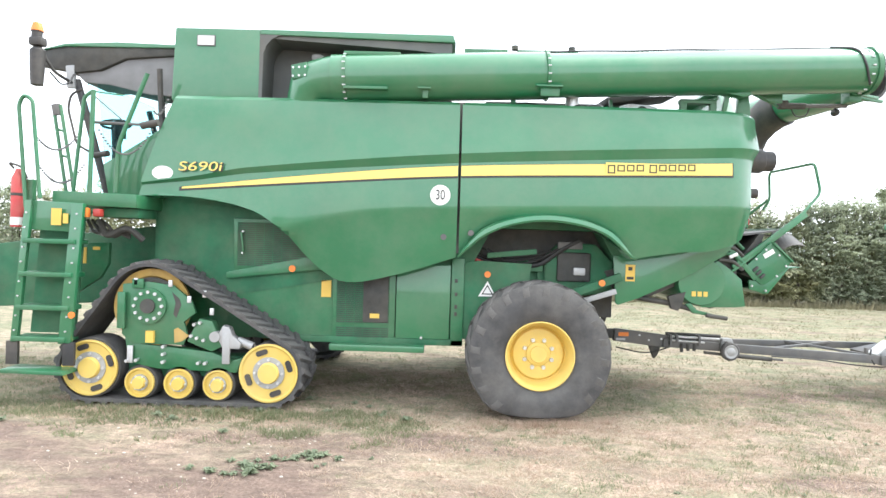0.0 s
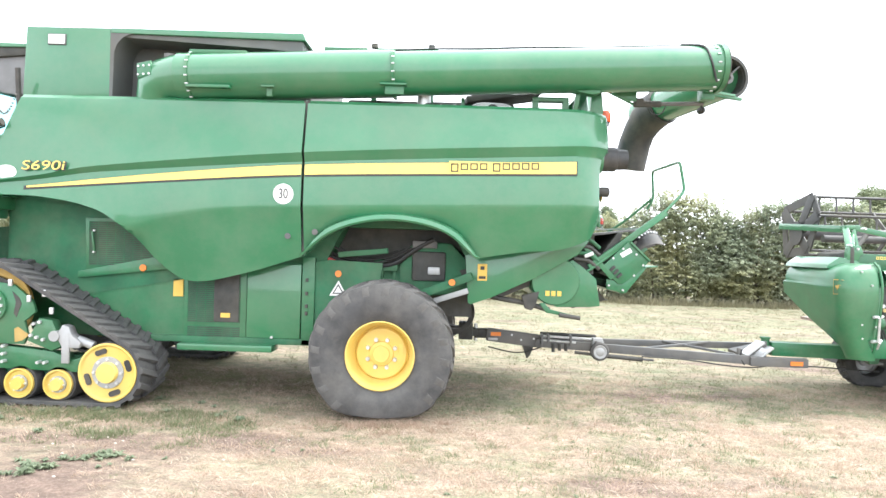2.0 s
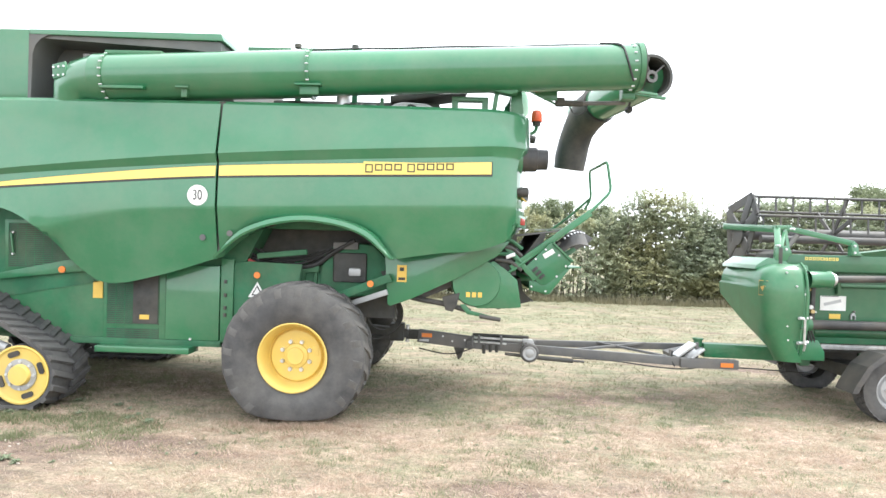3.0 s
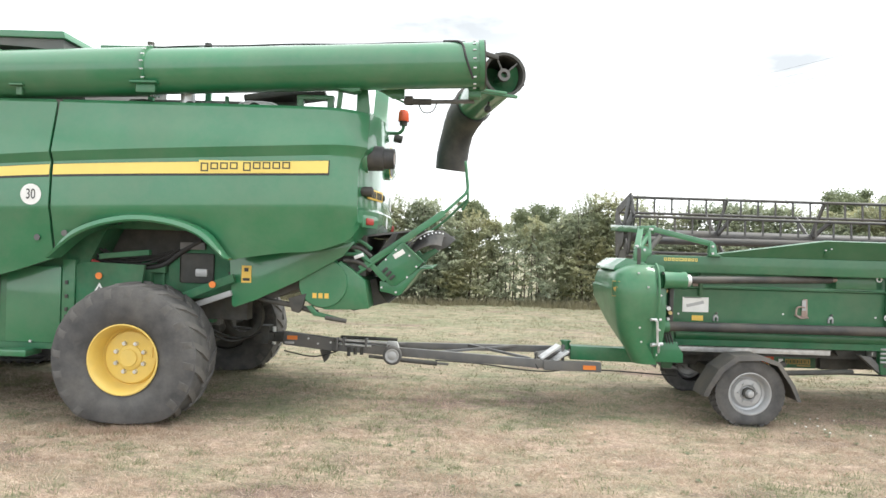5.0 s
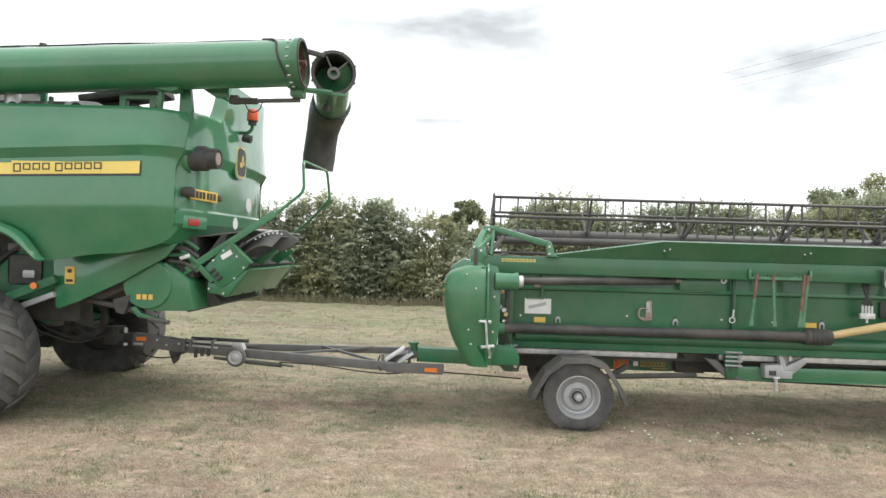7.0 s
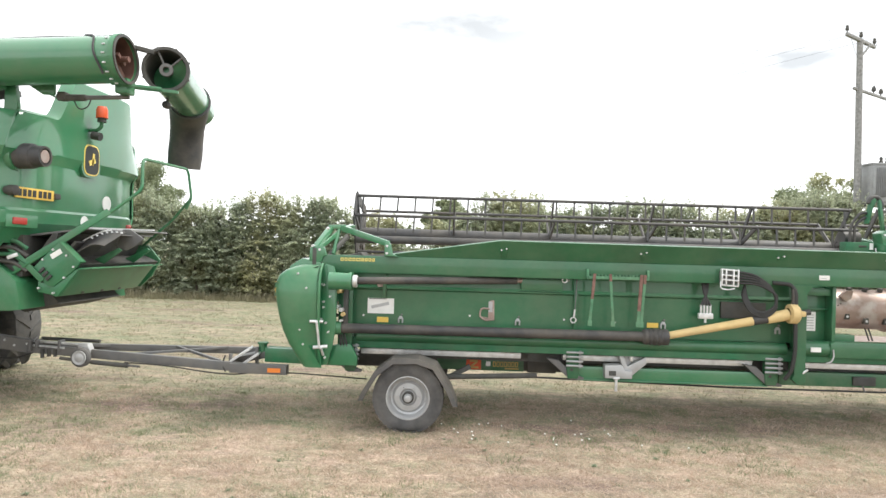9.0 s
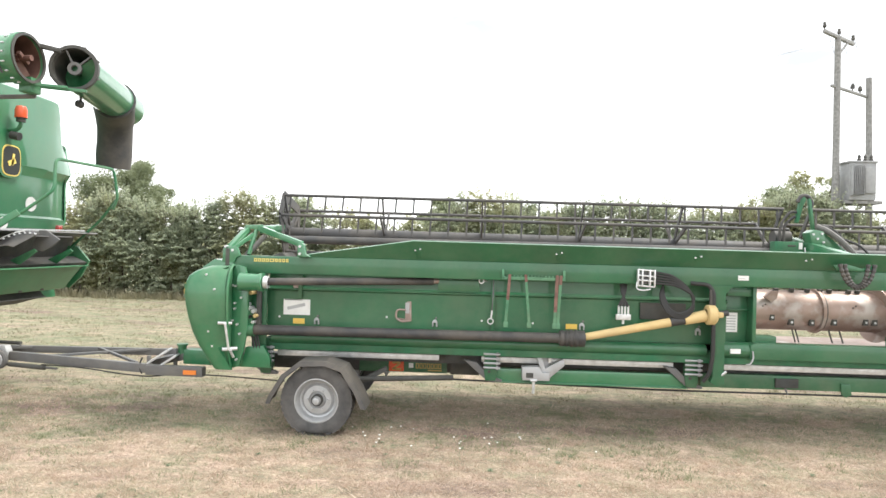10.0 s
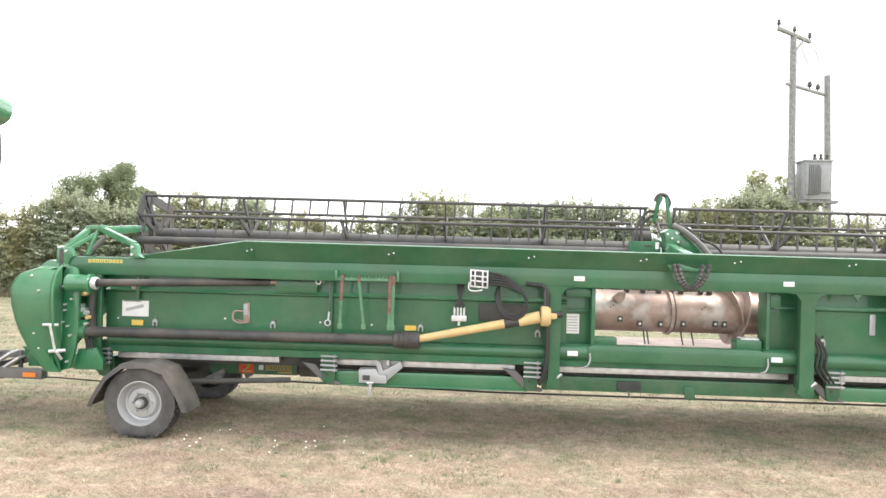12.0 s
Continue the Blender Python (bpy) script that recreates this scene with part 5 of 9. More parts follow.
for k in range(6):
    part_of("grille_bar", ZINC, combine, rod, (4.46 + 0.03 * k, -0.78 + 0.03 * k, 1.70 + 0.035 * k), (4.46 + 0.03 * k, -0.66 + 0.05 * k, 1.70 + 0.035 * k), 0.008, 6)
part_of("deflector", GREY, combine, prism, [(4.78, 1.84), (4.86, 2.05), (4.95, 2.05), (5.11, 1.945), (5.02, 1.86), (4.90, 1.80)], -0.32, -0.29, 0.008)
part_of("deflector", GREY, combine, beam, (4.76, -0.50, 1.98), (4.98, -0.02, 1.98), 0.26, 0.012)
part_of("spreader_flap", DARK, combine, prism, [(3.96, 1.40), (3.90, 1.10), (3.95, 1.08), (4.34, 1.19), (4.24, 1.30), (4.20, 1.46)], -0.66, 0.55)
part_of("flap_edge", GREY, combine, beam, (4.345, -0.66, 1.19), (4.345, 0.55, 1.19), 0.03, 0.012)
part_of("white_sticker", WHITE, combine, beam, (4.43, -0.944, 1.72), (4.54, -0.944, 1.79), 0.004, 0.055)
for k in range(3):
    part_of("spreader_spring", PLASTIC, combine, beam, (4.31 + 0.04 * k, -0.95, 1.55 - 0.04 * k), (4.36 + 0.04 * k, -0.95, 1.60 - 0.04 * k), 0.02, 0.03, 0.004)
for x, z in ((4.45, 1.80), (4.34, 1.69), (4.30, 1.38), (4.46, 1.33), (4.58, 1.50), (4.68, 1.62), (4.60, 1.74)):
    part_of("bolt", ZINC, combine, rod, (x, -0.92, z), (x, -0.955, z), 0.012, 6)
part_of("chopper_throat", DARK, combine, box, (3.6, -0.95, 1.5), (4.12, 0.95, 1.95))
for k in range(4):
    part_of("throat_pipe", DARK if k % 2 else GREEN3, combine, pipe, rounded([(3.88, -1.02, 1.88 - 0.07 * k), (4.05, -1.0, 1.90 - 0.08 * k), (4.18, -0.96, 1.80 - 0.08 * k)], 0.06), 0.022, 8)
part_of("throat_bracket", GREEN2, combine, beam, (3.98, -1.0, 1.84), (4.34, -0.94, 1.46), 0.02, 0.06, 0.004)
part_of("throat_bracket", ZINC, combine, beam, (4.0, -1.02, 1.70), (4.10, -1.0, 1.74), 0.02, 0.04, 0.004)
# service rails at the rear
part_of("service_rail", GREEN2, combine, pipe, rounded([(4.02, -0.98, 1.52), (4.14, -0.98, 1.60), (4.95, -0.75, 2.22), (5.24, -0.62, 2.50), (5.20, -0.55, 2.86), (5.22, 0.56, 2.88), (5.26, 0.60, 2.50), (5.18, 0.62, 2.36)], 0.08), 0.018, 8)
part_of("service_arm", GREEN2, combine, beam, (4.06, -0.985, 1.575), (4.97, -0.80, 2.235), 0.03, 0.075, 0.008)
part_of("service_rail", GREEN2, combine, pipe, rounded([(4.14, 0.98, 1.60), (4.95, 0.75, 2.22), (5.24, 0.62, 2.50)], 0.08), 0.018, 8)

# ---- things on the rear hood ----
BEACONRED = material("red_orange_beacon_lens", (0.62, 0.10, 0.04), 0.25, vary=0.05)
# end disc in a pinkish tone that paints the reflection on the outlet
part_of("exhaust_cap", WORN, combine, rod, (4.38, -1.06, 2.79), (4.415, -1.06, 2.79), 0.07, 20)
ex = part_of("exhaust_outlet", PLASTIC, combine, lathe, [(-0.15, 0.14), (0.18, 0.135), (0.20, 0.13), (0.21, 0.115), (0.32, 0.11), (0.32, 0.085), (0.22, 0.08), (0.22, 0.001)], (4.10, -1.06, 2.79), "X", 28)
part_of("exhaust_collar", GREEN, combine, lathe, [(-0.1, 0.185), (0.06, 0.18), (0.09, 0.16), (0.09, 0.13)], (4.05, -1.06, 2.79), "X", 28)
P0, P1 = Vector((4.145, -1.13, 2.405)), Vector((4.245, -0.66, 2.395))
part_of("plate_lamp", PLASTIC, combine, lathe, [(-0.06, 0.04), (0.0, 0.055), (0.07, 0.055), (0.085, 0.03)], (4.13, -1.18, 2.415), "X", 16)
part_of("plate_lamp", PLASTIC, combine, box, (4.20, -0.66, 2.36), (4.27, -0.56, 2.43), 0.02)
plate = part_of("number_plate", LABEL, combine, beam, P0, P1, 0.012, 0.115, 0.003)
for k in range(7):
    f = 0.07 + 0.122 * k + (0.03 if k > 3 else 0)
    off = Vector((0.008, -0.002, 0))
    part_of("plate_bar", DECAL_DARK, plate, beam, P0.lerp(P1, f) + off, P0.lerp(P1, f + 0.085) + off, 0.006, 0.075)
part_of("lamp_recess", GREEN, combine, beam, (4.10, -1.20, 2.10), (4.22, -0.88, 2.09), 0.03, 0.14, 0.014)
part_of("tail_lamp", RED, combine, beam, (4.13, -1.14, 2.10), (4.185, -1.0, 2.095), 0.05, 0.075, 0.014)
part_of("tail_lamp", RED, combine, beam, (4.12, 1.17, 2.10), (4.20, 0.96, 2.09), 0.05, 0.085, 0.014)
part_of("round_sticker", WHITE, combine, rod, (4.20, -0.07, 2.13), (4.238, -0.07, 2.13), 0.075, 24)
part_of("speed_sign", WHITE, combine, rod, (4.19, 0.42, 2.39), (4.222, 0.42, 2.39), 0.095, 24)
def shield(bm, x0, x1, w, z0, z1):
    """A badge with bowed sides and round corners, facing back."""
    n = 40
    rows = []
    for x in (x0, x1):
        ring = []
        for k in range(n):
            a = 2 * math.pi * k / n
            c, s = math.cos(a), math.sin(a)
            y = w * math.copysign(abs(c) ** 0.55, c)
            z = (z0 + z1) / 2 + (z1 - z0) / 2 * math.copysign(abs(s) ** 0.55, s)
            ring.append(bm.verts.new((x, y, z)))
        rows.append(ring)
    for k in range(n):
        bm.faces.new((rows[0][k], rows[0][(k + 1) % n], rows[1][(k + 1) % n], rows[1][k]))
    bm.faces.new(rows[1])
    bmesh.ops.recalc_face_normals(bm, faces=bm.faces)


part_of("badge_mount", GREEN, combine, shield, 4.15, 4.262, 0.19, 2.68, 3.12)
badge = part_of("maker_badge", STRIPE, combine, shield, 4.255, 4.268, 0.155, 2.705, 3.085)
part_of("badge_field", DECAL_DARK, badge, shield, 4.26, 4.272, 0.14, 2.722, 3.068)
part_of("badge_shape", STRIPE, badge, beam, (4.274, -0.06, 2.85), (4.274, 0.06, 2.90), 0.006, 0.06)
part_of("badge_shape", STRIPE, badge, beam, (4.274, 0.0, 2.84), (4.274, 0.03, 2.98), 0.006, 0.035)
part_of("beacon_bracket", GREEN2, combine, pipe, rounded([(4.05, -0.05, 3.26), (4.36, -0.05, 3.26), (4.41, -0.05, 3.31), (4.41, -0.05, 3.40)], 0.04), 0.022, 8)
part_of("beacon_base", PLASTIC, combine, rod, (4.41, -0.05, 3.36), (4.41, -0.05, 3.43), 0.05, 18)
part_of("beacon", BEACONRED, combine, lathe, [(0, 0.068), (0.10, 0.066), (0.14, 0.05), (0.15, 0.01)], (4.41, -0.05, 3.41), "Z", 20)
part_of("rear_work_lamp", PLASTIC, combine, rod, (4.30, -0.05, 3.20), (4.40, -0.05, 3.18), 0.05, 18)

# ---- engine bay on top ----
part_of("air_pipe", ZINC, combine, rod, (2.15, -1.12, 3.18), (2.15, -1.12, 3.46), 0.075, 20)
part_of("air_pipe", GREY, combine, lathe, [(0, 0.16), (0.10, 0.15), (0.16, 0.09), (0.17, 0.001)], (2.42, -1.05, 3.2), "Z", 20)
part_of("exhaust_pipe", ZINC, combine, pipe, rounded([(2.6, -1.05, 3.25), (2.75, -1.06, 3.36), (3.10, -1.08, 3.34), (3.22, -1.08, 3.2)], 0.08), 0.035, 12)
part_of("coolant_pipe", DARK, combine, pipe, rounded([(1.3, -1.1, 3.22), (1.6, -1.1, 3.36), (2.0, -1.1, 3.28), (2.3, -1.1, 3.34)], 0.1), 0.03, 10)
part_of("engine_cover", DARK, combine, box, (1.2, -0.6, 3.2), (3.2, 0.9, 3.5), 0.04)
part_of("engine_frame", DARK, combine, beam, (2.6, -0.5, 3.5), (3.5, -0.4, 3.66), 0.5, 0.08, 0.02)
part_of("deck_frame", GREEN2, combine, box, (3.35, -1.15, 3.2), (3.42, -1.08, 3.42), 0.01)
part_of("deck_frame", GREEN2, combine, box, (3.35, -1.15, 3.40), (3.75, -1.05, 3.45), 0.01)
part_of("deck_frame", GREEN2, combine, box, (3.68, -1.15, 3.2), (3.75, -1.08, 3.42), 0.01)
part_of("deck_frame", GREEN2, combine, box, (2.56, -1.14, 3.2), (2.60, -1.10, 3.42), 0.01)
for k in range(4):
    part_of("deck_cable", WIRE, combine, pipe, rounded([(1.7 + 0.35 * k, -1.2, 3.2), (1.85 + 0.35 * k, -1.2, 3.32 + 0.03 * (k % 2)), (2.05 + 0.35 * k, -1.18, 3.22)], 0.06), 0.011, 6)
for k in range(5):
    part_of("deck_fitting", DARK, combine, rod, (1.0 + 0.55 * k, -1.15, 3.2), (1.0 + 0.55 * k, -1.15, 3.27 + 0.02 * (k % 3)), 0.045, 12)
part_of("auger_bracket", GREEN2, combine, box, (-0.35, -1.54, 3.37), (0.12, -1.46, 3.40), 0.006)
part_of("auger_bracket", GREEN2, combine, box, (1.55, -1.32, 3.50), (1.95, -1.24, 3.54), 0.006)
part_of("auger_cable", WIRE, combine, pipe, [A0.lerp(A1, f) + Vector((0, 0.02 * math.sin(9 * f), 0.257 + 0.004 * math.sin(31 * f))) for f in span(0.35, 0.97, 24)], 0.009, 6)
part_of("auger_cable", WIRE, combine, pipe, rounded([A0.lerp(A1, 0.93) + Vector((0, 0, 0.262)), A0.lerp(A1, 0.965) + Vector((0.0, -0.17, 0.20)), A0.lerp(A1, 0.97) + Vector((0, -0.262, 0.02)), A0.lerp(A1, 0.985) + Vector((0, -0.2, -0.2))], 0.15), 0.012, 6)


# ---- cab, ladder and platform ----
CX0, CX1 = -3.75, -2.45
fp = part_of("feeder_side_panel", GREEN2, combine, prism, [(-3.40, 1.66), (-2.97, 1.66), (-2.975, 1.42), (-3.06, 1.27), (-3.36, 1.06)], -1.22, -1.16, 0.01)
part_of("warning_sticker", LABEL, fp, box, (-3.30, -1.226, 1.42), (-3.22, -1.219, 1.60))
part_of("warning_sticker", LABEL, fp, box, (-3.15, -1.226, 1.575), (-3.07, -1.219, 1.61))
for k in range(4):
    part_of("loom_pipe", DARK, combine, pipe, rounded([(-3.10 + 0.05 * k, -1.42, 1.90), (-3.0 + 0.06 * k, -1.46, 1.76 + 0.02 * k), (-2.82, -1.44, 1.80 - 0.03 * k), (-2.64, -1.40, 1.72 + 0.03 * k)], 0.06), 0.018, 8)
part_of("loom_block", ZINC, combine, beam, (-3.06, -1.44, 1.80), (-2.86, -1.44, 1.74), 0.04, 0.05, 0.008)
part_of("cab_floor", GREEN3, combine, box, (-3.7, -0.85, 2.0), (-2.4, 0.85, 2.2), 0.02)
part_of("feeder_house", GREEN3, combine, prism, [(-2.4, 1.9), (-2.4, 1.0), (-4.6, 0.85), (-4.75, 1.58), (-3.4, 1.78)], -0.75, 0.75, 0.02)
roof = part_of("cab_roof", DARK, combine, prism, [(-4.05, 3.70), (-4.08, 3.84), (-3.75, 3.93), (-2.4, 3.95), (-2.4, 3.85), (-3.0, 3.80), (-3.3, 3.66), (-3.6, 3.62)], -0.92, -0.80, 0.02)
part_of("roof_slab", DARK, roof, prism, [(-4.06, 3.79), (-4.08, 3.84), (-3.75, 3.93), (-2.4, 3.95), (-2.4, 3.88), (-3.4, 3.84)], -0.80, 0.92, 0.01)
part_of("cab_headliner", material("grey_headliner", (0.22, 0.22, 0.225), 0.7), roof, prism, [(-3.62, 3.64), (-3.3, 3.66), (-3.0, 3.80), (-2.4, 3.86), (-2.4, 3.38), (-2.75, 3.40), (-3.2, 3.50), (-3.5, 3.52)], -0.88, -0.40, 0.02)
part_of("roof_cap", GREEN, roof, prism, [(-4.06, 3.86), (-3.7, 3.955), (-3.1, 3.985), (-2.4, 3.97), (-2.4, 3.93), (-3.7, 3.92)], -0.94, 0.94, 0.008)
for y in (-0.86, 0.86):
    part_of("cab_post", PLASTIC, combine, pipe, [(-3.60, y, 3.55), (-3.42, y, 2.95), (-3.20, y, 2.2)], 0.042, 10)
    part_of("cab_post", PLASTIC, combine, pipe, [(-2.62, y, 3.7), (-2.58, y, 3.0), (-2.45, y, 2.2)], 0.04, 10)
pane = part_of("cab_window", CABGLASS, combine, prism, [(-3.36, 3.56), (-2.64, 3.68), (-2.48, 2.24), (-3.20, 2.24)], -0.868, -0.862)
pane.visible_shadow = False
pane = part_of("cab_window", CABGLASS, combine, prism, [(-3.36, 3.56), (-2.64, 3.68), (-2.48, 2.24), (-3.20, 2.24)], 0.862, 0.868)
pane.visible_shadow = False
bm = bmesh.new()
box(bm, (-3.5, -0.82, 2.2), (-3.49, 0.82, 3.6))
pane = part("windscreen", bm, CABGLASS, combine)
pane.visible_shadow = False
part_of("post_block", SILVER, combine, prism, [(-3.70, 3.70), (-3.60, 3.71), (-3.585, 3.44), (-3.68, 3.44)], -0.93, -0.88, 0.01)
part_of("cab_back", DARK, combine, box, (-2.44, -0.85, 2.0), (-2.36, 0.85, 3.9), 0.01)
part_of("operator_seat", SEATCLOTH, combine, box, (-2.95, -0.25, 2.45), (-2.55, 0.25, 2.58), 0.04)
part_of("seat_back", SEATCLOTH, combine, box, (-2.66, -0.25, 2.58), (-2.52, 0.25, 3.15), 0.04)
part_of("steering_column", PLASTIC, combine, pipe, [(-3.50, -0.15, 2.2), (-3.50, -0.15, 2.8), (-3.52, -0.15, 3.15)], 0.06, 10)
part_of("steering_wheel", PLASTIC, combine, hoop, (-3.52, -0.15, 3.17), (-0.15, 0.1, 1), 0.16, 0.185, 0.025)
part_of("steering_spoke", PLASTIC, combine, beam, (-3.69, -0.15, 3.17), (-3.35, -0.15, 3.17), 0.04, 0.02)
part_of("monitor", PLASTIC, combine, box, (-3.30, -0.6, 2.95), (-3.27, -0.35, 3.15), 0.01)
part_of("front_fairing", GREEN, combine, prism, [(-2.40, 2.17), (-2.98, 2.17), (-3.05, 2.53), (-2.62, 2.80), (-2.36, 2.98), (-2.30, 2.98)], -1.25, -0.9, 0.02)
# platform beside the cab
part_of("platform", GREEN2, combine, prism, [(-3.30, 2.05), (-3.30, 2.19), (-2.42, 2.17), (-2.42, 2.03)], -1.72, -0.88, 0.012)
part_of("platform_support", GREEN3, combine, box, (-2.9, -1.6, 1.93), (-2.45, -1.2, 2.03), 0.02)
part_of("side_lamp", ORANGE, combine, box, (-2.98, -1.78, 1.92), (-2.90, -1.70, 2.02), 0.015)
part_of("side_lamp", RED, combine, box, (-2.84, -1.78, 1.93), (-2.76, -1.70, 2.01), 0.015)
part_of("wiring_loom", DARK, combine, pipe, rounded([(-2.95, -1.45, 1.9), (-2.85, -1.5, 1.72), (-2.62, -1.5, 1.84), (-2.5, -1.4, 1.7)], 0.08), 0.035, 8)
# ladder
ladder = new("ladder")
ladder.parent = combine
ladder.matrix_parent_inverse = combine.matrix_world.inverted()
part_of("ladder_stile", GREEN, ladder, prism, [(-3.62, 0.62), (-3.50, 2.08), (-3.43, 2.08), (-3.55, 0.62)], -1.84, -1.79, 0.008)
part_of("ladder_stile", GREEN, ladder, prism, [(-3.13, 0.62), (-3.02, 2.06), (-2.90, 2.06), (-3.00, 0.62)], -1.84, -1.79, 0.008)
for k, z in enumerate((0.66, 0.98, 1.32, 1.66)):
    part_of("ladder_step", GREEN2, ladder, box, (-3.60 + 0.09 * (z - 0.6), -1.86, z - 0.02), (-3.05 + 0.08 * (z - 0.6), -1.62, z + 0.03), 0.008)
part_of("ladder_back", GREEN3, ladder, prism, [(-3.56, 0.7), (-3.46, 2.05), (-3.0, 2.05), (-3.08, 0.7)], -1.62, -1.60)
part_of("ladder_top", GREEN, ladder, prism, [(-3.50, 1.78), (-3.46, 2.08), (-2.92, 2.06), (-2.94, 1.76)], -1.80, -1.74, 0.008)
part_of("warning_sticker", LABEL, ladder, box, (-3.22, -1.848, 1.83), (-3.12, -1.84, 2.0))
part_of("warning_sticker", LABEL, ladder, box, (-3.10, -1.848, 1.85), (-3.05, -1.84, 1.95))
for z in (0.75, 0.9, 1.1, 1.25, 1.45, 1.6, 1.8, 1.95):
    for x in (-3.585 + 0.08 * (z - 0.62), -3.06 + 0.075 * (z - 0.62)):
        part_of("bolt", ZINC, ladder, rod, (x, -1.838, z), (x, -1.852, z), 0.010, 6)
for x in (-3.66, -3.08):
    part_of("step_strap", PLASTIC, ladder, box, (x, -1.84, 0.40), (x + 0.12, -1.80, 0.64), 0.006)
part_of("bottom_step", GREEN2, ladder, prism, [(-3.66, 0.33), (-3.64, 0.37), (-3.02, 0.36), (-3.0, 0.32)], -1.94, -1.66, 0.008)
part_of("reflector", ORANGE, ladder, disc, (-2.985, -1.845, 0.92), 0.035, 0.012, 18)
# grab rails
R = 0.02
part_of("grab_rail", GREEN2, combine, pipe, rounded([(-3.50, -1.82, 2.0), (-3.60, -1.82, 3.05), (-3.55, -1.82, 3.15), (-3.46, -1.82, 3.10), (-3.36, -1.82, 2.10)], 0.06), R, 10)
part_of("grab_rail", GREEN2, combine, pipe, rounded([(-3.17, -1.62, 1.9), (-3.05, -1.62, 3.19), (-2.96, -1.62, 3.25)], 0.05), R, 10)
part_of("grab_rail", GREEN2, combine, pipe, [(-2.97, -1.62, 2.15), (-2.955, -1.62, 3.26)], R + 0.004, 10)
part_of("grab_rail", GREEN2, combine, pipe, [(-2.95, -1.6, 3.25), (-2.70, -1.5, 3.24)], 0.008, 6)
part_of("grab_rail", GREY, combine, pipe, [(-2.95, -1.6, 3.2), (-2.70, -1.5, 2.97)], 0.008, 6)
part_of("grab_rail", GREEN2, combine, pipe, rounded([(-2.76, -1.5, 2.2), (-2.745, -1.5, 2.70), (-2.45, -1.5, 3.48)], 0.1), R + 0.004, 10)
part_of("grab_rail", PLASTIC, combine, pipe, rounded([(-3.42, -1.05, 3.40), (-3.55, -1.05, 3.34), (-3.58, -1.05, 3.18), (-3.47, -1.05, 2.77), (-3.34, -1.0, 2.69)], 0.06), 0.014, 8)
part_of("grab_rail", GREY, combine, pipe, [(-3.0, -1.5, 2.945), (-2.35, -1.5, 2.93)], 0.016, 8)
part_of("grip", PLASTIC, combine, rod, (-2.50, -1.5, 2.92), (-2.32, -1.5, 2.96), 0.04, 12)
part_of("side_work_lamp", PLASTIC, combine, rod, (-3.26, -1.05, 2.65), (-3.08, -1.1, 2.67), 0.035, 12)
step = part_of("cab_ladder_rail", GREEN2, combine, pipe, [(-3.65, -1.2, 3.17), (-3.48, -1.2, 2.2)], R, 10)
part_of("cab_ladder_cap", GREY, combine, beam, (-3.655, -1.2, 3.12), (-3.57, -1.2, 3.14), 0.05, 0.13, 0.015)
part_of("cab_ladder_rail", GREEN2, combine, pipe, [(-3.57, -1.2, 3.18), (-3.39, -1.2, 2.2)], R, 10)
for z in (2.90, 2.61):
    part_of("cab_ladder_rung", GREEN2, combine, rod, (-3.65 + (3.17 - z) * 0.175, -1.2, z + 0.01), (-3.57 + (3.18 - z) * 0.184, -1.2, z - 0.01), 0.014, 8)


def chain(a, b, sag, n=26):
    a, b = Vector(a), Vector(b)
    bm = bmesh.new()
    for k in range(n):
        t = (k + 0.5) / n
        p = a.lerp(b, t) - Vector((0, 0, sag * 4 * t * (1 - t)))
        bmesh.ops.create_icosphere(bm, subdivisions=1, radius=0.012, matrix=Matrix.Translation(p) @ Matrix.Diagonal((1.5, 0.8, 1, 1)))
    return tagged(part("safety_chain", bm, GREY, combine), kind="stuff")


chain((-3.44, -1.8, 2.75), (-3.15, -1.5, 2.85), 0.18)
chain((-3.40, -1.8, 2.45), (-3.1, -1.5, 2.5), 0.2)
chain((-2.85, -1.7, 2.85), (-2.35, -1.5, 2.95), 0.3)
chain((-2.4, -1.45, 3.1), (-2.25, -1.4, 3.3), 0.12, 12)
# mirror and beacon in front of the cab
part_of("mirror_arm", PLASTIC, combine, pipe, rounded([(-3.62, -0.92, 3.50), (-3.68, -1.15, 3.56), (-3.74, -1.28, 3.74), (-3.78, -1.3, 3.86)], 0.06), 0.018, 8)
part_of("mirror_housing", PLASTIC, combine, lathe, [(-0.20, 0.03), (-0.19, 0.062), (0.0, 0.074), (0.19, 0.078), (0.22, 0.05), (0.23, 0.02)], (-3.775, -1.3, 3.565), "Z", 20)
part_of("mirror_head", PLASTIC, combine, box, (-3.85, -1.36, 3.80), (-3.70, -1.24, 3.90), 0.03)
part_of("mirror_wire", WIRE, combine, pipe, rounded([(-3.70, -1.2, 3.55), (-3.60, -1.15, 3.42), (-3.54, -1.1, 3.45), (-3.55, -1.0, 3.58)], 0.06), 0.010, 6)
part_of("beacon_stalk", PLASTIC, combine, rod, (-3.79, -1.3, 3.86), (-3.785, -1.3, 3.97), 0.055, 14)
part_of("beacon", ORANGE, combine, lathe, [(0, 0.066), (0.03, 0.062), (0.09, 0.045), (0.105, 0.005)], (-3.785, -1.3, 3.965), "Z", 18)
ext = part_of("fire_extinguisher", REDPAINT, combine, lathe, [(0, 0.001), (0, 0.06), (0.02, 0.066), (0.50, 0.066), (0.56, 0.04), (0.60, 0.025), (0.60, 0.001)], (-3.63, -1.75, 1.80), "Z", 22)
part_of("extinguisher_band", WHITE, ext, lathe, [(0.0, 0.068), (0.08, 0.068)], (-3.63, -1.75, 1.82), "Z", 22)
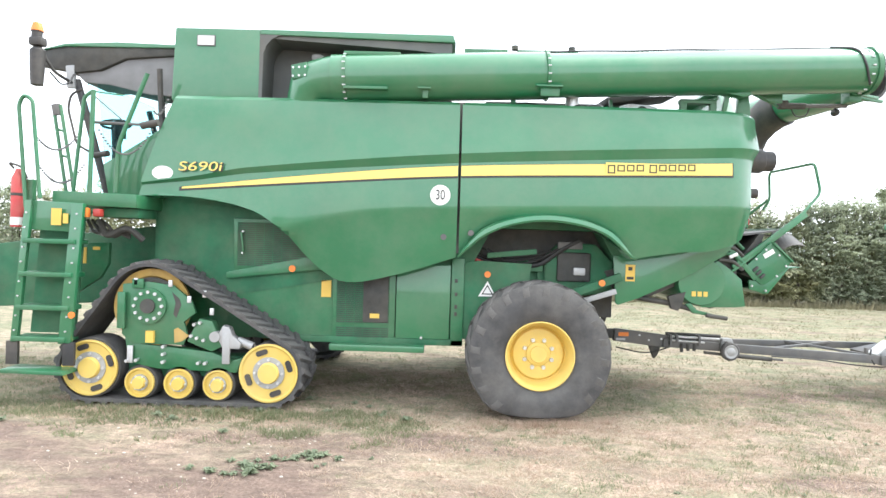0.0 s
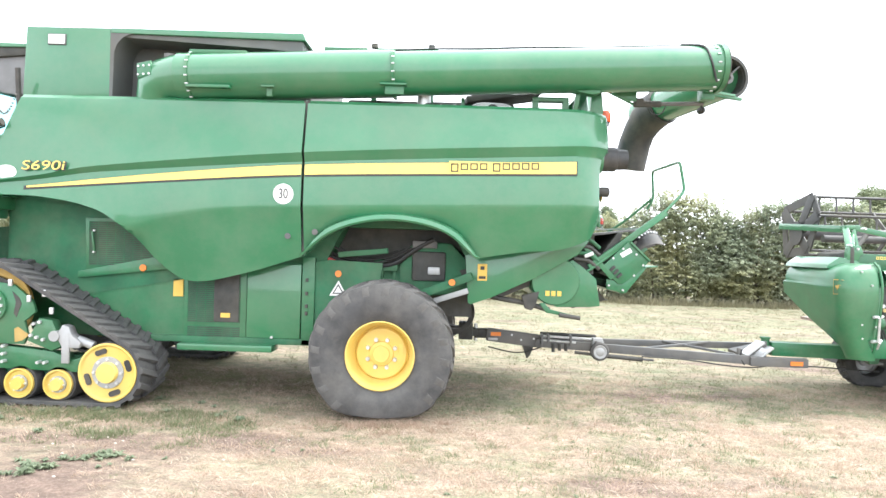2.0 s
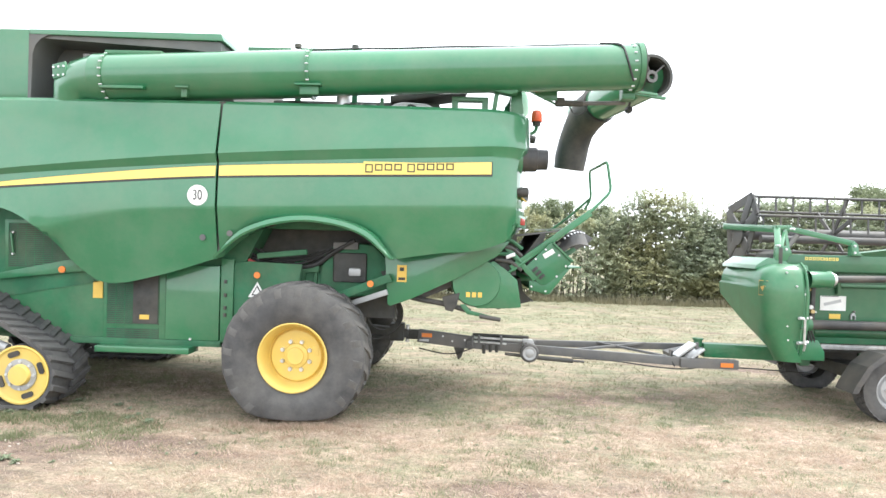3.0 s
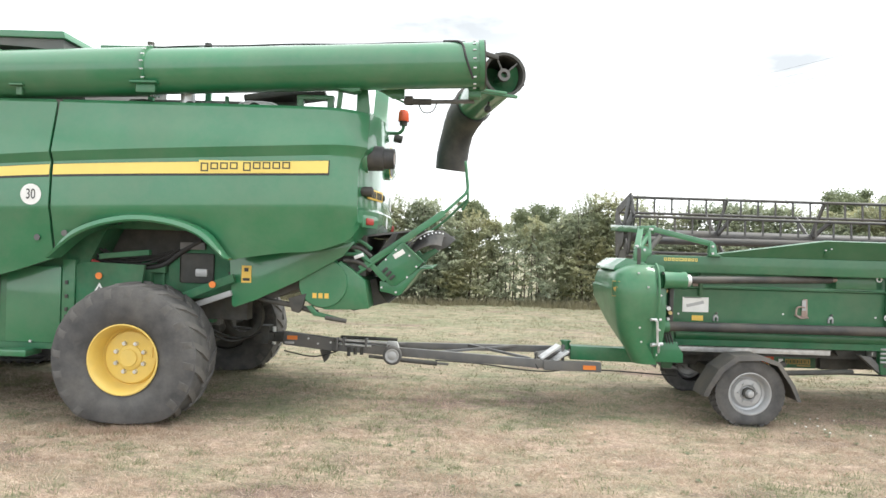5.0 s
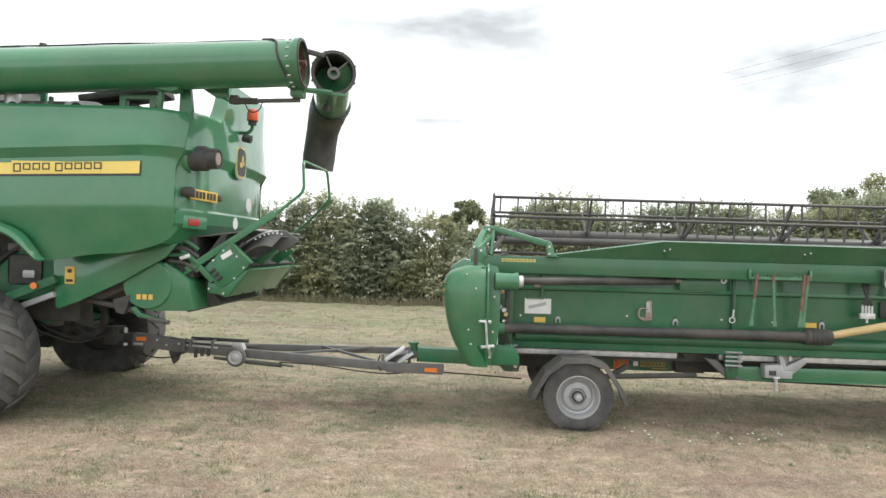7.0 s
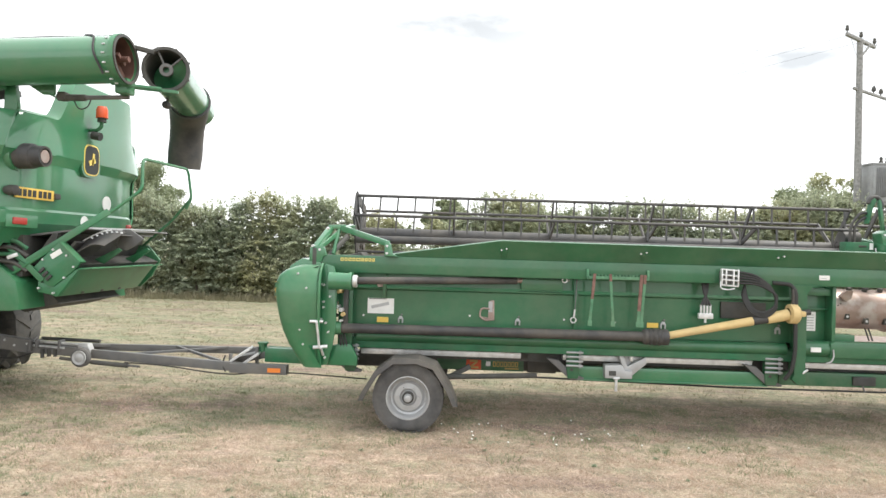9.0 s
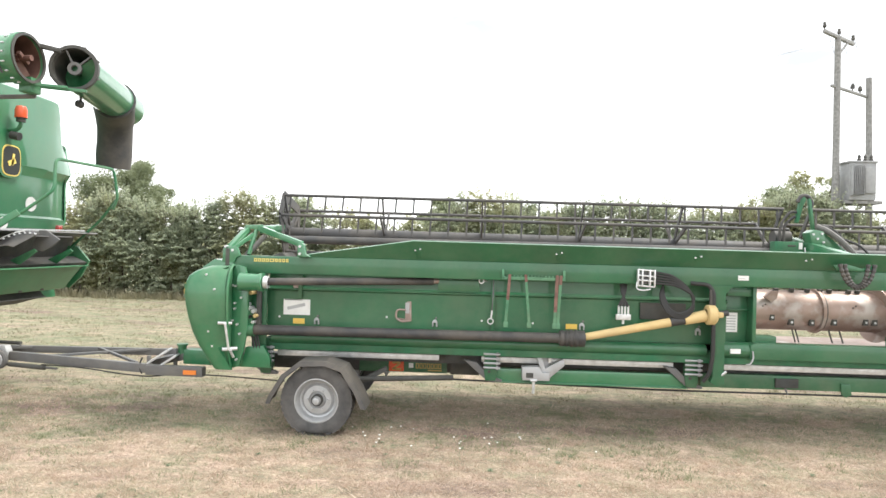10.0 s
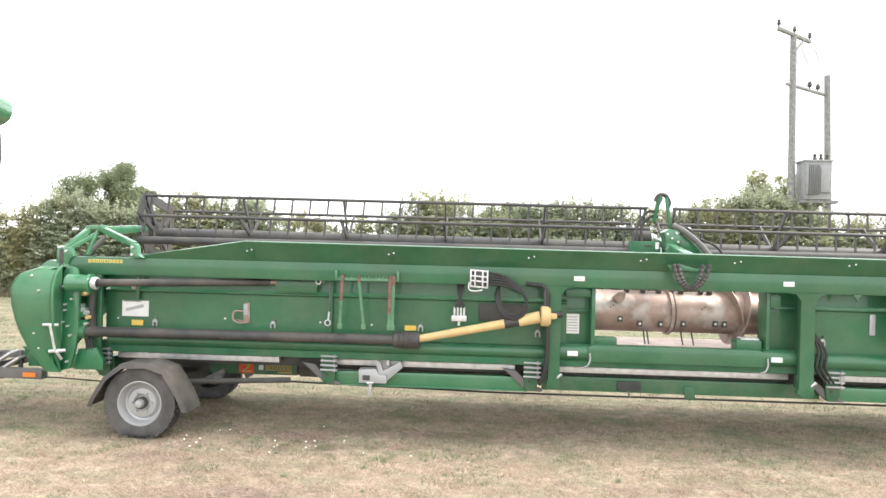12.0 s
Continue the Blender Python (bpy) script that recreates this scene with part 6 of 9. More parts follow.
part_of("extinguisher_band", DARK, ext, lathe, [(0.0, 0.069), (0.03, 0.069)], (-3.63, -1.75, 2.12), "Z", 22)
part_of("extinguisher_hose", DARK, ext, pipe, rounded([(-3.68, -1.75, 2.4), (-3.72, -1.78, 2.46), (-3.58, -1.78, 2.42), (-3.52, -1.78, 2.3)], 0.05), 0.012, 6)
part_of("extinguisher_bracket", GREEN2, combine, box, (-3.60, -1.72, 1.8), (-3.50, -1.66, 2.3), 0.01)

# ---- drawbar of the header trailer ----
trailer = thing("header_trailer", (8.4, 0.0, 0.0), "grey and green header trailer with drawbar, small wheels and black mudguards", "trailer")
part_of("hitch_jaw", DARK, trailer, box, (2.82, -0.06, 0.60), (3.05, 0.06, 0.72), 0.02)
part_of("hitch_ring", DARK, trailer, hoop, (2.82, 0, 0.66), (0, 0, 1), 0.03, 0.07, 0.05)
tongue = part_of("drawbar_tongue", GREY, trailer, beam, (2.98, -0.04, 0.655), (3.66, -0.05, 0.585), 0.10, 0.16, 0.01)
part_of("reflector", ORANGE, tongue, box, (3.03, -0.098, 0.64), (3.16, -0.09, 0.69))
part_of("drawbar_stand", DARK, trailer, prism, [(3.44, 0.52), (3.58, 0.51), (3.54, 0.40), (3.50, 0.36), (3.47, 0.44)], -0.08, 0.0, 0.006)
part_of("hazard_plate", SILVER, tongue, box, (3.0, -0.10, 0.585), (3.12, -0.092, 0.615), 0.003)
for x, z in ((3.30, 0.66), (3.42, 0.60), (3.58, 0.62)):
    part_of("tongue_bolt", ZINC, tongue, rod, (x, -0.105, z), (x, -0.09, z), 0.014, 6)
part_of("drawbar_rail", GREY, trailer, beam, (3.60, -0.10, 0.575), (6.60, -0.345, 0.462), 0.06, 0.105, 0.008)
part_of("drawbar_rail", GREY, trailer, beam, (3.62, 0.06, 0.578), (6.60, 0.33, 0.562), 0.06, 0.085, 0.008)
part_of("drawbar_rail", GREY, trailer, beam, (6.2, -0.33, 0.468), (6.88, -0.36, 0.468), 0.10, 0.11, 0.008)
part_of("reflector", ORANGE, trailer, box, (6.66, -0.418, 0.44), (6.81, -0.408, 0.49))
for a, b in (((5.30, 0.20, 0.60), (6.05, -0.28, 0.53)), ((4.95, -0.20, 0.56), (5.95, 0.26, 0.60)), ((4.0, -0.10, 0.60), (4.5, 0.12, 0.60))):
    part_of("drawbar_brace", GREY, trailer, beam, a, b, 0.035, 0.03, 0.004)
part_of("drawbar_ram", ZINC, trailer, rod, (3.66, -0.12, 0.665), (4.36, -0.17, 0.645), 0.016, 10)
part_of("drawbar_ram", ZINC, trailer, rod, (3.66, -0.14, 0.615), (4.10, -0.18, 0.60), 0.013, 10)
part_of("drawbar_ram", DARK, trailer, rod, (3.68, 0.03, 0.675), (4.40, 0.06, 0.655), 0.022, 10)
for x, h in ((3.66, 0.14), (3.74, 0.10), (4.02, 0.13)):
    part_of("drawbar_clip", GREY, trailer, box, (x, -0.19, 0.69 - h), (x + 0.03, -0.08, 0.69), 0.008)
for x in (3.82, 3.90, 3.98):
    part_of("drawbar_bolt", DARK, trailer, rod, (x, -0.16, 0.58), (x, -0.16, 0.47 + 0.02 * (x > 3.85)), 0.022, 8)
part_of("drawbar_clamp", SILVER, trailer, prism, [(4.29, 0.50), (4.30, 0.67), (4.42, 0.67), (4.45, 0.60), (4.43, 0.50)], -0.24, -0.14, 0.012)
jw = part_of("jockey_wheel", RUBBER, trailer, lathe, [(0, 0.001), (0, 0.10), (0.015, 0.115), (0.055, 0.115), (0.07, 0.10), (0.07, 0.001)], (4.375, -0.32, 0.515), "Y", 28)
part_of("wheel_disc", SILVER, jw, lathe, [(0.0, 0.085), (-0.010, 0.082), (-0.004, 0.055), (-0.016, 0.03), (-0.016, 0.001)], (4.375, -0.32, 0.515), "Y", 24)
part_of("jockey_fork", GREY, trailer, beam, (4.33, -0.27, 0.64), (4.37, -0.27, 0.50), 0.03, 0.05, 0.006)
part_of("jockey_crank", DARK, trailer, rod, (4.08, -0.22, 0.485), (4.50, -0.24, 0.45), 0.02, 8)
part_of("jockey_crank", DARK, trailer, rod, (4.48, -0.24, 0.455), (4.92, -0.24, 0.425), 0.028, 10)
part_of("crank_grip", GREY, trailer, rod, (4.90, -0.24, 0.43), (5.06, -0.24, 0.42), 0.014, 8)
for x, z, y in ((6.17, 0.53, -0.24), (6.27, 0.47, -0.26)):
    part_of("step_plate", ZINC, trailer, beam, (x, y, z), (x + 0.23, y + 0.04, z + 0.16), 0.16, 0.025, 0.004)
for x in (6.12, 6.44):
    part_of("step_post", GREY, trailer, box, (x, -0.20, 0.46), (x + 0.035, -0.16, 0.60 + 0.3 * (x - 6.12)), 0.005)
part_of("step_chain", WIRE, trailer, pipe, rounded([(6.12, -0.30, 0.60), (6.09, -0.32, 0.50), (6.14, -0.34, 0.42)], 0.05), 0.010, 6)
part_of("turntable_post", GREY, trailer, beam, (6.15, 0.0, 0.50), (6.65, 0.0, 0.62), 0.3, 0.08, 0.01)
part_of("turntable_pin", GREEN2, trailer, rod, (6.50, -0.1, 0.55), (6.50, -0.1, 0.735), 0.05, 14)
part_of("pin_cap", GREEN2, trailer, rod, (6.50, -0.1, 0.72), (6.50, -0.1, 0.74), 0.065, 14)
part_of("front_beam", GREEN2, trailer, beam, (6.55, -0.1, 0.60), (7.6, -0.12, 0.585), 0.16, 0.17, 0.01)
part_of("main_beam", DARK, trailer, beam, (7.4, 0.19, 0.54), (18.2, 0.19, 0.54), 0.16, 0.17, 0.01)
part_of("brake_cable", WIRE, trailer, pipe, rounded([(3.0, -0.1, 0.5), (3.4, -0.12, 0.42), (3.75, -0.12, 0.55)], 0.2), 0.009, 6)
part_of("brake_cable", WIRE, trailer, pipe, rounded([(4.9, -0.28, 0.47), (5.4, -0.30, 0.46), (5.9, -0.32, 0.40), (6.25, -0.34, 0.385), (6.5, -0.3, 0.42), (7.0, -0.3, 0.42), (7.8, -0.3, 0.38)], 0.3), 0.009, 6)


def small_wheel(x, y, z, o, parent):
    bm = bmesh.new()
    tyre(bm, (x, y, z), 0.385, 0.225, 0.23, o, 44)
    t = part("trailer_wheel", bm, RUBBER, parent)
    bm = bmesh.new()
    for k in range(34):
        a = 2 * math.pi * k / 34
        for f in (-0.085, -0.03, 0.03, 0.085):
            m = Matrix.Translation((x, y + f, z)) @ Matrix.Rotation(-a - f, 4, "Y") @ Matrix.Translation((0.368 - abs(f) * 0.07, 0, 0))
            b2 = bmesh.new()
            box(b2, (-0.01, -0.022, -0.026), (0.012, 0.022, 0.026))
            b2.transform(m)
            merge(bm, b2)
    tagged(part("tread", bm, RUBBER, t, smooth=0), kind="stuff")
    bm = bmesh.new()
    lathe(bm, [(o * 0.085, 0.226), (o * 0.105, 0.232), (o * 0.107, 0.222), (o * 0.085, 0.205), (o * 0.03, 0.19), (o * 0.02, 0.17), (o * 0.05, 0.145), (o * 0.055, 0.09), (o * 0.04, 0.075), (o * 0.04, 0.01)], (x, y, z), "Y", 40)
    rim = part("rim", bm, SILVER, t)
    part_of("hub_cover", DARK, t, rod, (x, y + o * 0.05, z), (x, y + o * 0.085, z), 0.062, 24)
    part_of("hub", SILVER, t, lathe, [(o * 0.06, 0.045), (o * 0.11, 0.043), (o * 0.13, 0.035), (o * 0.135, 0.02), (o * 0.135, 0.001)], (x, y, z), "Y", 24)
    for k in range(6):
        a = 2 * math.pi * k / 6
        c = Vector((x + 0.105 * math.cos(a), y + o * 0.055, z + 0.105 * math.sin(a)))
        part_of("wheel_nut", SILVER, t, rod, c, c + Vector((0, o * 0.02, 0)), 0.013, 6)


def mudguard(x, y, z, o, parent):
    bm = bmesh.new()
    pts = [(-0.52, -0.03), (-0.49, 0.05), (-0.36, 0.27), (-0.18, 0.41), (0.10, 0.425), (0.29, 0.36), (0.45, 0.12), (0.525, -0.06)]
    rings = []
    for px, pz in pts:
        n = Vector((px, 0, pz)).normalized()
        rings.append([bm.verts.new((x + px - n.x * 0.05, y + o * 0.175, z + pz - n.z * 0.05)), bm.verts.new((x + px, y + o * 0.155, z + pz)), bm.verts.new((x + px, y - o * 0.16, z + pz))])
    for a, b in zip(rings, rings[1:]):
        for k in range(2):
            bm.faces.new((a[k], a[k + 1], b[k + 1], b[k]))
    bmesh.ops.recalc_face_normals(bm, faces=bm.faces)
    shell(bm, 0.012)
    part("mudguard", bm, PLASTIC, parent, smooth=20)


for wx in (8.345, 18.0):
    for s in (-1, 1):
        yy = -0.90 if s < 0 else 0.75
        small_wheel(wx, yy, 0.345, s, trailer)
        mudguard(wx, yy, 0.345, s, trailer)
    part_of("axle", DARK, trailer, beam, (wx, -0.85, 0.36), (wx, 0.7, 0.36), 0.09, 0.09, 0.01)
    part_of("axle_riser", DARK, trailer, box, (wx - 0.15, -0.5, 0.36), (wx + 0.15, 0.3, 0.5), 0.01)
part_of("tow_rod", DARK, trailer, rod, (8.5, -0.55, 0.48), (9.75, -0.5, 0.53), 0.03, 10)
part_of("tow_stay", DARK, trailer, beam, (8.55, -0.5, 0.36), (9.0, -0.45, 0.6), 0.05, 0.05)
# nearer green beam with galvanised rail, clamps and maker's plate
part_of("name_board", HG2, trailer, box, (8.60, 0.08, 0.455), (9.66, 0.108, 0.60), 0.004)
part_of("maker_bar", BEACONRED, trailer, box, (8.96, 0.074, 0.465), (9.14, 0.082, 0.592))
for a, b in (((9.0, 0.567), (9.10, 0.567)), ((9.095, 0.562), (9.015, 0.495)), ((9.0, 0.49), (9.11, 0.49))):
    part_of("maker_bar", DULLYELLOW, trailer, beam, (a[0], 0.072, a[1]), (b[0], 0.072, b[1]), 0.004, 0.022)
part_of("maker_bar", ZINC, trailer, box, (9.20, 0.074, 0.51), (9.255, 0.082, 0.565))
for k in range(7):
    glyph(DULLYELLOW, trailer, 9.285 + 0.045 * k, 0.036, 0.505, 0.567, 0.075, 0.009)
part_of("maker_bar", DULLYELLOW, trailer, box, (9.43, 0.075, 0.478), (9.60, 0.082, 0.491))
part_of("beam_plate", DARK, trailer, box, (9.70, 0.05, 0.45), (10.05, 0.108, 0.62), 0.01)
part_of("side_beam", GREEN, trailer, box, (10.22, -0.40, 0.485), (12.34, -0.30, 0.63), 0.008)
part_of("beam_flange", GREEN, trailer, box, (10.22, -0.43, 0.477), (12.34, -0.33, 0.49), 0.003)
part_of("side_beam", HG2, trailer, box, (12.5, -0.36, 0.49), (15.45, -0.27, 0.645), 0.008)
part_of("side_beam", GREEN, trailer, box, (15.6, -0.40, 0.485), (18.2, -0.30, 0.63), 0.008)
for xa, xb in ((7.73, 9.58), (10.06, 12.20), (12.68, 15.12), (15.54, 18.2)):
    rail = part_of("carrier_rail", ZINC, trailer, box, (xa, -0.36, 0.688), (xb, -0.26, 0.752), 0.008)
    part_of("rail_lip", ZINC, rail, box, (xa, -0.368, 0.741), (xb, -0.36, 0.752), 0.002)
part_of("rail_gap", DARK, trailer, prism, [(9.64, 0.752), (9.86, 0.752), (9.74, 0.69), (9.68, 0.69)], -0.34, -0.29)
part_of("rail_bed", DARK, trailer, box, (7.7, -0.25, 0.64), (18.2, 0.3, 0.765))
for x in (7.63, 10.165, 12.37, 15.53):
    part_of("clamp_bracket", HG2, trailer, prism, [(x - 0.075, 0.83), (x + 0.06, 0.83), (x + 0.07, 0.56), (x + 0.05, 0.50), (x - 0.06, 0.50), (x - 0.075, 0.60)], -0.46, -0.39, 0.008)
    part_of("clamp_hole", DARK, trailer, rod, (x - 0.02, -0.465, 0.60), (x - 0.02, -0.455, 0.60), 0.018, 10)
    part_of("clamp_foot", GREY, trailer, prism, [(x - 0.30, 0.72), (x - 0.16, 0.70), (x - 0.02, 0.56), (x + 0.13, 0.505), (x + 0.12, 0.485), (x - 0.03, 0.485), (x - 0.12, 0.56)], -0.44, -0.37, 0.006)
    for k in range(4):
        part_of("clamp_bolt", SILVER, trailer, rod, (x - 0.085, -0.48, 0.65 + 0.05 * k), (x + 0.10, -0.49, 0.65 + 0.05 * k), 0.012, 8)
        part_of("clamp_nut", SILVER, trailer, rod, (x + 0.055, -0.488, 0.65 + 0.05 * k), (x + 0.08, -0.49, 0.65 + 0.05 * k), 0.021, 6)
part_of("lock_bracket", SILVER, trailer, prism, [(10.51, 0.53), (10.505, 0.675), (10.69, 0.685), (10.73, 0.62), (10.81, 0.62), (10.81, 0.53)], -0.520, -0.400, 0.008)
part_of("lock_slot", DARK, trailer, box, (10.55, -0.524, 0.56), (10.63, -0.518, 0.615), 0.004)
part_of("lock_arm", SILVER, trailer, prism, [(10.67, 0.78), (10.73, 0.76), (10.765, 0.66), (10.96, 0.77), (10.98, 0.70), (10.81, 0.55), (10.73, 0.58)], -0.480, -0.420, 0.008)
part_of("lock_plate", SILVER, trailer, prism, [(10.69, 0.88), (10.83, 0.88), (10.83, 0.70), (10.76, 0.64), (10.69, 0.70)], -0.415, -0.380, 0.006)
for x in (10.705, 10.815):
    part_of("lock_post", ZINC, trailer, box, (x - 0.016, -0.460, 0.72), (x + 0.016, -0.415, 0.935), 0.005)
    for z in (0.85, 0.90):
        part_of("lock_nut", ZINC, trailer, rod, (x - 0.03, -0.440, z), (x + 0.035, -0.440, z), 0.016, 6)
part_of("lock_pin", ZINC, trailer, rod, (10.635, -0.510, 0.39), (10.635, -0.510, 0.54), 0.017, 8)
part_of("lock_pin_head", ZINC, trailer, rod, (10.6, -0.520, 0.53), (10.67, -0.520, 0.535), 0.014, 8)
part_of("guide_rope", WIRE, trailer, pipe, [(9.7, -0.35, 0.48), (12.0, -0.35, 0.44), (14.5, -0.35, 0.445), (18.0, -0.35, 0.45)], 0.012, 6)
part_of("small_plate", DARK, trailer, box, (13.31, -0.385, 0.515), (13.56, -0.36, 0.615), 0.006)
part_of("beam_tab", HG2, trailer, prism, [(14.02, 0.58), (14.12, 0.58), (14.14, 0.46), (14.08, 0.43), (14.03, 0.46)], -0.38, -0.36, 0.005)
part_of("beam_tab", GREY, trailer, rod, (13.42, -0.37, 0.52), (13.45, -0.37, 0.44), 0.01, 6)


# ---- the cutting header lying on its trailer ----
header = thing("cutting_header", (12.0, 0.0, 0.76), "wide green cutting header with dark grey reel, carried on the trailer", "harvester header")
HX0, HX1 = 7.36, 18.6
# body green darkened to hold the shade on the header's back
SHADED_GREEN = material("shaded_header_green", (0.016, 0.115, 0.047), 0.4, vary=0.16, scale=1.8, dust=0.16, bump=0.03, bump_scale=50, coat=0.5)


# end shield, rounded outwards
def end_shield():
    bm = bmesh.new()
    left = curve([(0.60, 7.15), (0.7, 7.09), (0.9, 6.98), (1.1, 6.92), (1.35, 6.88), (1.5, 6.87), (1.60, 6.90), (1.66, 6.97), (1.71, 7.10)])
    near = curve([(0.60, -0.84), (0.9, -0.91), (1.3, -0.99), (1.5, -0.98), (1.64, -0.93), (1.71, -0.84)])
    rings = []
    for z in (0.60, 0.7, 0.85, 1.0, 1.15, 1.3, 1.42, 1.44, 1.46, 1.52, 1.6, 1.65, 1.685, 1.71):
        x0, y0 = left(z), near(z)
        ring = [(7.345, -0.78), (7.335, y0 + 0.045), (7.30, y0 + 0.03), (x0 + 0.24, y0 + 0.004), (x0 + 0.17, y0)]
        for k in range(6):
            a = math.pi / 2 * k / 5
            ring.append((x0 + 0.12 - 0.12 * math.sin(a), y0 + 0.14 - 0.14 * math.cos(a)))
        far = 0.30 if z > 1.3 else max(-0.72, 0.30 - 1.02 * (1.3 - z) / 0.58)
        far = max(far, y0 + 0.20)
        inset = 0.03 if z > 1.45 else 0.0
        ring += [(x0 + 0.01 + inset, y0 + 0.17 + 0.3 * (far - y0 - 0.17)), (x0 + 0.02 + inset, far - 0.04), (x0 + 0.06 + inset, far), (7.345, far)]
        rings.append([bm.verts.new((x, y, z)) for x, y in ring])
    for a, b in zip(rings, rings[1:]):
        for k in range(len(a) - 1):
            bm.faces.new((a[k], a[k + 1], b[k + 1], b[k]))
    bm.faces.new(rings[0])
    bm.faces.new(rings[-1][::-1])
    bmesh.ops.recalc_face_normals(bm, faces=bm.faces)
    return bm


part("end_shield", end_shield(), GREEN2, header, smooth=40)
part_of("shield_cap", GREEN, header, prism, [(6.93, 1.64), (6.95, 1.69), (7.08, 1.78), (7.28, 1.745), (7.34, 1.70), (7.34, 1.64)], -0.62, 0.30, 0.012)
mark = part_of("shield_badge", DULLYELLOW, header, beam, (6.864, -0.868, 1.44), (6.928, -0.950, 1.44), 0.010, 0.17, 0.004)
part_of("badge_field", HG2, mark, beam, (6.8655, -0.873, 1.44), (6.9245, -0.948, 1.44), 0.013, 0.155, 0.003)
part_of("badge_shape", DULLYELLOW, mark, beam, (6.876, -0.895, 1.44), (6.910, -0.938, 1.45), 0.016, 0.03)
part_of("badge_shape", DULLYELLOW, mark, beam, (6.888, -0.910, 1.41), (6.898, -0.922, 1.47), 0.016, 0.012)
# lip along the shield's inner edge
SHIELD_LIP = [(7.36, -0.80, 0.60), (7.36, -0.87, 0.80), (7.36, -0.925, 1.10), (7.36, -0.955, 1.35), (7.36, -0.945, 1.52), (7.36, -0.89, 1.66), (7.36, -0.80, 1.725)]
part_of("shield_edge", GREEN2, header, pipe, rounded(SHIELD_LIP, 0.08), 0.014, 8)
for x, z, y in ((7.13, 1.62, -0.955), (7.23, 1.47, -0.985), (7.11, 1.19, -0.965), (7.16, 1.02, -0.94), (7.19, 0.86, -0.905), (7.30, 0.70, -0.855)):
    part_of("shield_bolt", ZINC, header, rod, (x, y, z), (x, y + 0.05, z), 0.011, 8)
part_of("shield_latch", ZINC, header, rod, (7.345, -0.95, 1.10), (7.37, -0.90, 0.83), 0.013, 8)
part_of("shield_latch", ZINC, header, rod, (7.27, -0.96, 1.115), (7.40, -0.90, 1.11), 0.016, 8)
part_of("shield_latch", ZINC, header, rod, (7.30, -0.90, 0.83), (7.44, -0.84, 0.835), 0.02, 8)
part_of("latch_foot", ZINC, header, rod, (7.385, -0.90, 0.825), (7.40, -0.84, 0.74), 0.014, 8)
# bolted plate behind the shield
part_of("end_plate", GREEN, header, prism, [(7.33, 0.60), (7.33, 1.66), (7.38, 1.725), (7.47, 1.70), (7.51, 1.55), (7.505, 1.02), (7.47, 0.80), (7.42, 0.62)], -0.74, -0.70, 0.006)
part_of("end_web", GREEN2, header, prism, [(7.42, 0.60), (7.46, 0.82), (7.66, 0.84), (7.74, 0.70), (7.74, 0.60)], -0.66, -0.60, 0.006)
part_of("end_inner", SHADED_GREEN, header, box, (7.50, -0.58, 0.62), (7.66, -0.54, 1.72), 0.006)
for x, z in ((7.34, 1.50), (7.37, 1.495), (7.37, 1.31), (7.44, 1.37), (7.37, 1.25), (7.345, 1.12), (7.40, 1.08), (7.43, 0.98), (7.40, 0.70), (7.46, 1.62)):
    part_of("end_plate_bolt", ZINC, header, rod, (x, -0.775, z), (x, -0.73, z), 0.012, 8)
for x, z, r in ((7.46, 1.29, 0.020), (7.50, 1.25, 0.022), (7.47, 1.15, 0.020), (7.55, 1.22, 0.024), (7.57, 1.17, 0.022), (7.55, 1.10, 0.016), (7.52, 1.42, 0.02)):
    part_of("end_fitting", random.Random(int(x * 1000)).choice((ZINC, DARK, PTOYELLOW)), header, rod, (x, -0.70, z), (x + 0.02, -0.60, z), r, 10)
part_of("end_plate_bar", DARK, header, box, (7.57, -0.66, 0.96), (7.62, -0.60, 1.49), 0.01)
for k in range(3):
    part_of("end_hose", WIRE, header, pipe, rounded([(7.52 + 0.03 * k, -0.64, 0.96), (7.56 + 0.03 * k, -0.66, 0.84), (7.53 + 0.05 * k, -0.62, 0.70), (7.60 + 0.04 * k, -0.58, 0.62)], 0.05), 0.011, 6)


# back wall with a pressed ridge
def back_wall(x0, x1):
    bm = bmesh.new()
    prism_pts = [(-0.42, 0.98), (-0.42, 1.435), (-0.455, 1.452), (-0.455, 1.462), (-0.37, 1.485), (-0.36, 1.63), (-0.33, 1.63), (-0.33, 0.98)]
    a = [bm.verts.new((x0, y, z)) for y, z in prism_pts]
    b = [bm.verts.new((x1, y, z)) for y, z in prism_pts]
    n = len(a)
    for i in range(n):
        bm.faces.new((a[i], a[(i + 1) % n], b[(i + 1) % n], b[i]))
    bm.faces.new(a)
    bm.faces.new(b[::-1])
    bmesh.ops.recalc_face_normals(bm, faces=bm.faces)
    return bm


part("back_wall", back_wall(7.62, 12.74), SHADED_GREEN, header, smooth=20)
part("back_wall", back_wall(15.26, HX1), SHADED_GREEN, header, smooth=20)
part_of("wall_joint", SHADED_GREEN, header, box, (10.15, -0.47, 0.98), (10.19, -0.42, 1.66), 0.005)
part_of("wall_joint", SHADED_GREEN, header, box, (7.98, -0.47, 1.36), (8.02, -0.42, 1.63), 0.005)
for x, z in ((7.76, 1.14), (8.98, 1.17), (10.62, 1.15), (10.05, 1.16)):
    part_of("rivet", ZINC, header, rod, (x, -0.425, z), (x, -0.418, z), 0.012, 8)
part_of("sill", GREEN3, header, box, (7.6, -0.48, 0.775), (HX1, -0.2, 0.90), 0.01)
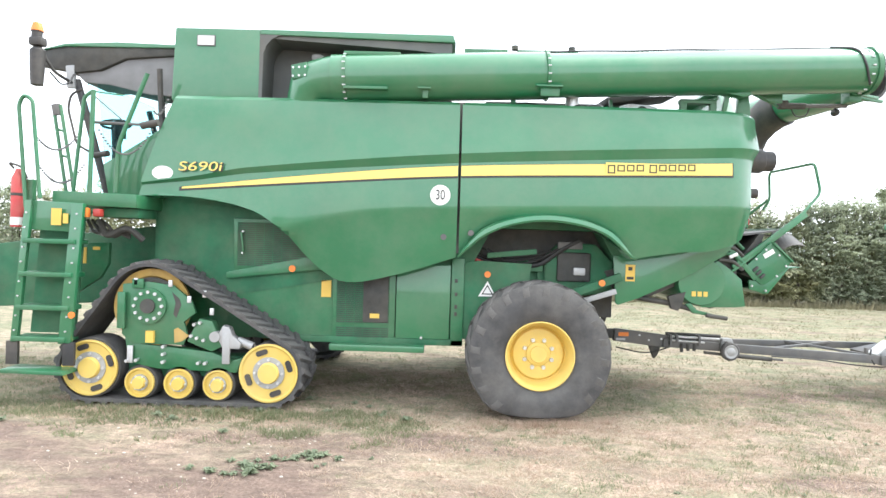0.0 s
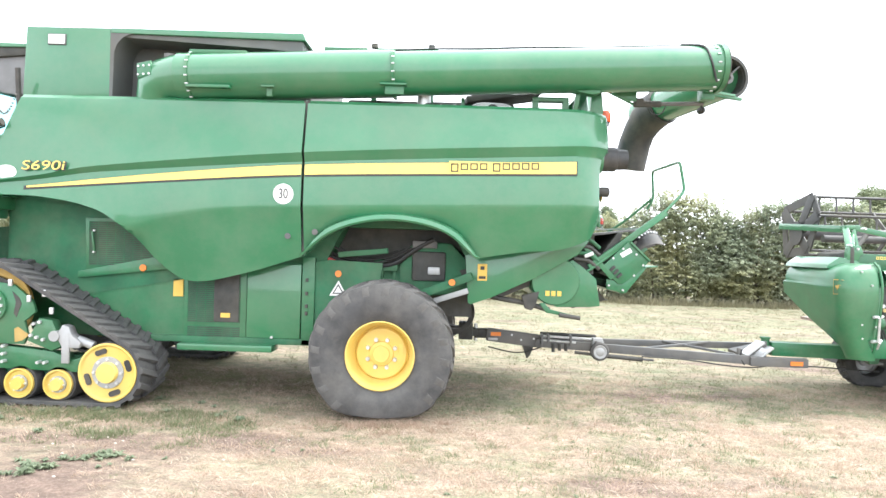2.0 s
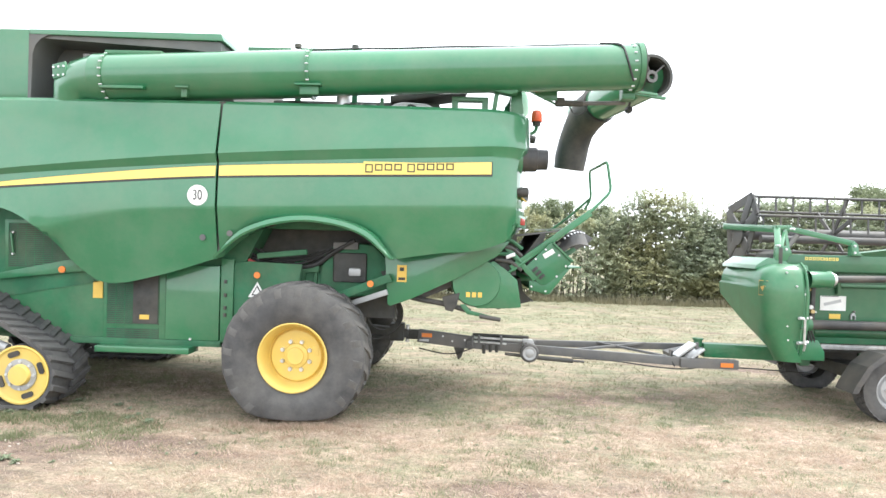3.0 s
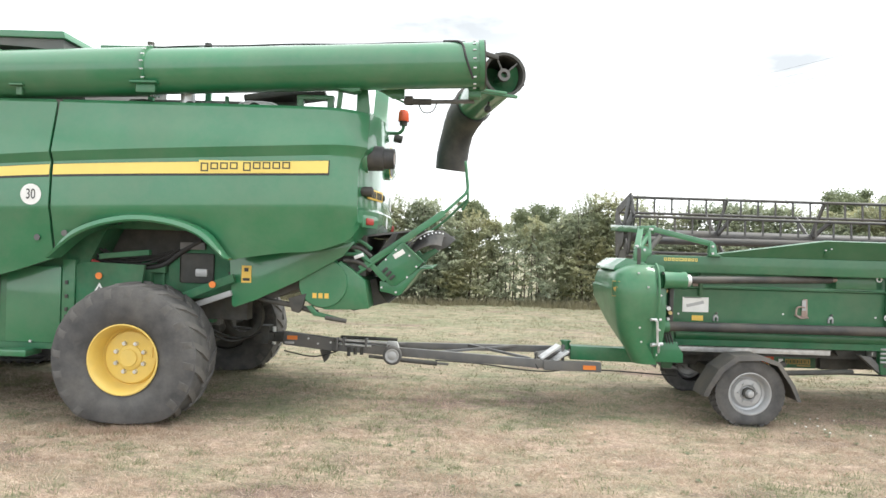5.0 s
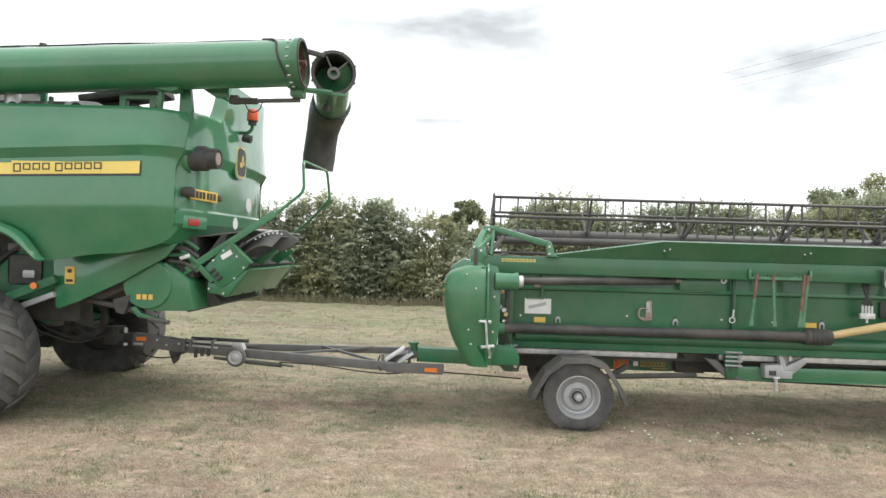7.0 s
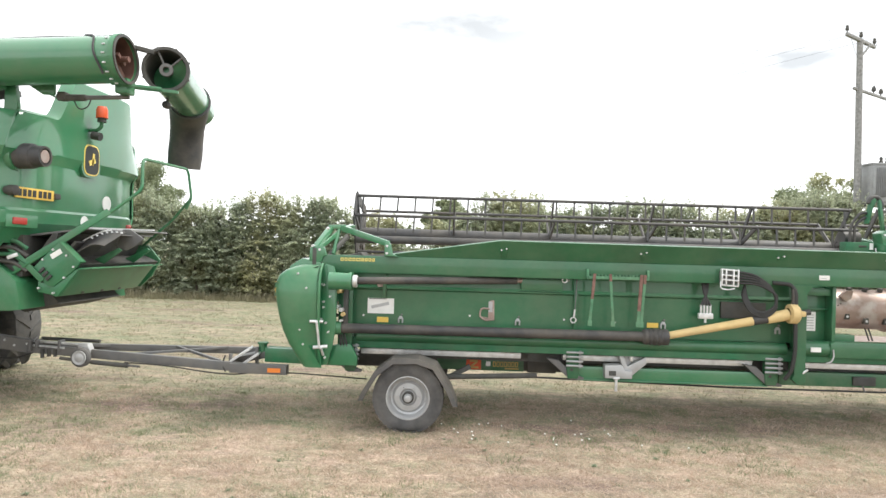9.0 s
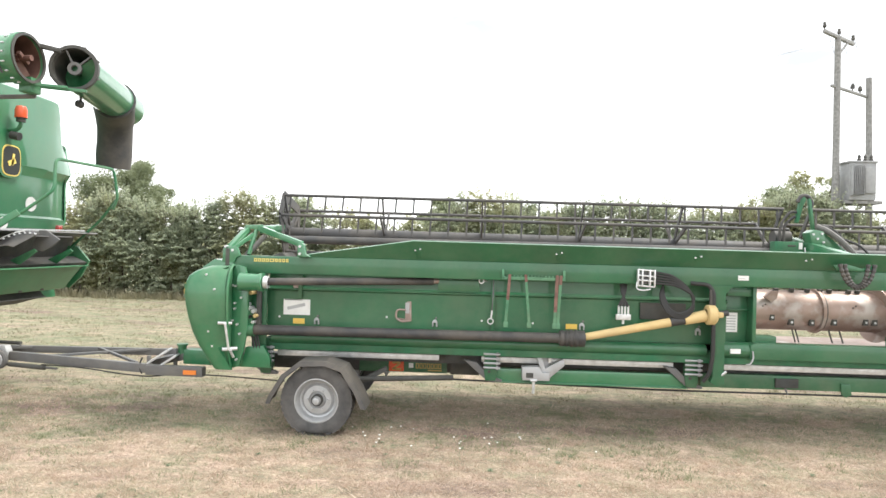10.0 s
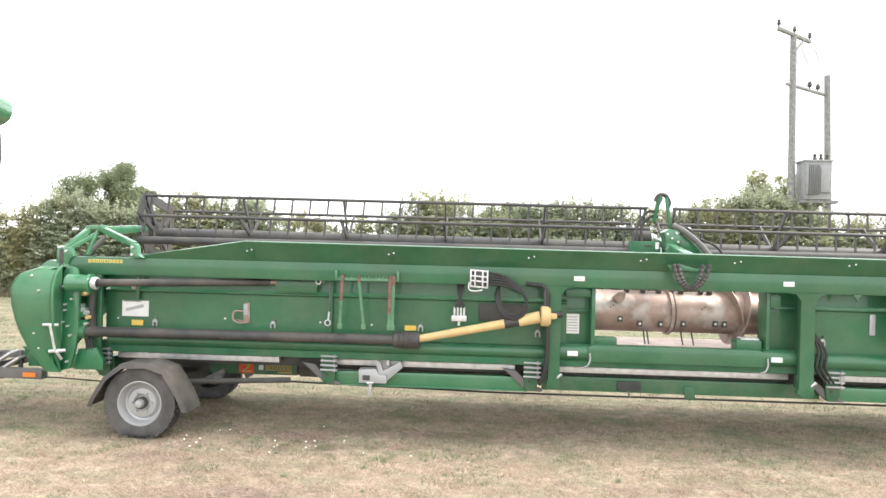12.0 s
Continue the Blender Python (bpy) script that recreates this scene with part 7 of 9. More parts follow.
part_of("lower_tube", SHADED_GREEN, header, rod, (7.7, -0.46, 0.915), (12.50, -0.46, 0.915), 0.068, 20)
part_of("lower_tube", SHADED_GREEN, header, rod, (15.25, -0.46, 0.915), (HX1, -0.46, 0.915), 0.085, 20)
part_of("lower_tube", SHADED_GREEN, header, rod, (12.66, -0.46, 0.93), (13.00, -0.46, 0.93), 0.09, 20)
part_of("lower_tube", SHADED_GREEN, header, rod, (14.79, -0.46, 0.935), (15.16, -0.46, 0.935), 0.09, 20)
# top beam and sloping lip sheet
part_of("top_beam", SHADED_GREEN, header, box, (7.30, -0.60, 1.63), (HX1, -0.42, 1.825), 0.012)
part_of("lip_sheet", SHADED_GREEN, header, prism, [(8.05, 1.83), (9.30, 2.02), (9.36, 2.02), (HX1, 1.985), (HX1, 1.80), (8.05, 1.80)], -0.47, -0.455)
lip = bmesh.new()
rows = []
for x, z, y in ((8.1, 1.85, -0.58), (9.29, 2.03, -0.72), (HX1, 1.985, -0.72)):
    rows.append([lip.verts.new((x, -0.585, 1.82)), lip.verts.new((x, y, z)), lip.verts.new((x, y + 0.05, z + 0.012)), lip.verts.new((x, y + 0.2, z))])
for a, b in zip(rows, rows[1:]):
    for k in range(3):
        lip.faces.new((a[k], b[k], b[k + 1], a[k + 1]))
shell(lip, 0.006)
part("lip", lip, SHADED_GREEN, header, smooth=20)
for x in (9.34, 10.86, 12.33, 13.48, 14.43, 15.57, 17.0, 18.2):
    part_of("lip_stiffener", SHADED_GREEN, header, beam, (x, -0.595, 1.85), (x, -0.66, 1.93), 0.055, 0.02, 0.004)
    for dx, z in ((-0.035, 1.93), (0.02, 1.945)):
        part_of("lip_bolt", ZINC, header, rod, (x + dx, -0.665 - (z - 1.93), z), (x + dx, -0.685 - (z - 1.93), z), 0.009, 6)
# maker's mark on the beam, as small plain shapes
x = 7.515
for w in (0.044, 0.044, 0.044, 0.044, 0.058, 0.040, 0.040, 0.042, 0.038):
    glyph(STRIPE, header, x, w - 0.012, 1.762, 1.797, -0.604, 0.008)
    x += w
# posts round the feeder opening
for a, b in ((12.53, 12.65), (15.10, 15.245)):
    part_of("post", SHADED_GREEN, header, prism, [(a - 0.13, 1.635), (a - 0.05, 1.62), (a, 1.55), (a, 0.66), (a - 0.02, 0.60), (a + 0.04, 0.55), (b + 0.01, 0.58), (b, 0.70), (b, 1.55), (b + 0.06, 1.62), (b + 0.16, 1.635)], -0.62, -0.56, 0.006)
    part_of("post_web", SHADED_GREEN, header, box, (a + 0.05, -0.56, 0.62), (a + 0.075, -0.40, 1.62), 0.004)
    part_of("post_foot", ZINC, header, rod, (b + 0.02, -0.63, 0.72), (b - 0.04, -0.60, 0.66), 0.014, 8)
part_of("opening_cheek", SHADED_GREEN, header, box, (12.65, -0.36, 0.95), (13.02, -0.32, 1.64), 0.006)
part_of("opening_cheek", SHADED_GREEN, header, box, (12.99, -0.50, 1.02), (13.03, -0.30, 1.64), 0.006)
part_of("opening_cheek", SHADED_GREEN, header, box, (14.83, -0.38, 0.95), (15.30, -0.32, 1.64), 0.006)
part_of("opening_cheek", SHADED_GREEN, header, box, (14.81, -0.50, 1.02), (14.845, -0.30, 1.64), 0.006)
part_of("cheek_block", SHADED_GREEN, header, box, (12.72, -0.47, 1.52), (12.99, -0.36, 1.60), 0.01)
part_of("cheek_ledge", SHADED_GREEN, header, box, (12.72, -0.42, 1.36), (12.99, -0.36, 1.375), 0.003)
part_of("cheek_block", SHADED_GREEN, header, box, (14.86, -0.47, 1.46), (14.97, -0.38, 1.60), 0.01)
part_of("cheek_ledge", SHADED_GREEN, header, box, (14.90, -0.48, 1.455), (15.12, -0.38, 1.47), 0.003)
part_of("opening_sill", SHADED_GREEN, header, prism, [(12.95, 0.845), (12.95, 1.0), (12.99, 1.02), (14.72, 1.02), (14.80, 1.0), (14.80, 0.845)], -0.56, -0.42, 0.012)
part_of("sill_block", SHADED_GREEN, header, box, (13.03, -0.44, 1.00), (13.28, -0.30, 1.09), 0.01)
part_of("sill_block", SHADED_GREEN, header, box, (14.53, -0.46, 1.0), (14.79, -0.30, 1.11), 0.01)
part_of("sill_block_top", ZINC, header, box, (14.58, -0.44, 1.112), (14.77, -0.32, 1.13), 0.003)
for x in (12.97, 14.80):
    part_of("sill_hook", SILVER, header, pipe, rounded([(x, -0.57, 0.94), (x + 0.005, -0.58, 0.86), (x - 0.03, -0.585, 0.80), (x - 0.07, -0.57, 0.79)], 0.03), 0.009, 6)
# trough and intake auger seen through the opening
part_of("trough_floor", WORN, header, prism, [(7.6, 0.86), (7.6, 0.90), (HX1, 0.90), (HX1, 0.86)], -0.2, 1.1)
trough = bmesh.new()
rows = []
for x in (7.6, HX1):
    rows.append([trough.verts.new((x, y, z)) for y, z in ((-0.32, 1.0), (-0.2, 0.93), (0.1, 0.90), (0.6, 0.92), (1.0, 0.88))])
for k in range(4):
    trough.faces.new((rows[0][k], rows[0][k + 1], rows[1][k + 1], rows[1][k]))
shell(trough, 0.006)
part("trough", trough, WORN, header)
iauger = part_of("intake_auger", WORN, header, rod, (7.6, 0.10, 1.34), (HX1, 0.10, 1.34), 0.235, 48)
part_of("auger_flight", WORN, iauger, flight, (14.50, 0.10, 1.34), (HX1 - 0.2, 0.10, 1.34), 0.34, 8, 0.2)
part_of("auger_flight", WORN, iauger, flight, (12.95, 0.10, 1.34), (8.0, 0.10, 1.34), 0.33, 9, 0.2)
part_of("flight_disc", WORN, iauger, hoop, (14.72, 0.10, 1.34), (1, 0.06, -0.22), 0.22, 0.36, 0.012)
part_of("auger_band", WORN, iauger, hoop, (13.955, 0.10, 1.34), (1, 0.02, 0), 0.23, 0.262, 0.035)
part_of("auger_band", DARK, iauger, hoop, (13.99, 0.10, 1.34), (1, 0.02, 0), 0.23, 0.243, 0.012)
part_of("flight_start", WORN, iauger, prism, [(13.28, 1.50), (13.36, 1.57), (13.44, 1.57), (13.42, 1.48), (13.36, 1.44)], -0.14, -0.09, 0.006)
for x, lift in ((13.60, -0.02), (13.83, -0.02), (14.08, -0.01), (14.43, 0.0), (14.53, 0.0), (13.38, 0.03)):
    c = Vector((x, 0.10 - 0.235 * math.cos(0.45), 1.34 - 0.235 * math.sin(0.45) + lift))
    part_of("finger_boss", DARK, iauger, box, c - Vector((0.028, 0.02, 0.036)), c + Vector((0.028, 0.03, 0.036)), 0.006)
    part_of("finger_hole", ZINC, iauger, rod, c - Vector((0, 0.024, 0)), c - Vector((0, 0.016, 0)), 0.013, 10)
for x in (13.48, 13.66, 13.84, 13.98, 14.09, 14.31, 14.41, 14.66):
    part_of("finger_boss", DARK, iauger, rod, (x, 0.03, 1.535), (x, 0.01, 1.60), 0.03, 10)
for x in (13.27, 13.30, 13.36, 13.33, 14.28, 14.31):
    part_of("rust_pit", DARK, iauger, rod, (x, -0.132, 1.33 + 0.7 * (x - 13.32) % 0.1), (x, -0.128, 1.33 + 0.7 * (x - 13.32) % 0.1), 0.009, 8)
for x in (13.68, 13.72, 14.10, 14.22):
    part_of("auger_finger", DARK, iauger, rod, (x, 0.02, 1.12), (x, -0.06, 0.985), 0.009, 8)
# drive line
part_of("drive_shaft_guard", PLASTIC, header, rod, (7.5, -0.66, 1.015), (10.95, -0.60, 1.02), 0.055, 20)
part_of("shaft_collar", GREEN2, header, rod, (7.36, -0.66, 1.015), (7.56, -0.66, 1.015), 0.075, 18)
bm = bmesh.new()
lathe(bm, [(0.0, 0.058), (0.02, 0.082), (0.05, 0.088), (0.065, 0.078), (0.09, 0.092), (0.11, 0.08), (0.14, 0.095), (0.16, 0.083), (0.19, 0.095), (0.21, 0.085), (0.24, 0.09), (0.28, 0.085), (0.29, 0.05)], (10.88, -0.60, 1.02), "X", 24)
part("rubber_boot", bm, PLASTIC, header)
part_of("shaft_tube", PTOYELLOW, header, rod, (11.14, -0.60, 1.035), (12.08, -0.63, 1.235), 0.040, 20, 0.048)
part_of("shaft_band", PLASTIC, header, rod, (12.06, -0.63, 1.232), (12.22, -0.635, 1.265), 0.050, 20)
part_of("shaft_tube", PTOYELLOW, header, rod, (12.21, -0.635, 1.263), (12.43, -0.65, 1.315), 0.058, 20, 0.062)
part_of("shaft_yoke", PTOYELLOW, header, lathe, [(-0.03, 0.062), (-0.02, 0.105), (0.05, 0.11), (0.075, 0.085), (0.075, 0.05)], (12.46, -0.65, 1.325), "X", 20)
part_of("shaft_yoke", PTOYELLOW, header, box, (12.50, -0.71, 1.30), (12.60, -0.62, 1.36), 0.02)
part_of("shaft_end", PLASTIC, header, rod, (12.56, -0.65, 1.335), (12.66, -0.65, 1.35), 0.032, 12)
part_of("upper_shaft", PLASTIC, header, rod, (7.72, -0.78, 1.553), (9.50, -0.46, 1.588), 0.040, 18)
part_of("shaft_housing", GREEN, header, lathe, [(0.0, 0.098), (0.20, 0.092), (0.22, 0.102), (0.25, 0.102), (0.25, 0.04)], (7.44, -0.80, 1.545), "X", 24)
part_of("shaft_end", ZINC, header, lathe, [(0.0, 0.055), (0.01, 0.068), (0.05, 0.068), (0.06, 0.05)], (7.69, -0.80, 1.548), "X", 18)
part_of("shaft_end", WORN, header, rod, (9.49, -0.465, 1.588), (9.57, -0.45, 1.59), 0.028, 12)
part_of("shaft_block", SHADED_GREEN, header, box, (9.55, -0.48, 1.485), (10.02, -0.42, 1.615), 0.02)
part_of("shaft_cup", WORN, header, lathe, [(0, 0.05), (0.012, 0.03)], (7.96, -0.435, 1.50), "Y", 18)
# labels and fittings on the wall
lab = part_of("white_label", WHITE, header, box, (7.805, -0.426, 1.165), (8.108, -0.42, 1.34))
part_of("label_print", SILVER, lab, beam, (7.85, -0.4275, 1.235), (8.05, -0.4275, 1.285), 0.002, 0.035)
part_of("label_print", DECAL_DARK, lab, box, (7.82, -0.4275, 1.330), (8.02, -0.4265, 1.338))
part_of("warning_sticker", LABEL, header, box, (7.917, -0.426, 1.065), (8.048, -0.42, 1.125))
for x, z in ((8.19, 1.065), (9.525, 1.08), (12.43, 1.075), (11.16, 1.095), (15.42, 1.07)):
    part_of("latch_eye", SILVER, header, prism, [(x - 0.03, z), (x - 0.03, z + 0.05), (x - 0.012, z + 0.078), (x + 0.012, z + 0.078), (x + 0.03, z + 0.05), (x + 0.03, z), (x + 0.014, z), (x + 0.014, z + 0.045), (x - 0.014, z + 0.045), (x - 0.014, z)], -0.445, -0.42, 0.003)
    part_of("latch_bolt", GREY, header, rod, (x + 0.012, -0.45, z + 0.095), (x + 0.012, -0.42, z + 0.095), 0.011, 8)
part_of("hook_plate", WORN, header, prism, [(9.19, 1.155), (9.19, 1.20), (9.205, 1.35), (9.255, 1.355), (9.262, 1.13), (9.14, 1.135), (9.10, 1.17)], -0.43, -0.42, 0.003)
# silver strip paints in a bright reflection on the brown plate
part_of("hook_plate", SILVER, header, box, (9.19, -0.436, 1.22), (9.235, -0.43, 1.34))
part_of("hook_ring", WORN, header, pipe, rounded([(9.20, -0.47, 1.26), (9.10, -0.49, 1.27), (9.09, -0.49, 1.17), (9.15, -0.48, 1.13), (9.25, -0.46, 1.14)], 0.05), 0.011, 8)
part_of("pin", ZINC, header, rod, (10.16, -0.48, 1.285), (10.15, -0.48, 1.19), 0.011, 8)
part_of("pin_ring", ZINC, header, hoop, (10.145, -0.48, 1.165), (0, 1, 0), 0.024, 0.036, 0.01, 16)
part_of("pin_wire", GREY, header, pipe, rounded([(10.17, -0.49, 1.66), (10.168, -0.49, 1.45), (10.16, -0.48, 1.28)], 0.08), 0.006, 6)
part_of("pin_ring", ZINC, header, hoop, (10.035, -0.49, 1.61), (0, 1, 0), 0.02, 0.032, 0.01, 16)
part_of("pin", ZINC, header, rod, (10.06, -0.49, 1.61), (10.09, -0.46, 1.61), 0.010, 8)
# rack with hanging straps
STRAPRUST = material("rusty_strap", (0.20, 0.115, 0.095), 0.85, vary=0.3, scale=20)
STRAPGREEN = material("faded_green_strap", (0.085, 0.23, 0.13), 0.7, vary=0.25, scale=12, dust=0.3)
rack = part_of("strap_rack", STRAPGREEN, header, box, (10.26, -0.64, 1.64), (10.92, -0.60, 1.675), 0.006)
for x in (10.25, 10.91):
    part_of("rack_end", STRAPGREEN, rack, box, (x, -0.64, 1.64), (x + 0.025, -0.60, 1.75), 0.004)
for k in range(16):
    part_of("rack_tooth", STRAPGREEN, rack, box, (10.30 + 0.038 * k, -0.645, 1.675), (10.315 + 0.038 * k, -0.605, 1.69))
for xa, xb, zc, w in ((10.335, 10.305, 1.42, 0.030), (10.505, 10.56, 1.62, 0.028), (10.845, 10.835, 1.30, 0.034), (10.885, 10.87, 1.60, 0.030)):
    pa, pb = Vector((xa, -0.655, 1.70)), Vector((xb, -0.60, 1.17))
    pc = pa.lerp(pb, (1.70 - zc) / 0.53)
    part_of("strap", STRAPRUST, header, beam, pa, pc, w, 0.010)
    part_of("strap", STRAPGREEN, header, beam, pc, pb, w, 0.009)
    part_of("strap_end", STRAPGREEN, header, box, (xb - 0.024, -0.607, 1.12), (xb + 0.024, -0.593, 1.18), 0.005)
# hydraulic coupler, hoses and plug block
for z in (1.615, 1.675, 1.725, 1.785):
    part_of("coupler_bar", ZINC, header, beam, (11.69, -0.68, z + 0.005), (11.875, -0.68, z - 0.008), 0.03, 0.016, 0.003)
for x in (11.695, 11.74, 11.82, 11.87):
    part_of("coupler_bar", ZINC, header, box, (x - 0.008, -0.70, 1.61), (x + 0.008, -0.66, 1.79), 0.003)
part_of("coupler_back", GREY, header, box, (11.70, -0.655, 1.63), (11.86, -0.60, 1.77), 0.01)
part_of("coupler_loop", ZINC, header, pipe, rounded([(11.68, -0.70, 1.66), (11.67, -0.72, 1.58), (11.75, -0.73, 1.57), (11.82, -0.72, 1.585)], 0.04), 0.007, 6)
for k in range(5):
    part_of("hose", WIRE, header, pipe, rounded([(11.87, -0.67, 1.765 - 0.03 * k), (12.05 + 0.01 * k, -0.70, 1.74 - 0.025 * k), (12.24 + 0.015 * k, -0.70, 1.60 - 0.02 * k), (12.30 - 0.01 * k, -0.69, 1.38), (12.18 - 0.01 * k, -0.68, 1.265 + 0.014 * k), (12.02 + 0.01 * k, -0.64, 1.32 + 0.01 * k), (11.95 + 0.012 * k, -0.60, 1.50), (12.0, -0.56, 1.62)], 0.14), 0.013, 7)
for k in range(4):
    part_of("hose", WIRE, header, pipe, rounded([(11.62 - 0.02 * k, -0.50, 1.64), (11.60 - 0.012 * k, -0.54, 1.52), (11.53 + 0.034 * k, -0.56, 1.38)], 0.08), 0.014, 7)
    part_of("hose_end", ZINC, header, rod, (11.53 + 0.034 * k, -0.56, 1.39), (11.53 + 0.034 * k, -0.56, 1.28), 0.012, 8)
part_of("plug_block", ZINC, header, box, (11.50, -0.58, 1.235), (11.66, -0.54, 1.295), 0.006)
part_of("plug_pin", ZINC, header, rod, (11.58, -0.56, 1.19), (11.58, -0.56, 1.24), 0.014, 8)
part_of("dark_panel", DARK, header, box, (11.79, -0.455, 1.235), (12.29, -0.425, 1.42), 0.012)
part_of("warning_sticker", LABEL, header, box, (10.985, -0.428, 1.10), (11.11, -0.42, 1.155))
part_of("white_label", WHITE, header, box, (12.72, -0.366, 1.115), (12.885, -0.36, 1.33))
for k in range(6):
    part_of("label_print", SILVER, header, box, (12.735, -0.3675, 1.14 + 0.03 * k), (12.865, -0.3665, 1.15 + 0.03 * k))
for x in (12.835, 14.98):
    lab = part_of("white_label", WHITE, header, box, (x - 0.055, -0.606, 1.70), (x + 0.055, -0.60, 1.75))
    part_of("label_print", SILVER, lab, box, (x - 0.045, -0.6075, 1.715), (x + 0.02, -0.6065, 1.722))
for x in (12.79, 14.90):
    part_of("white_label", WHITE, header, box, (x - 0.055, -0.562, 0.905), (x + 0.055, -0.548, 0.955))
part_of("stop_plate", SHADED_GREEN, header, prism, [(15.62, 1.635), (15.66, 1.56), (15.70, 1.635)], -0.62, -0.60, 0.004)
part_of("stop_plate", SHADED_GREEN, header, prism, [(16.1, 1.72), (16.1, 1.1), (16.7, 1.1), (16.7, 1.72)], -0.68, -0.60, 0.01)
part_of("wall_hook", SILVER, header, box, (15.90, -0.44, 1.20), (15.96, -0.42, 1.42), 0.006)
for k in range(3):
    part_of("hose", WIRE, header, pipe, rounded([(15.27 + 0.02 * k, -0.50, 1.26 - 0.03 * k), (15.33 + 0.04 * k, -0.56, 1.02), (15.28 + 0.05 * k, -0.56, 0.86), (15.42 + 0.04 * k, -0.52, 0.70)], 0.1), 0.013, 7)
part_of("hose", WIRE, header, pipe, rounded([(12.28, -0.60, 1.655), (12.46, -0.64, 1.645), (12.505, -0.66, 1.56), (12.51, -0.665, 0.90), (12.49, -0.64, 0.70), (12.44, -0.60, 0.60)], 0.08), 0.022, 8)
part_of("hose_guard", PLASTIC, header, box, (12.465, -0.67, 1.30), (12.515, -0.63, 1.60), 0.012)
# ribbed hoses looped over the beam
def ribbed(a, b, c, d, n=66):
    pts = []
    for k in range(n + 1):
        t = k / n
        pts.append(a * (1 - t) ** 3 + 3 * b * t * (1 - t) ** 2 + 3 * c * t * t * (1 - t) + d * t ** 3)
    return pts


for dx, dz in ((0.0, 0.0), (0.045, 0.02)):
    loop = ribbed(Vector((13.765 + dx, -0.735, 1.905)), Vector((13.80 + dx, -0.78, 1.58 + dz)), Vector((14.05 - dx, -0.78, 1.58 + dz)), Vector((14.12 - dx * 1.5, -0.735, 1.905)))
    part_of("ribbed_hose", PLASTIC, header, pipe, loop, lambda t: 0.021 + 0.0045 * math.sin(t * 66 * 1.57), 8)
part_of("coil_bracket", SHADED_GREEN, header, prism, [(13.74, 1.84), (13.70, 1.89), (13.82, 1.91), (14.0, 1.86), (14.12, 1.90), (14.16, 1.86), (14.04, 1.83)], -0.73, -0.69, 0.005)

# ---- the reel ----
RY, RZ = 0.98, 2.10
reel_x0, reel_x1 = 7.45, 18.4
part_of("reel_tube", REELGREY, header, rod, (reel_x0, RY, RZ), (reel_x1, RY, RZ - 0.06), 0.09, 20)
BATS = [(0.643, 2.60), (0.50, 2.335), (1.36, 2.44), (0.72, 1.86), (1.28, 1.8)]


def sag(x):
    """The long reel hangs a little lower towards its far end."""
    return -0.006 * max(0.0, x - 8.5)


def reel_section(x0, x1):
    for i, (by, bz) in enumerate(BATS):
        bat = part_of("reel_bat", REELGREY, header, rod, (x0, by, bz + sag(x0)), (x1, by, bz + sag(x1)), 0.020, 10)
        if i < 2:
            n = int((x1 - x0) / 0.222)
            for k in range(n):
                x = x0 + 0.08 + k * (x1 - x0 - 0.16) / (n - 1)
                part_of("tine", REELGREY, bat, beam, (x, by, bz + sag(x)), (x - 0.010, by - 0.03, bz + sag(x) - 0.22), 0.022, 0.014)


reel_section(7.47, 13.86)
reel_section(14.18, 18.4)
for x in (7.47, 8.75, 10.05, 11.35, 12.6, 13.84, 14.2, 15.55, 16.9):
    for by, bz in BATS:
        part_of("reel_arm", REELGREY, header, beam, (x, RY, RZ + sag(x)), (x, by, bz + sag(x)), 0.02, 0.06, 0.004)
for (ay, az), (by, bz) in zip((BATS[0], BATS[1], BATS[3], BATS[4], BATS[2]), (BATS[1], BATS[3], BATS[4], BATS[2], BATS[0])):
    part_of("reel_end_bar", REELGREY, header, beam, (7.46, ay, az), (7.46, by, bz), 0.02, 0.12)
part_of("reel_cross_rail", REELGREY, header, rod, (7.5, 0.45, 2.02), (18.4, 0.45, 2.02), 0.05, 16)
for by, bz in BATS:
    part_of("reel_end_arm", REELGREY, header, beam, (7.452, RY, RZ), (7.452, by, bz), 0.02, 0.15, 0.004)
part_of("reel_hub", REELGREY, header, rod, (7.42, RY, RZ), (7.48, RY, RZ), 0.17, 20)
# dark block added for unidentified clutter below the reel's end
part_of("reel_dark_clutter", DARK, header, prism, [(7.48, 1.62), (7.48, 1.82), (7.62, 1.86), (7.74, 1.74), (7.70, 1.62)], 0.1, 0.55, 0.02)
# reel lift arm at the end
part_of("lift_arm", GREEN, header, beam, (7.20, -0.60, 1.86), (7.33, -0.30, 2.13), 0.07, 0.06, 0.008)
part_of("lift_arm", GREEN, header, beam, (7.30, -0.30, 2.145), (7.50, -0.26, 2.155), 0.09, 0.05, 0.008)
part_of("lift_arm", GREEN, header, beam, (7.44, -0.28, 2.145), (8.05, -0.63, 1.965), 0.055, 0.065, 0.008)
part_of("lift_arm", GREEN, header, beam, (7.42, -0.30, 2.08), (7.26, -0.56, 1.90), 0.04, 0.045, 0.006)
part_of("lift_arm", GREEN, header, beam, (7.40, -0.45, 1.83), (7.43, -0.30, 2.12), 0.035, 0.04, 0.006)
part_of("lift_end", GREEN, header, prism, [(8.01, 1.825), (8.01, 1.97), (8.05, 1.99), (8.08, 1.96), (8.10, 1.86), (8.16, 1.825)], -0.66, -0.58, 0.008)
part_of("lift_foot", GREEN, header, prism, [(7.16, 1.74), (7.17, 1.90), (7.22, 1.92), (7.32, 1.92), (7.36, 1.82), (7.32, 1.80), (7.30, 1.74)], -0.62, -0.56, 0.008)
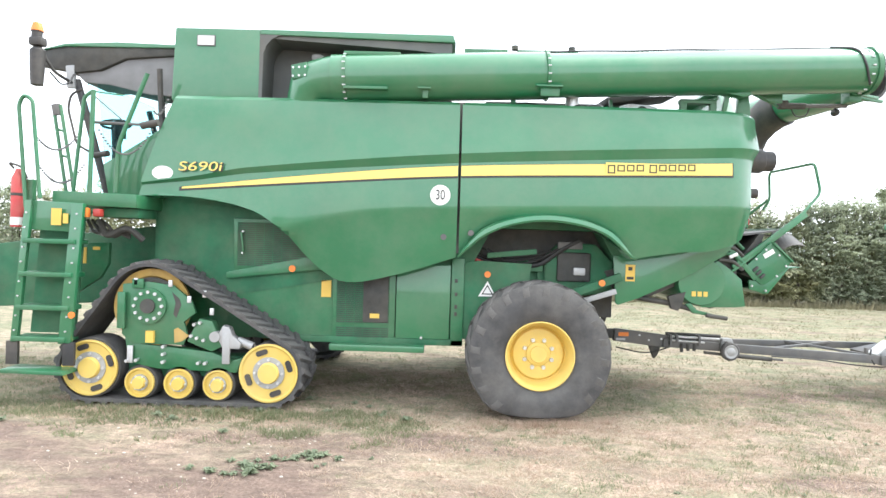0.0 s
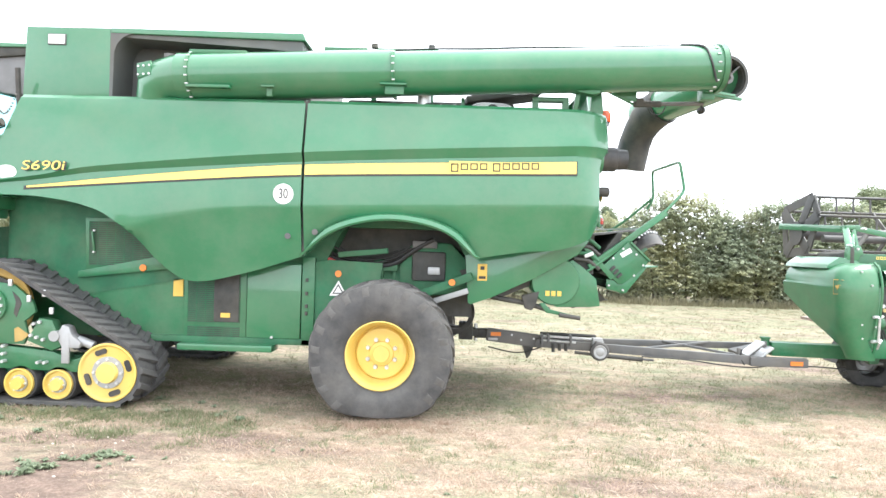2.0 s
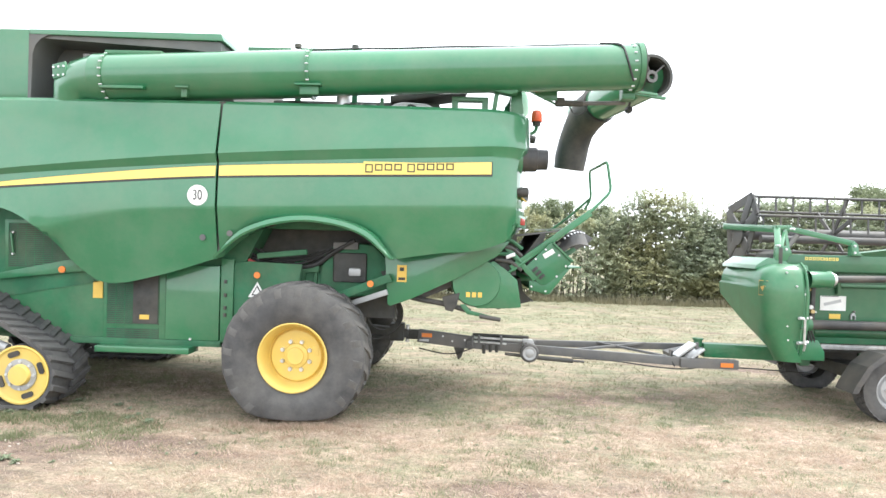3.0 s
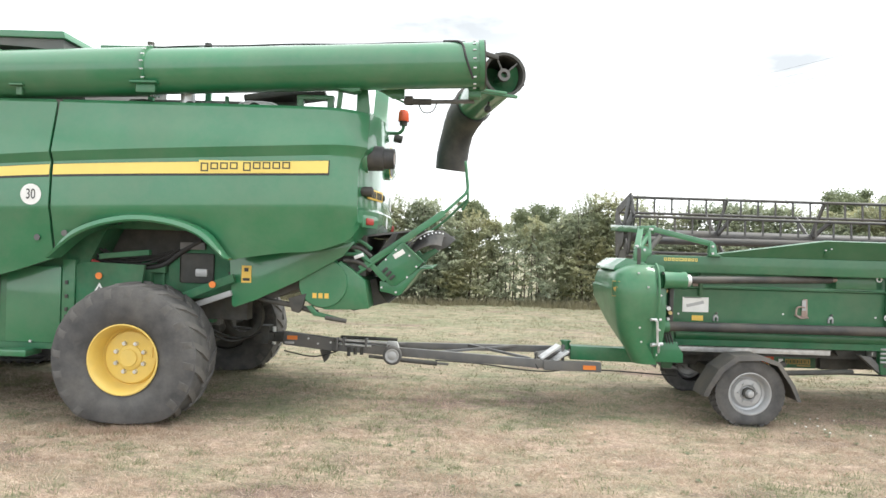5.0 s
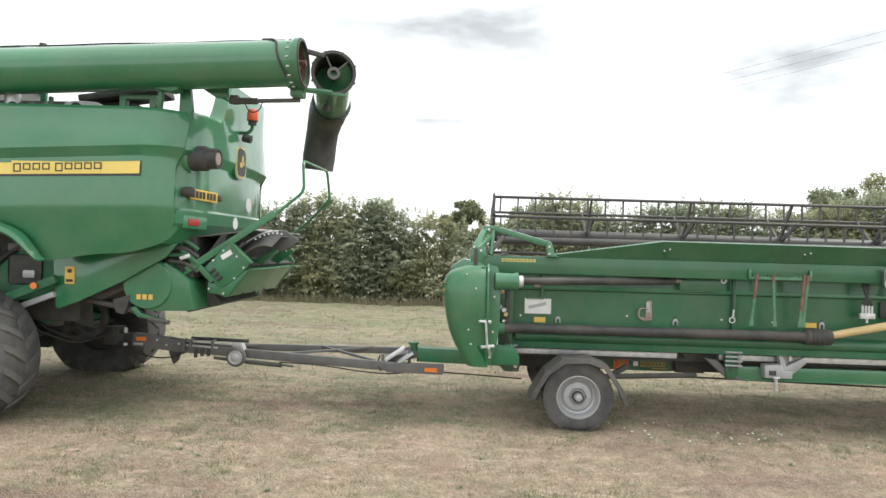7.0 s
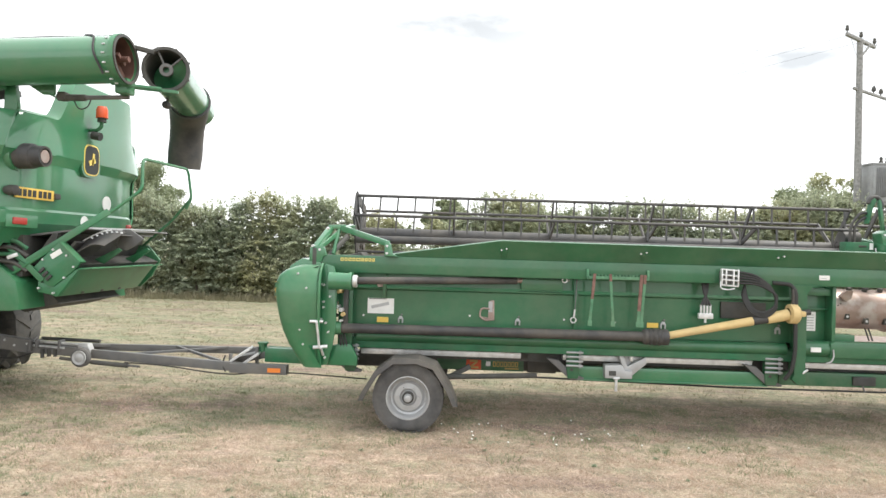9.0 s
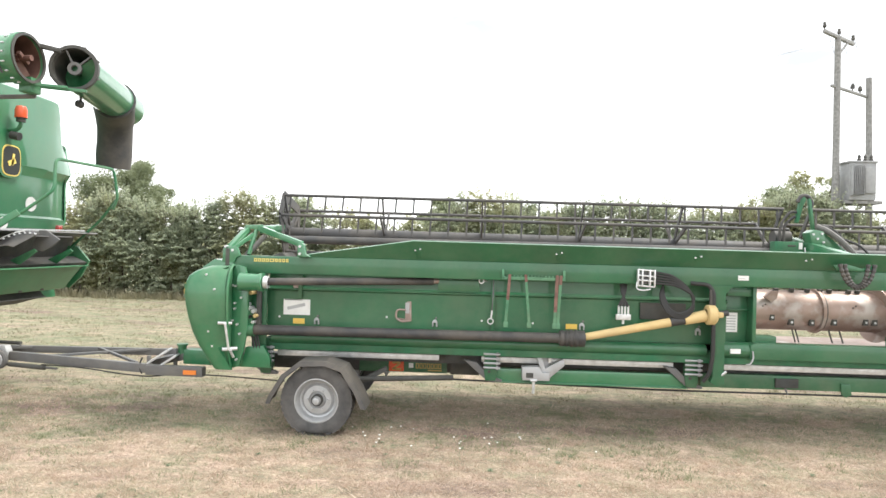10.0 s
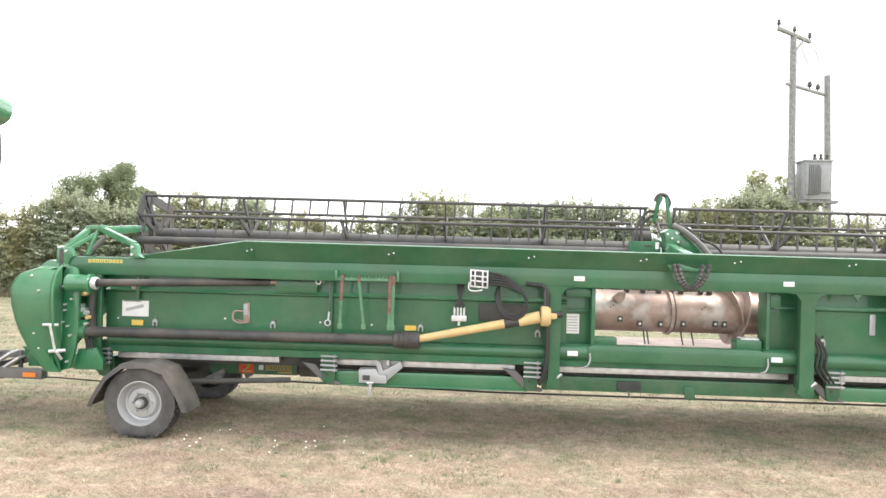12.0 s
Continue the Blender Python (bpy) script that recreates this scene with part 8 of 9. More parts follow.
part_of("lift_slot", DARK, header, box, (7.20, -0.626, 1.70), (7.245, -0.61, 1.90), 0.008)
for x, z in ((7.28, 1.88), (7.20, 1.92), (8.04, 1.94), (8.04, 1.86), (7.36, 2.12)):
    part_of("lift_pin", ZINC, header, rod, (x, -0.68 if x > 8 else -0.64, z), (x, -0.56, z), 0.014, 8)
part_of("lift_arm", GREEN, header, beam, (7.48, -0.26, 2.12), (7.40, 1.35, 2.21), 0.06, 0.09, 0.01)
part_of("lift_ram", GREY, header, rod, (7.35, -0.4, 1.82), (7.55, -0.35, 2.05), 0.03, 12)
# centre reel support and its hoses
part_of("centre_arm", GREEN, header, beam, (14.0, -0.5, 1.95), (14.0, 1.0, 2.2), 0.10, 0.14, 0.015)
part_of("centre_plate", GREEN3, header, prism, [(13.83, 2.38), (13.865, 2.38), (13.91, 2.58), (13.95, 2.67), (13.92, 2.70), (13.88, 2.66)], 0.28, 0.34, 0.008)
part_of("centre_cap", PLASTIC, header, pipe, rounded([(13.86, 0.31, 2.63), (13.90, 0.31, 2.71), (13.98, 0.31, 2.71), (14.03, 0.31, 2.62), (14.01, 0.31, 2.56)], 0.05), 0.026, 10)
part_of("centre_stay", GREEN2, header, beam, (13.99, 0.31, 2.68), (14.05, 0.31, 2.28), 0.035, 0.05, 0.008)
part_of("centre_casting", GREEN, header, prism, [(13.93, 2.26), (13.99, 2.30), (14.10, 2.28), (14.12, 2.14), (14.06, 2.10), (13.96, 2.12)], 0.16, 0.34, 0.014)
part_of("centre_slope", GREEN, header, prism, [(14.04, 2.28), (14.14, 2.26), (14.44, 2.02), (14.42, 1.97), (14.30, 1.97), (14.10, 2.12)], 0.22, 0.30, 0.01)
part_of("centre_leg", GREEN2, header, pipe, rounded([(13.98, 0.24, 2.10), (14.0, 0.22, 2.02), (14.08, 0.22, 2.0), (14.10, 0.22, 2.10)], 0.05), 0.018, 8)
part_of("valve_box", GREEN3, header, box, (13.58, 0.26, 2.02), (13.92, 0.40, 2.15), 0.012)
part_of("valve_slot", DARK, header, box, (13.73, 0.25, 2.09), (13.82, 0.262, 2.11), 0.003)
part_of("valve_label", WHITE, header, box, (13.86, 0.252, 2.06), (13.90, 0.259, 2.14))
for k, (dx, dz) in enumerate(((0.0, 0.0), (0.05, 0.06), (-0.05, 0.05), (0.07, -0.04))):
    part_of("centre_bolt", ZINC, header, rod, (14.02 + dx, 0.145, 2.19 + dz), (14.02 + dx, 0.165, 2.19 + dz), 0.014, 8)
for dx, top in ((0.0, 2.52), (0.05, 2.46)):
    part_of("centre_hose", PLASTIC, header, pipe, rounded([(13.66 + dx, 0.32, 2.14), (13.66 + dx, 0.32, 2.36), (13.78 + dx, 0.32, top), (13.90, 0.32, top - 0.02)], 0.1), 0.017, 8)
part_of("centre_hose", GREY, header, pipe, rounded([(14.06, 0.26, 2.34), (14.14, 0.2, 2.30), (14.30, 0.15, 2.17), (14.46, 0.1, 1.97)], 0.1), 0.036, 10)
part_of("centre_hose", WIRE, header, pipe, rounded([(14.10, 0.24, 2.36), (14.24, 0.2, 2.30), (14.32, 0.2, 2.20), (14.52, 0.15, 2.12), (14.60, 0.1, 2.0)], 0.1), 0.014, 8)
part_of("motor", PLASTIC, header, rod, (13.66, 0.5, 2.2), (13.86, 0.5, 2.2), 0.09, 16)
part_of("motor_bracket", ZINC, header, pipe, rounded([(13.92, 0.24, 2.08), (13.92, 0.22, 2.0), (14.06, 0.22, 2.0)], 0.03), 0.009, 6)

# ---- hedge, trees and poles ----


def leaf_material(name, colour, colour2, scale, gloss=0.5, olive=None):
    """Leaves that vary in tone and let some light through."""
    m = bpy.data.materials.new(name)
    m.use_nodes = True
    nt = m.node_tree
    b = nt.nodes["Principled BSDF"]
    b.inputs["Roughness"].default_value = gloss
    co = nt.nodes.new("ShaderNodeTexCoord")
    nz = nt.nodes.new("ShaderNodeTexNoise")
    nz.inputs["Scale"].default_value, nz.inputs["Detail"].default_value = scale, 4
    geo = nt.nodes.new("ShaderNodeNewGeometry")
    mix = nt.nodes.new("ShaderNodeMixRGB")
    mix.inputs[1].default_value, mix.inputs[2].default_value = (*colour, 1), (*colour2, 1)
    add = nt.nodes.new("ShaderNodeMath")
    add.operation = "MULTIPLY_ADD"
    add.inputs[1].default_value, add.inputs[2].default_value = 1.6, -0.3
    avg = nt.nodes.new("ShaderNodeMath")
    avg.operation = "MULTIPLY_ADD"
    avg.inputs[1].default_value = 0.55
    half = nt.nodes.new("ShaderNodeMath")
    half.operation = "MULTIPLY"
    half.inputs[1].default_value = 0.45
    nt.links.new(co.outputs["Object"], nz.inputs["Vector"])
    nt.links.new(nz.outputs["Fac"], add.inputs[0])
    nt.links.new(geo.outputs["Random Per Island"], half.inputs[0])
    nt.links.new(add.outputs[0], avg.inputs[0])
    nt.links.new(half.outputs[0], avg.inputs[2])
    nt.links.new(avg.outputs[0], mix.inputs[0])
    tone = mix.outputs[0]
    if olive:
        drift = nt.nodes.new("ShaderNodeTexNoise")
        drift.inputs["Scale"].default_value, drift.inputs["Detail"].default_value = 0.42, 5
        share = nt.nodes.new("ShaderNodeMapRange")
        share.inputs[1].default_value, share.inputs[2].default_value = 0.46, 0.62
        share.inputs[3].default_value, share.inputs[4].default_value = 0.0, 0.65
        third = nt.nodes.new("ShaderNodeMixRGB")
        third.inputs[2].default_value = (*olive, 1)
        nt.links.new(co.outputs["Object"], drift.inputs["Vector"])
        nt.links.new(drift.outputs["Fac"], share.inputs[0])
        nt.links.new(share.outputs[0], third.inputs[0])
        nt.links.new(tone, third.inputs[1])
        tone = third.outputs[0]
    nt.links.new(tone, b.inputs["Base Color"])
    tr = nt.nodes.new("ShaderNodeBsdfTranslucent")
    nt.links.new(tone, tr.inputs["Color"])
    sh = nt.nodes.new("ShaderNodeMixShader")
    sh.inputs[0].default_value = 0.45
    nt.links.new(b.outputs[0], sh.inputs[1])
    nt.links.new(tr.outputs[0], sh.inputs[2])
    nt.links.new(sh.outputs[0], nt.nodes["Material Output"].inputs[0])
    return m


LEAF = leaf_material("hedge_leaves", (0.17, 0.22, 0.16), (0.55, 0.575, 0.40), 0.55, 0.55, (0.40, 0.37, 0.18))
# far leaf colours lightened to carry atmospheric haze
LEAF2 = leaf_material("hazy_far_tree_leaves", (0.12, 0.155, 0.09), (0.28, 0.31, 0.18), 0.2)
BARK = material("grey_bark", (0.12, 0.10, 0.08), 0.9, vary=0.3, scale=8, bump=0.3)


def leaf_cloud(name, centres, radii, count, size, mat, parent=None, seed=1, flat=0.0):
    """Many small leaves scattered through rounded clumps."""
    rng = np.random.default_rng(seed)
    centres, radii = np.array(centres, float), np.array(radii, float)
    w = radii.prod(axis=1) ** (2 / 3)
    pick = rng.choice(len(centres), count, p=w / w.sum())
    d = rng.normal(size=(count, 3))
    d /= np.linalg.norm(d, axis=1)[:, None]
    rad = rng.random(count) ** 0.35
    p = centres[pick] + d * radii[pick] * rad[:, None] * (1 + 0.25 * rng.normal(size=count))[:, None]
    p[:, 2] = np.maximum(p[:, 2], 0.05)
    a = rng.normal(size=(count, 3))
    a /= np.linalg.norm(a, axis=1)[:, None]
    b = np.cross(a, rng.normal(size=(count, 3)))
    b /= np.linalg.norm(b, axis=1)[:, None]
    s = size * (0.5 + 1.1 * rng.random(count) ** 2)[:, None]
    verts = np.stack([p - a * s, p + b * s * 0.55, p + a * s, p - b * s * 0.55], axis=1).reshape(-1, 3)
    me = bpy.data.meshes.new(name)
    me.from_pydata(verts.tolist(), [], np.arange(count * 4).reshape(-1, 4).tolist())
    me.materials.append(mat)
    ob = new(name, me)
    tagged(ob, kind="stuff")
    if parent:
        ob.parent = parent
        ob.matrix_parent_inverse = parent.matrix_world.inverted()
    return ob


HEDGE_TOP = curve([(-16, 3.4), (-8, 3.3), (-4.5, 3.0), (-2.6, 3.6), (-0.5, 3.1), (2.0, 3.5), (4.1, 3.4), (5.3, 3.0), (7.7, 2.75), (8.4, 2.9), (9.2, 3.5), (10.6, 3.8), (12.5, 3.3), (14.7, 3.6), (18.5, 3.4), (21, 4.1), (24, 3.3), (32, 3.5), (40, 3.3)])


def sprays(bases, axes, lengths, widths, leaves, size, rng, upright=0.0):
    """Leafy twigs: leaves set along each axis, mostly lying flat as leaves do."""
    n = len(bases) * leaves
    t = np.tile(np.linspace(0.12, 1.0, leaves), len(bases)) + rng.uniform(-0.05, 0.05, n)
    base, axis = np.repeat(bases, leaves, 0), np.repeat(axes, leaves, 0)
    L, w = np.repeat(lengths, leaves), np.repeat(widths, leaves)
    side = np.cross(axis, (0, 0, 1.0)) + 1e-3
    side /= np.linalg.norm(side, axis=1)[:, None]
    up = np.cross(side, axis)
    taper = np.sqrt(np.clip(1.15 - t, 0.1, 1))
    lat = rng.normal(size=n) * w * taper
    p = base + axis * (L * t)[:, None] + side * lat[:, None] + up * (rng.normal(size=n) * w * (0.35 + upright) * taper)[:, None]
    p[:, 2] -= 0.16 * L * t * t
    a = axis * 0.6 + side * np.sign(lat)[:, None] * 0.8 + rng.normal(size=(n, 3)) * 0.45
    a[:, 2] -= 0.25
    a /= np.linalg.norm(a, axis=1)[:, None]
    nrm = np.array((0, -0.25, 1.0)) + rng.normal(size=(n, 3)) * (0.55 + upright)
    b = np.cross(a, nrm)
    b /= np.linalg.norm(b, axis=1)[:, None]
    s = (size * (0.65 + 0.7 * rng.random(n)))[:, None]
    return np.stack([p - a * s, p + b * s * 0.55 + a * s * 0.1, p + a * s, p - b * s * 0.55 + a * s * 0.1], axis=1).reshape(-1, 3)


def thin_at(x):
    """How open the hedge is: two stretches of slender stems with the far field showing through."""
    return 0.45 * math.exp(-((x - 5.9) / 0.7) ** 2) + 0.74 * math.exp(-((x - 7.6) / 0.95) ** 4)


def make_hedge(x0, x1, seed):
    rng = np.random.default_rng(seed)
    h = thing("hedge", ((x0 + x1) / 2, 14.0, 0.0), "dense leafy green hedgerow shrub along the field edge", "hedge", "field hedge")
    rich = 1.0 if -6 < x0 < 27 else 0.55
    bulge = lambda x, f: 0.28 * noise.noise((x * 0.55, 3.0 * f, seed * 0.0 + 1.7)) + 0.2 * noise.noise((x * 1.7, 5.0 * f, 4.2))
    # twigs on the face and the top, hung in shelves
    n = int(1150 * rich)
    xs, f = rng.uniform(x0 - 0.2, x1 + 0.2, n), rng.random(n) ** 0.8
    keep = np.array([rng.random() > thin_at(x) * (1.0 if q < 0.8 else 0.75) for x, q in zip(xs, f)])
    xs, f = xs[keep], f[keep]
    n = len(xs)
    top = np.array([HEDGE_TOP(x) for x in xs]) - 0.3 + np.array([0.55 * noise.noise((x * 0.9, 0.3, 8.8)) + 0.3 * noise.noise((x * 2.6, 0.3, 2.8)) for x in xs])
    z = 0.12 + f * (top - 0.12)
    depth = rng.random(n) ** 1.6
    y = 13.25 - np.array([bulge(x, q) for x, q in zip(xs, f)]) + 0.55 * f ** 3 + 0.35 * (1 - f) ** 4 + depth * 0.9
    ax = np.stack([rng.normal(size=n) * 0.7, -0.75 + 0.5 * f + rng.normal(size=n) * 0.35, 0.12 + 0.75 * f ** 2 + rng.normal(size=n) * 0.25], 1)
    ax /= np.linalg.norm(ax, axis=1)[:, None]
    verts = [sprays(np.stack([xs, y, z], 1), ax, rng.uniform(0.22, 0.5, n), rng.uniform(0.05, 0.11, n), 34, 0.048, rng)]
    # upright shoots that stand out of the top
    m = int(90 * rich)
    sx = rng.uniform(x0, x1, m)
    sx = sx[np.array([rng.random() > 1.2 * thin_at(x) for x in sx])]
    m = len(sx)
    sz = np.array([HEDGE_TOP(x) for x in sx]) - 0.45
    sa = np.stack([rng.normal(size=m) * 0.22, rng.normal(size=m) * 0.2, np.ones(m)], 1)
    sa /= np.linalg.norm(sa, axis=1)[:, None]
    sl = rng.uniform(0.3, 1.0, m)
    sb = np.stack([sx, 13.7 + rng.uniform(-0.3, 0.5, m), sz], 1)
    verts.append(sprays(sb, sa, sl, rng.uniform(0.04, 0.08, m), 24, 0.046, rng, 0.6))
    # leaves inside the bush
    k = int(6500 * rich)
    q = np.stack([rng.uniform(x0, x1, k), 14.35 + rng.normal(size=k) * 0.3, np.zeros(k)], 1)
    q[:, 2] = 0.1 + rng.random(k) * (np.array([HEDGE_TOP(x) for x in q[:, 0]]) - 0.75)
    q = q[np.array([rng.random() > 1.15 * thin_at(x) for x in q[:, 0]])]
    k = len(q)
    a = rng.normal(size=(k, 3))
    a /= np.linalg.norm(a, axis=1)[:, None]
    b = np.cross(a, rng.normal(size=(k, 3)))
    b /= np.linalg.norm(b, axis=1)[:, None]
    verts.append(np.stack([q - a * 0.085, q + b * 0.05, q + a * 0.085, q - b * 0.05], axis=1).reshape(-1, 3))
    verts = np.concatenate(verts)
    verts[:, 2] = np.maximum(verts[:, 2], 0.02)
    me = bpy.data.meshes.new("foliage")
    me.from_pydata(verts.tolist(), [], np.arange(len(verts)).reshape(-1, 4).tolist())
    me.materials.append(LEAF)
    ob = new("foliage", me)
    tagged(ob, kind="stuff")
    ob.parent = h
    ob.matrix_parent_inverse = h.matrix_world.inverted()
    bm = bmesh.new()
    x = x0
    while x < x1:
        b = Vector((x, 14.1 + rng.uniform(-0.35, 0.3), -0.02))
        slim = thin_at(x) > 0.4
        lean = Vector((rng.uniform(-0.35, 0.35), rng.uniform(-0.35, 0.2), HEDGE_TOP(x) * rng.uniform(0.75, 0.98)))
        mid = b + lean * 0.5 + Vector((rng.uniform(-0.12, 0.12), rng.uniform(-0.1, 0.1), 0))
        pipe(bm, [b, b.lerp(mid, 0.5), mid, b + lean], lambda t: (0.028 if slim else 0.04) * (1.1 - t), 6)
        for j in range(3):
            g = b + lean * rng.uniform(0.3, 0.8)
            pipe(bm, [g, g + Vector((rng.uniform(-0.3, 0.3), rng.uniform(-0.5, 0.1), rng.uniform(0.2, 0.6)))], lambda t: 0.012 * (1.1 - t), 5)
        x += 0.13 if slim else 0.26
    for p, d, l in zip(sb, sa, sl):
        pipe(bm, [Vector(p), Vector(p + d * l * 0.95 - np.array((0, 0, 0.13 * l)))], lambda t: 0.008 * (1.1 - t), 4)
    tagged(part("stem_wood", bm, BARK, h), kind="stuff")


for i, x in enumerate(range(-16, 42, 4)):
    make_hedge(x, x + 4, 20 + i)


def make_tree(x, y, height, spread, seed, name_label):
    rng = random.Random(seed)
    t = thing("tree", (x, y, 0), name_label, "tree", "distant trees")
    bm = bmesh.new()
    trunk = [Vector((x, y, 0)), Vector((x + 0.1, y, height * 0.25)), Vector((x, y + 0.1, height * 0.6))]
    pipe(bm, trunk, lambda q: 0.05 * height * (1 - 0.6 * q), 8)
    cs, rs = [], []
    near = y < 20
    for k in range(110 if near else 40):
        a = rng.uniform(0, 2 * math.pi)
        r = spread * rng.random() ** 0.6
        z = height * (0.30 + 0.68 * rng.random() ** (2.0 if near else 1.0))
        f = math.sqrt(max(0.05, 1 - ((z / height - 0.55) / 0.5) ** 2))
        c = Vector((x + r * f * math.cos(a), y + r * f * math.sin(a), z))
        cs.append(tuple(c))
        s = rng.uniform(0.08, 0.24) * spread if near else rng.uniform(0.12, 0.30) * spread
        rs.append((s, s, s * 0.8))
        if k % 3 == 0:
            pipe(bm, [trunk[1], trunk[1].lerp(c, 0.5) + Vector((0, 0, 0.1 * height)), c], lambda q: 0.015 * height * (1 - 0.8 * q), 5)
    part("trunk", bm, BARK, t)
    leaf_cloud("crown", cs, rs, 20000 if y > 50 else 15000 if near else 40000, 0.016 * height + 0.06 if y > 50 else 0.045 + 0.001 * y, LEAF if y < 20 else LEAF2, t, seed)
    return t


make_tree(-15.1, 38.0, 7.6, 3.6, 3, "broad dark oak tree beyond the hedge")
make_tree(6.2, 75.0, 8.1, 3.2, 4, "rounded dark tree far beyond the hedge")
make_tree(16.5, 82.0, 8.2, 5.0, 5, "low far tree on the skyline")
make_tree(23.5, 84.0, 7.6, 4.5, 6, "low far tree on the skyline")
make_tree(30.5, 32.0, 6.2, 3.0, 7, "leafy tree behind the hedge")
make_tree(22.4, 15.6, 4.9, 1.6, 8, "leafy bush growing round the pole foot")
make_tree(20.4, 15.4, 3.7, 1.4, 9, "leafy bush growing beside the pole")


def pole(x, y, top, lean, label):
    p = thing("utility_pole", (x, y, 0), label, "utility pole", "poles")
    part_of("pole_shaft", TIMBER, p, pipe, [(x, y, -0.1), (x + lean * 0.5, y, top / 2), (x + lean, y, top)], lambda t: 0.135 - 0.04 * t, 14)
    return p


p1 = pole(22.40, 14.2, 9.50, -0.09, "tall weathered wooden utility pole with a crossarm and insulators")
part_of("crossarm", TIMBER, p1, beam, (21.62, 13.82, 9.56), (23.06, 14.58, 9.38), 0.09, 0.11, 0.01)
for f in (0.02, 0.5, 0.98):
    c = Vector((21.62, 13.82, 9.60)).lerp(Vector((23.06, 14.58, 9.42)), f)
    part_of("insulator", DARK, p1, lathe, [(0, 0.02), (0.08, 0.02), (0.10, 0.055), (0.16, 0.06), (0.2, 0.04), (0.24, 0.05), (0.27, 0.02)], c, "Z", 14)
part_of("brace", TIMBER, p1, beam, (22.33, 14.15, 8.9), (22.80, 14.41, 9.42), 0.04, 0.05)
p2 = pole(24.22, 15.2, 8.4, -0.22, "shorter wooden utility pole beside the transformer")
part_of("crossarm", TIMBER, p2, beam, (22.05, 14.06, 7.80), (24.1, 15.3, 7.72), 0.08, 0.08, 0.01)
for f in (0.54, 0.74, 0.97):
    c = Vector((22.05, 14.06, 7.83)).lerp(Vector((24.1, 15.3, 7.75)), f)
    part_of("insulator", DARK, p2, lathe, [(0, 0.02), (0.08, 0.02), (0.10, 0.07), (0.18, 0.07), (0.24, 0.05), (0.28, 0.02)], c, "Z", 12)
PALEGREY = material("pale_grey_paint", (0.30, 0.31, 0.32), 0.55, vary=0.12, dust=0.2)
tr = thing("pole_transformer", (23.1, 14.4, 3.9), "grey box transformer mounted between two wooden poles", "transformer")
part_of("transformer_tank", PALEGREY, tr, box, (22.62, 13.85, 3.92), (23.50, 14.45, 5.20), 0.04)
part_of("transformer_lid", PALEGREY, tr, box, (22.58, 13.81, 5.18), (23.54, 14.49, 5.24), 0.015)
part_of("transformer_shelf", TIMBER, tr, box, (22.5, 13.9, 3.80), (23.75, 14.9, 3.915), 0.02)
for k in range(3):
    part_of("bushing", DARK, tr, lathe, [(0, 0.05), (0.08, 0.07), (0.12, 0.04), (0.18, 0.06), (0.25, 0.02)], (23.0 + 0.2 * k, 14.0, 5.22), "Z", 12)
part_of("transformer_plate", PALEGREY, tr, box, (23.10, 13.78, 4.15), (23.44, 13.86, 5.02), 0.02)
# fins added to darken this half, for the tank's shaded face
for k in range(7):
    part_of("transformer_shade_fin", PALEGREY, tr, box, (22.64 + 0.06 * k, 13.68, 4.08), (22.655 + 0.06 * k, 13.86, 5.08), 0.004)
wires = thing("overhead_wires", (22.4, 14.2, 9.7), "thin overhead electricity wires running from the pole", "power line", kind="stuff")
bm = bmesh.new()
for f in (0.02, 0.5, 0.98):
    a = Vector((21.62, 13.82, 9.86)).lerp(Vector((23.06, 14.58, 9.68)), f)
    b = a + Vector((-55, 60, 0.5))
    pipe(bm, [a.lerp(b, q) - Vector((0, 0, 6 * q * (1 - q))) for q in span(0, 1, 16)], 0.004, 5)
    pipe(bm, [a, a + Vector((0.5, 0.3, -0.9)), Vector((23.2 + 0.3 * f, 14.7, 8.0))], 0.005, 5)
part("wire", bm, WIRE, wires)


# ---- grass, straw and weeds ----
STRAW = leaf_material("dry_straw", (0.30, 0.222, 0.165), (0.68, 0.54, 0.43), 0.8)
BLADE = leaf_material("short_grass", (0.12, 0.16, 0.08), (0.33, 0.345, 0.20), 0.8)
STALK = leaf_material("pale_stalks", (0.30, 0.235, 0.185), (0.80, 0.68, 0.57), 2.0)
FARBLADE = leaf_material("far_short_grass", (0.17, 0.17, 0.10), (0.37, 0.33, 0.22), 0.8)
WEED = leaf_material("green_weeds", (0.17, 0.215, 0.135), (0.32, 0.37, 0.25), 2.0)


def green_share(x, y):
    """Where the sward is green rather than bleached: low on the straw row nearest the camera's way. Its edge also
    follows the machines' shade.
    """
    edge = -1.45 + 0.05 * max(0.0, x - 3)
    row = 0.0 if y < edge - 0.25 else 0.35 if y < 2.0 else 0.0
    return row + 0.8 * noise.noise((x * 0.45, y * 0.9, 7.3)) + 1.2 * noise.noise((x * 1.4, y * 1.9, 1.1)) + 1.0 * noise.noise((x * 4.0, y * 5.0, 3.1))


def bare(x, y):
    """Trodden soil ahead of the tracks, where little grows."""
    return min(1.0, max(0.0, (1.5 - x) / 1.6)) * min(1.0, max(0.0, (-2.1 - y) / 0.4)) * 0.9 - 0.35 * noise.noise((x * 1.1, y * 2.0, 5.0))


